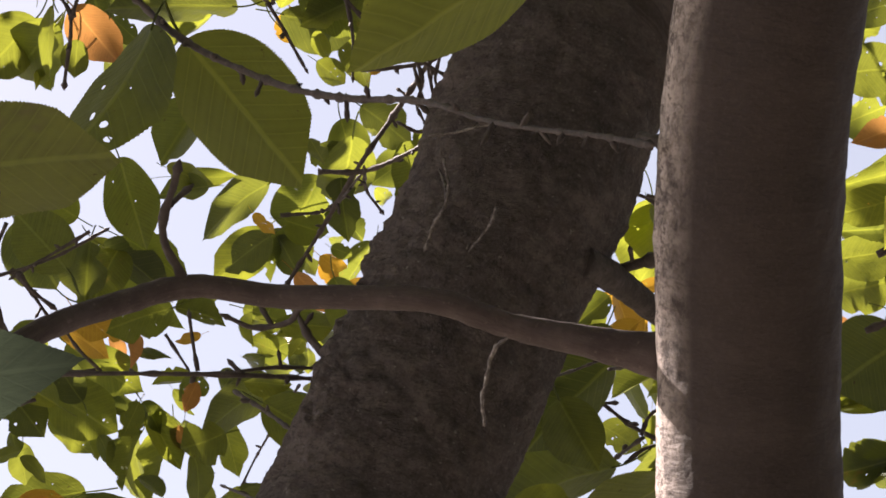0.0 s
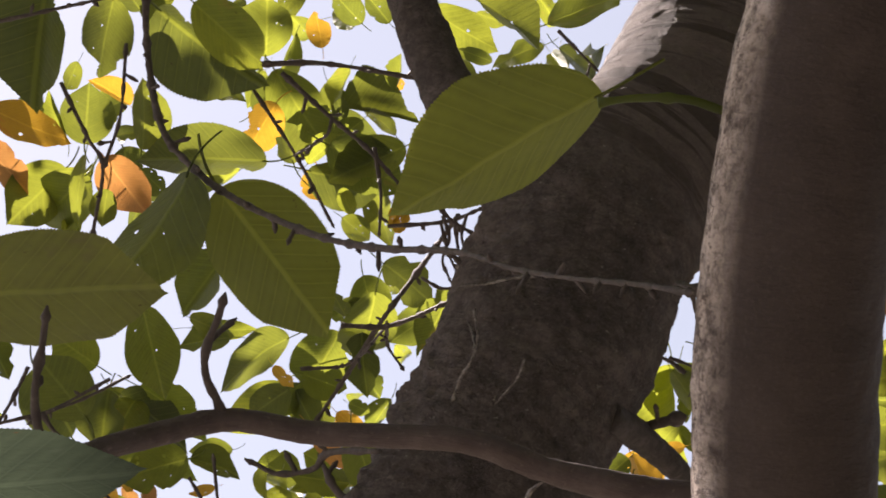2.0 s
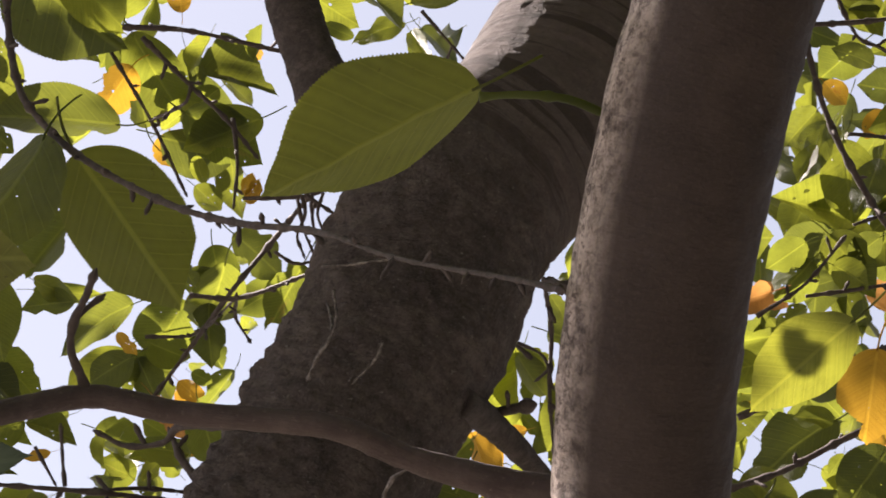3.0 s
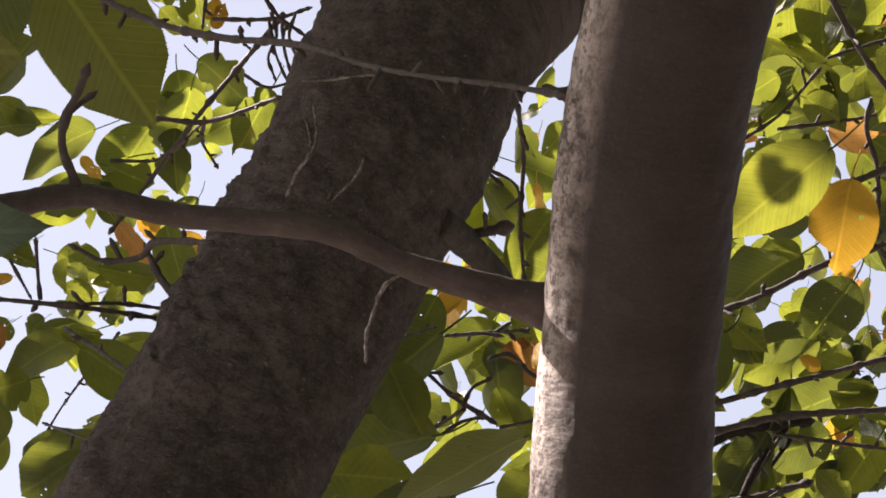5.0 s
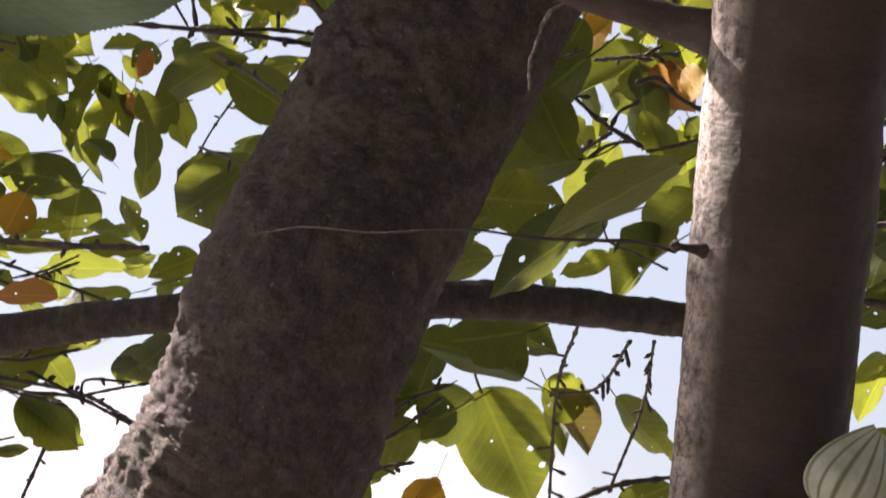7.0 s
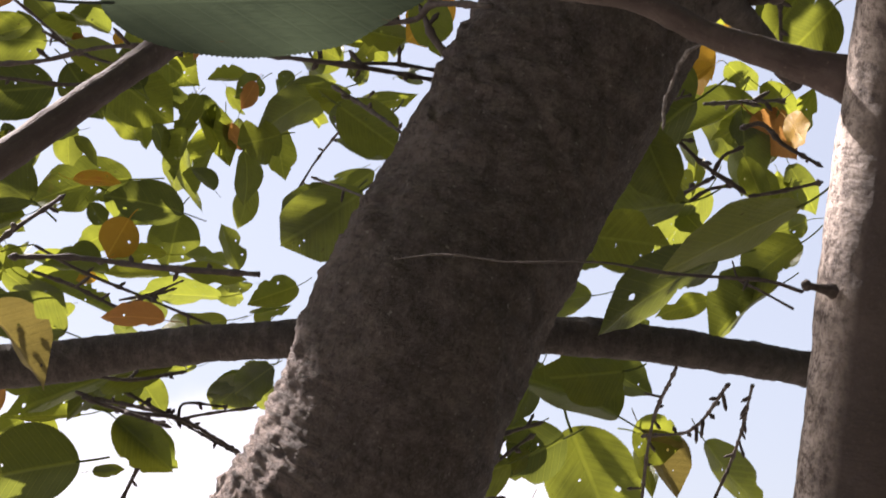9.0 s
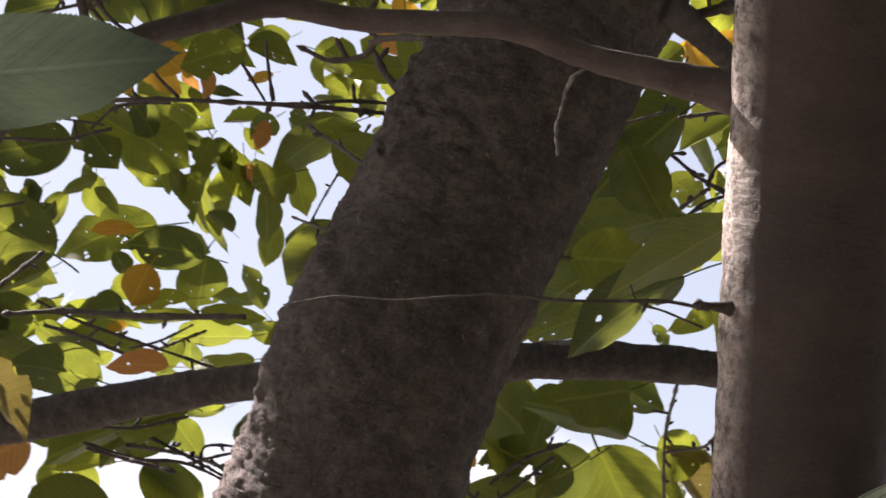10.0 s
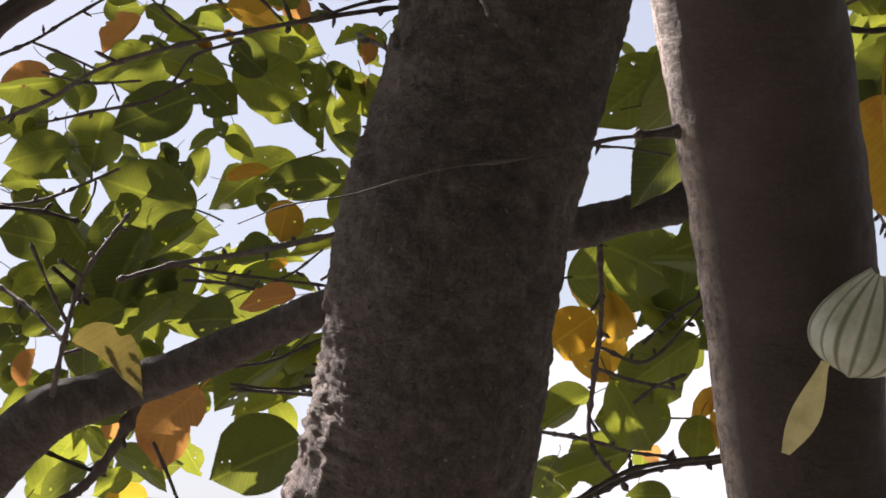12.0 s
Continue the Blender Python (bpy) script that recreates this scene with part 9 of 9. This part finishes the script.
# ---- the curled dry leaf on the young stem ----
def curled_leaf(tree, foot, head, right, root, tip):
    """A leaf rolled into a ribbed shell, round at its foot and narrow at its head, its tip hanging from root down to a point."""
    foot, head, right, root, tip = Vector(foot), Vector(head), Vector(right), Vector(root), Vector(tip)
    up = head - foot
    tall = up.length
    up.normalize()
    right = (right - up * right.dot(up)).normalized()
    out = right.cross(up)
    out = out if out.y < 0 else -out
    verts, faces, flat = [], [], []
    rows, cols = 26, 72
    for i in range(rows + 1):
        u = i / rows
        bulge = 0.5 * tall * max(0.02, math.sin(math.pi * (0.95 * u) ** 0.62)) ** 0.75
        for k in range(cols + 1):
            v = -1 + 2 * k / cols
            a = v * 1.75
            rr = bulge * (1 + 0.045 * math.cos(a * 9) * min(1, 3 * u))
            p = foot + up * (tall * (u - 0.05 * math.cos(a))) + right * (rr * math.sin(a)) + out * (0.75 * rr * math.cos(a) + 0.1 * tall * u)
            verts.append(p)
            flat.append((k / cols, u))
    for i in range(rows):
        for k in range(cols):
            a = i * (cols + 1) + k
            faces.append((a, a + 1, a + cols + 2, a + cols + 1))
    me = bpy.data.meshes.new("shell")
    me.from_pydata(verts, [], faces)
    layer = me.uv_layers.new(name="UVMap")
    for loop in me.loops:
        layer.data[loop.index].uv = flat[loop.vertex_index]
    me.polygons.foreach_set("use_smooth", [True] * len(me.polygons))
    body = part("curled_leaf", me, WITHERED, tree, "curled pale ribbed dry leaf")
    stem = root + out * 0.05 * tall
    way = tip - stem
    across = way.normalized().cross(out).normalized()
    verts, faces = [], []
    for i in range(17):
        u = i / 16
        w = way.length * (0.04 + 0.1 * math.sin(math.pi * u ** 1.25) ** 1.1)
        mid = stem + way * u + out * way.length * 0.06 * math.sin(3 * u)
        for f in (-1, -0.5, 0, 0.5, 1):
            verts.append(mid + across * (w * f) + out * (w * 0.5 * abs(f)))
    for i in range(16):
        for k in range(4):
            a = i * 5 + k
            faces.append((a, a + 1, a + 6, a + 5))
    me = bpy.data.meshes.new("tip")
    me.from_pydata(verts, [], faces)
    me.polygons.foreach_set("use_smooth", [True] * len(me.polygons))
    part("leaf_tip", me, LEAF_TIP, body)


curled_leaf(young_tree, (0.1243, 0.5870, 1.5356), (0.1400, 0.5834, 1.5682), (0.9808, 0.1888, 0.0485), (0.1162, 0.5721, 1.5393), (0.0980, 0.5866, 1.5118))
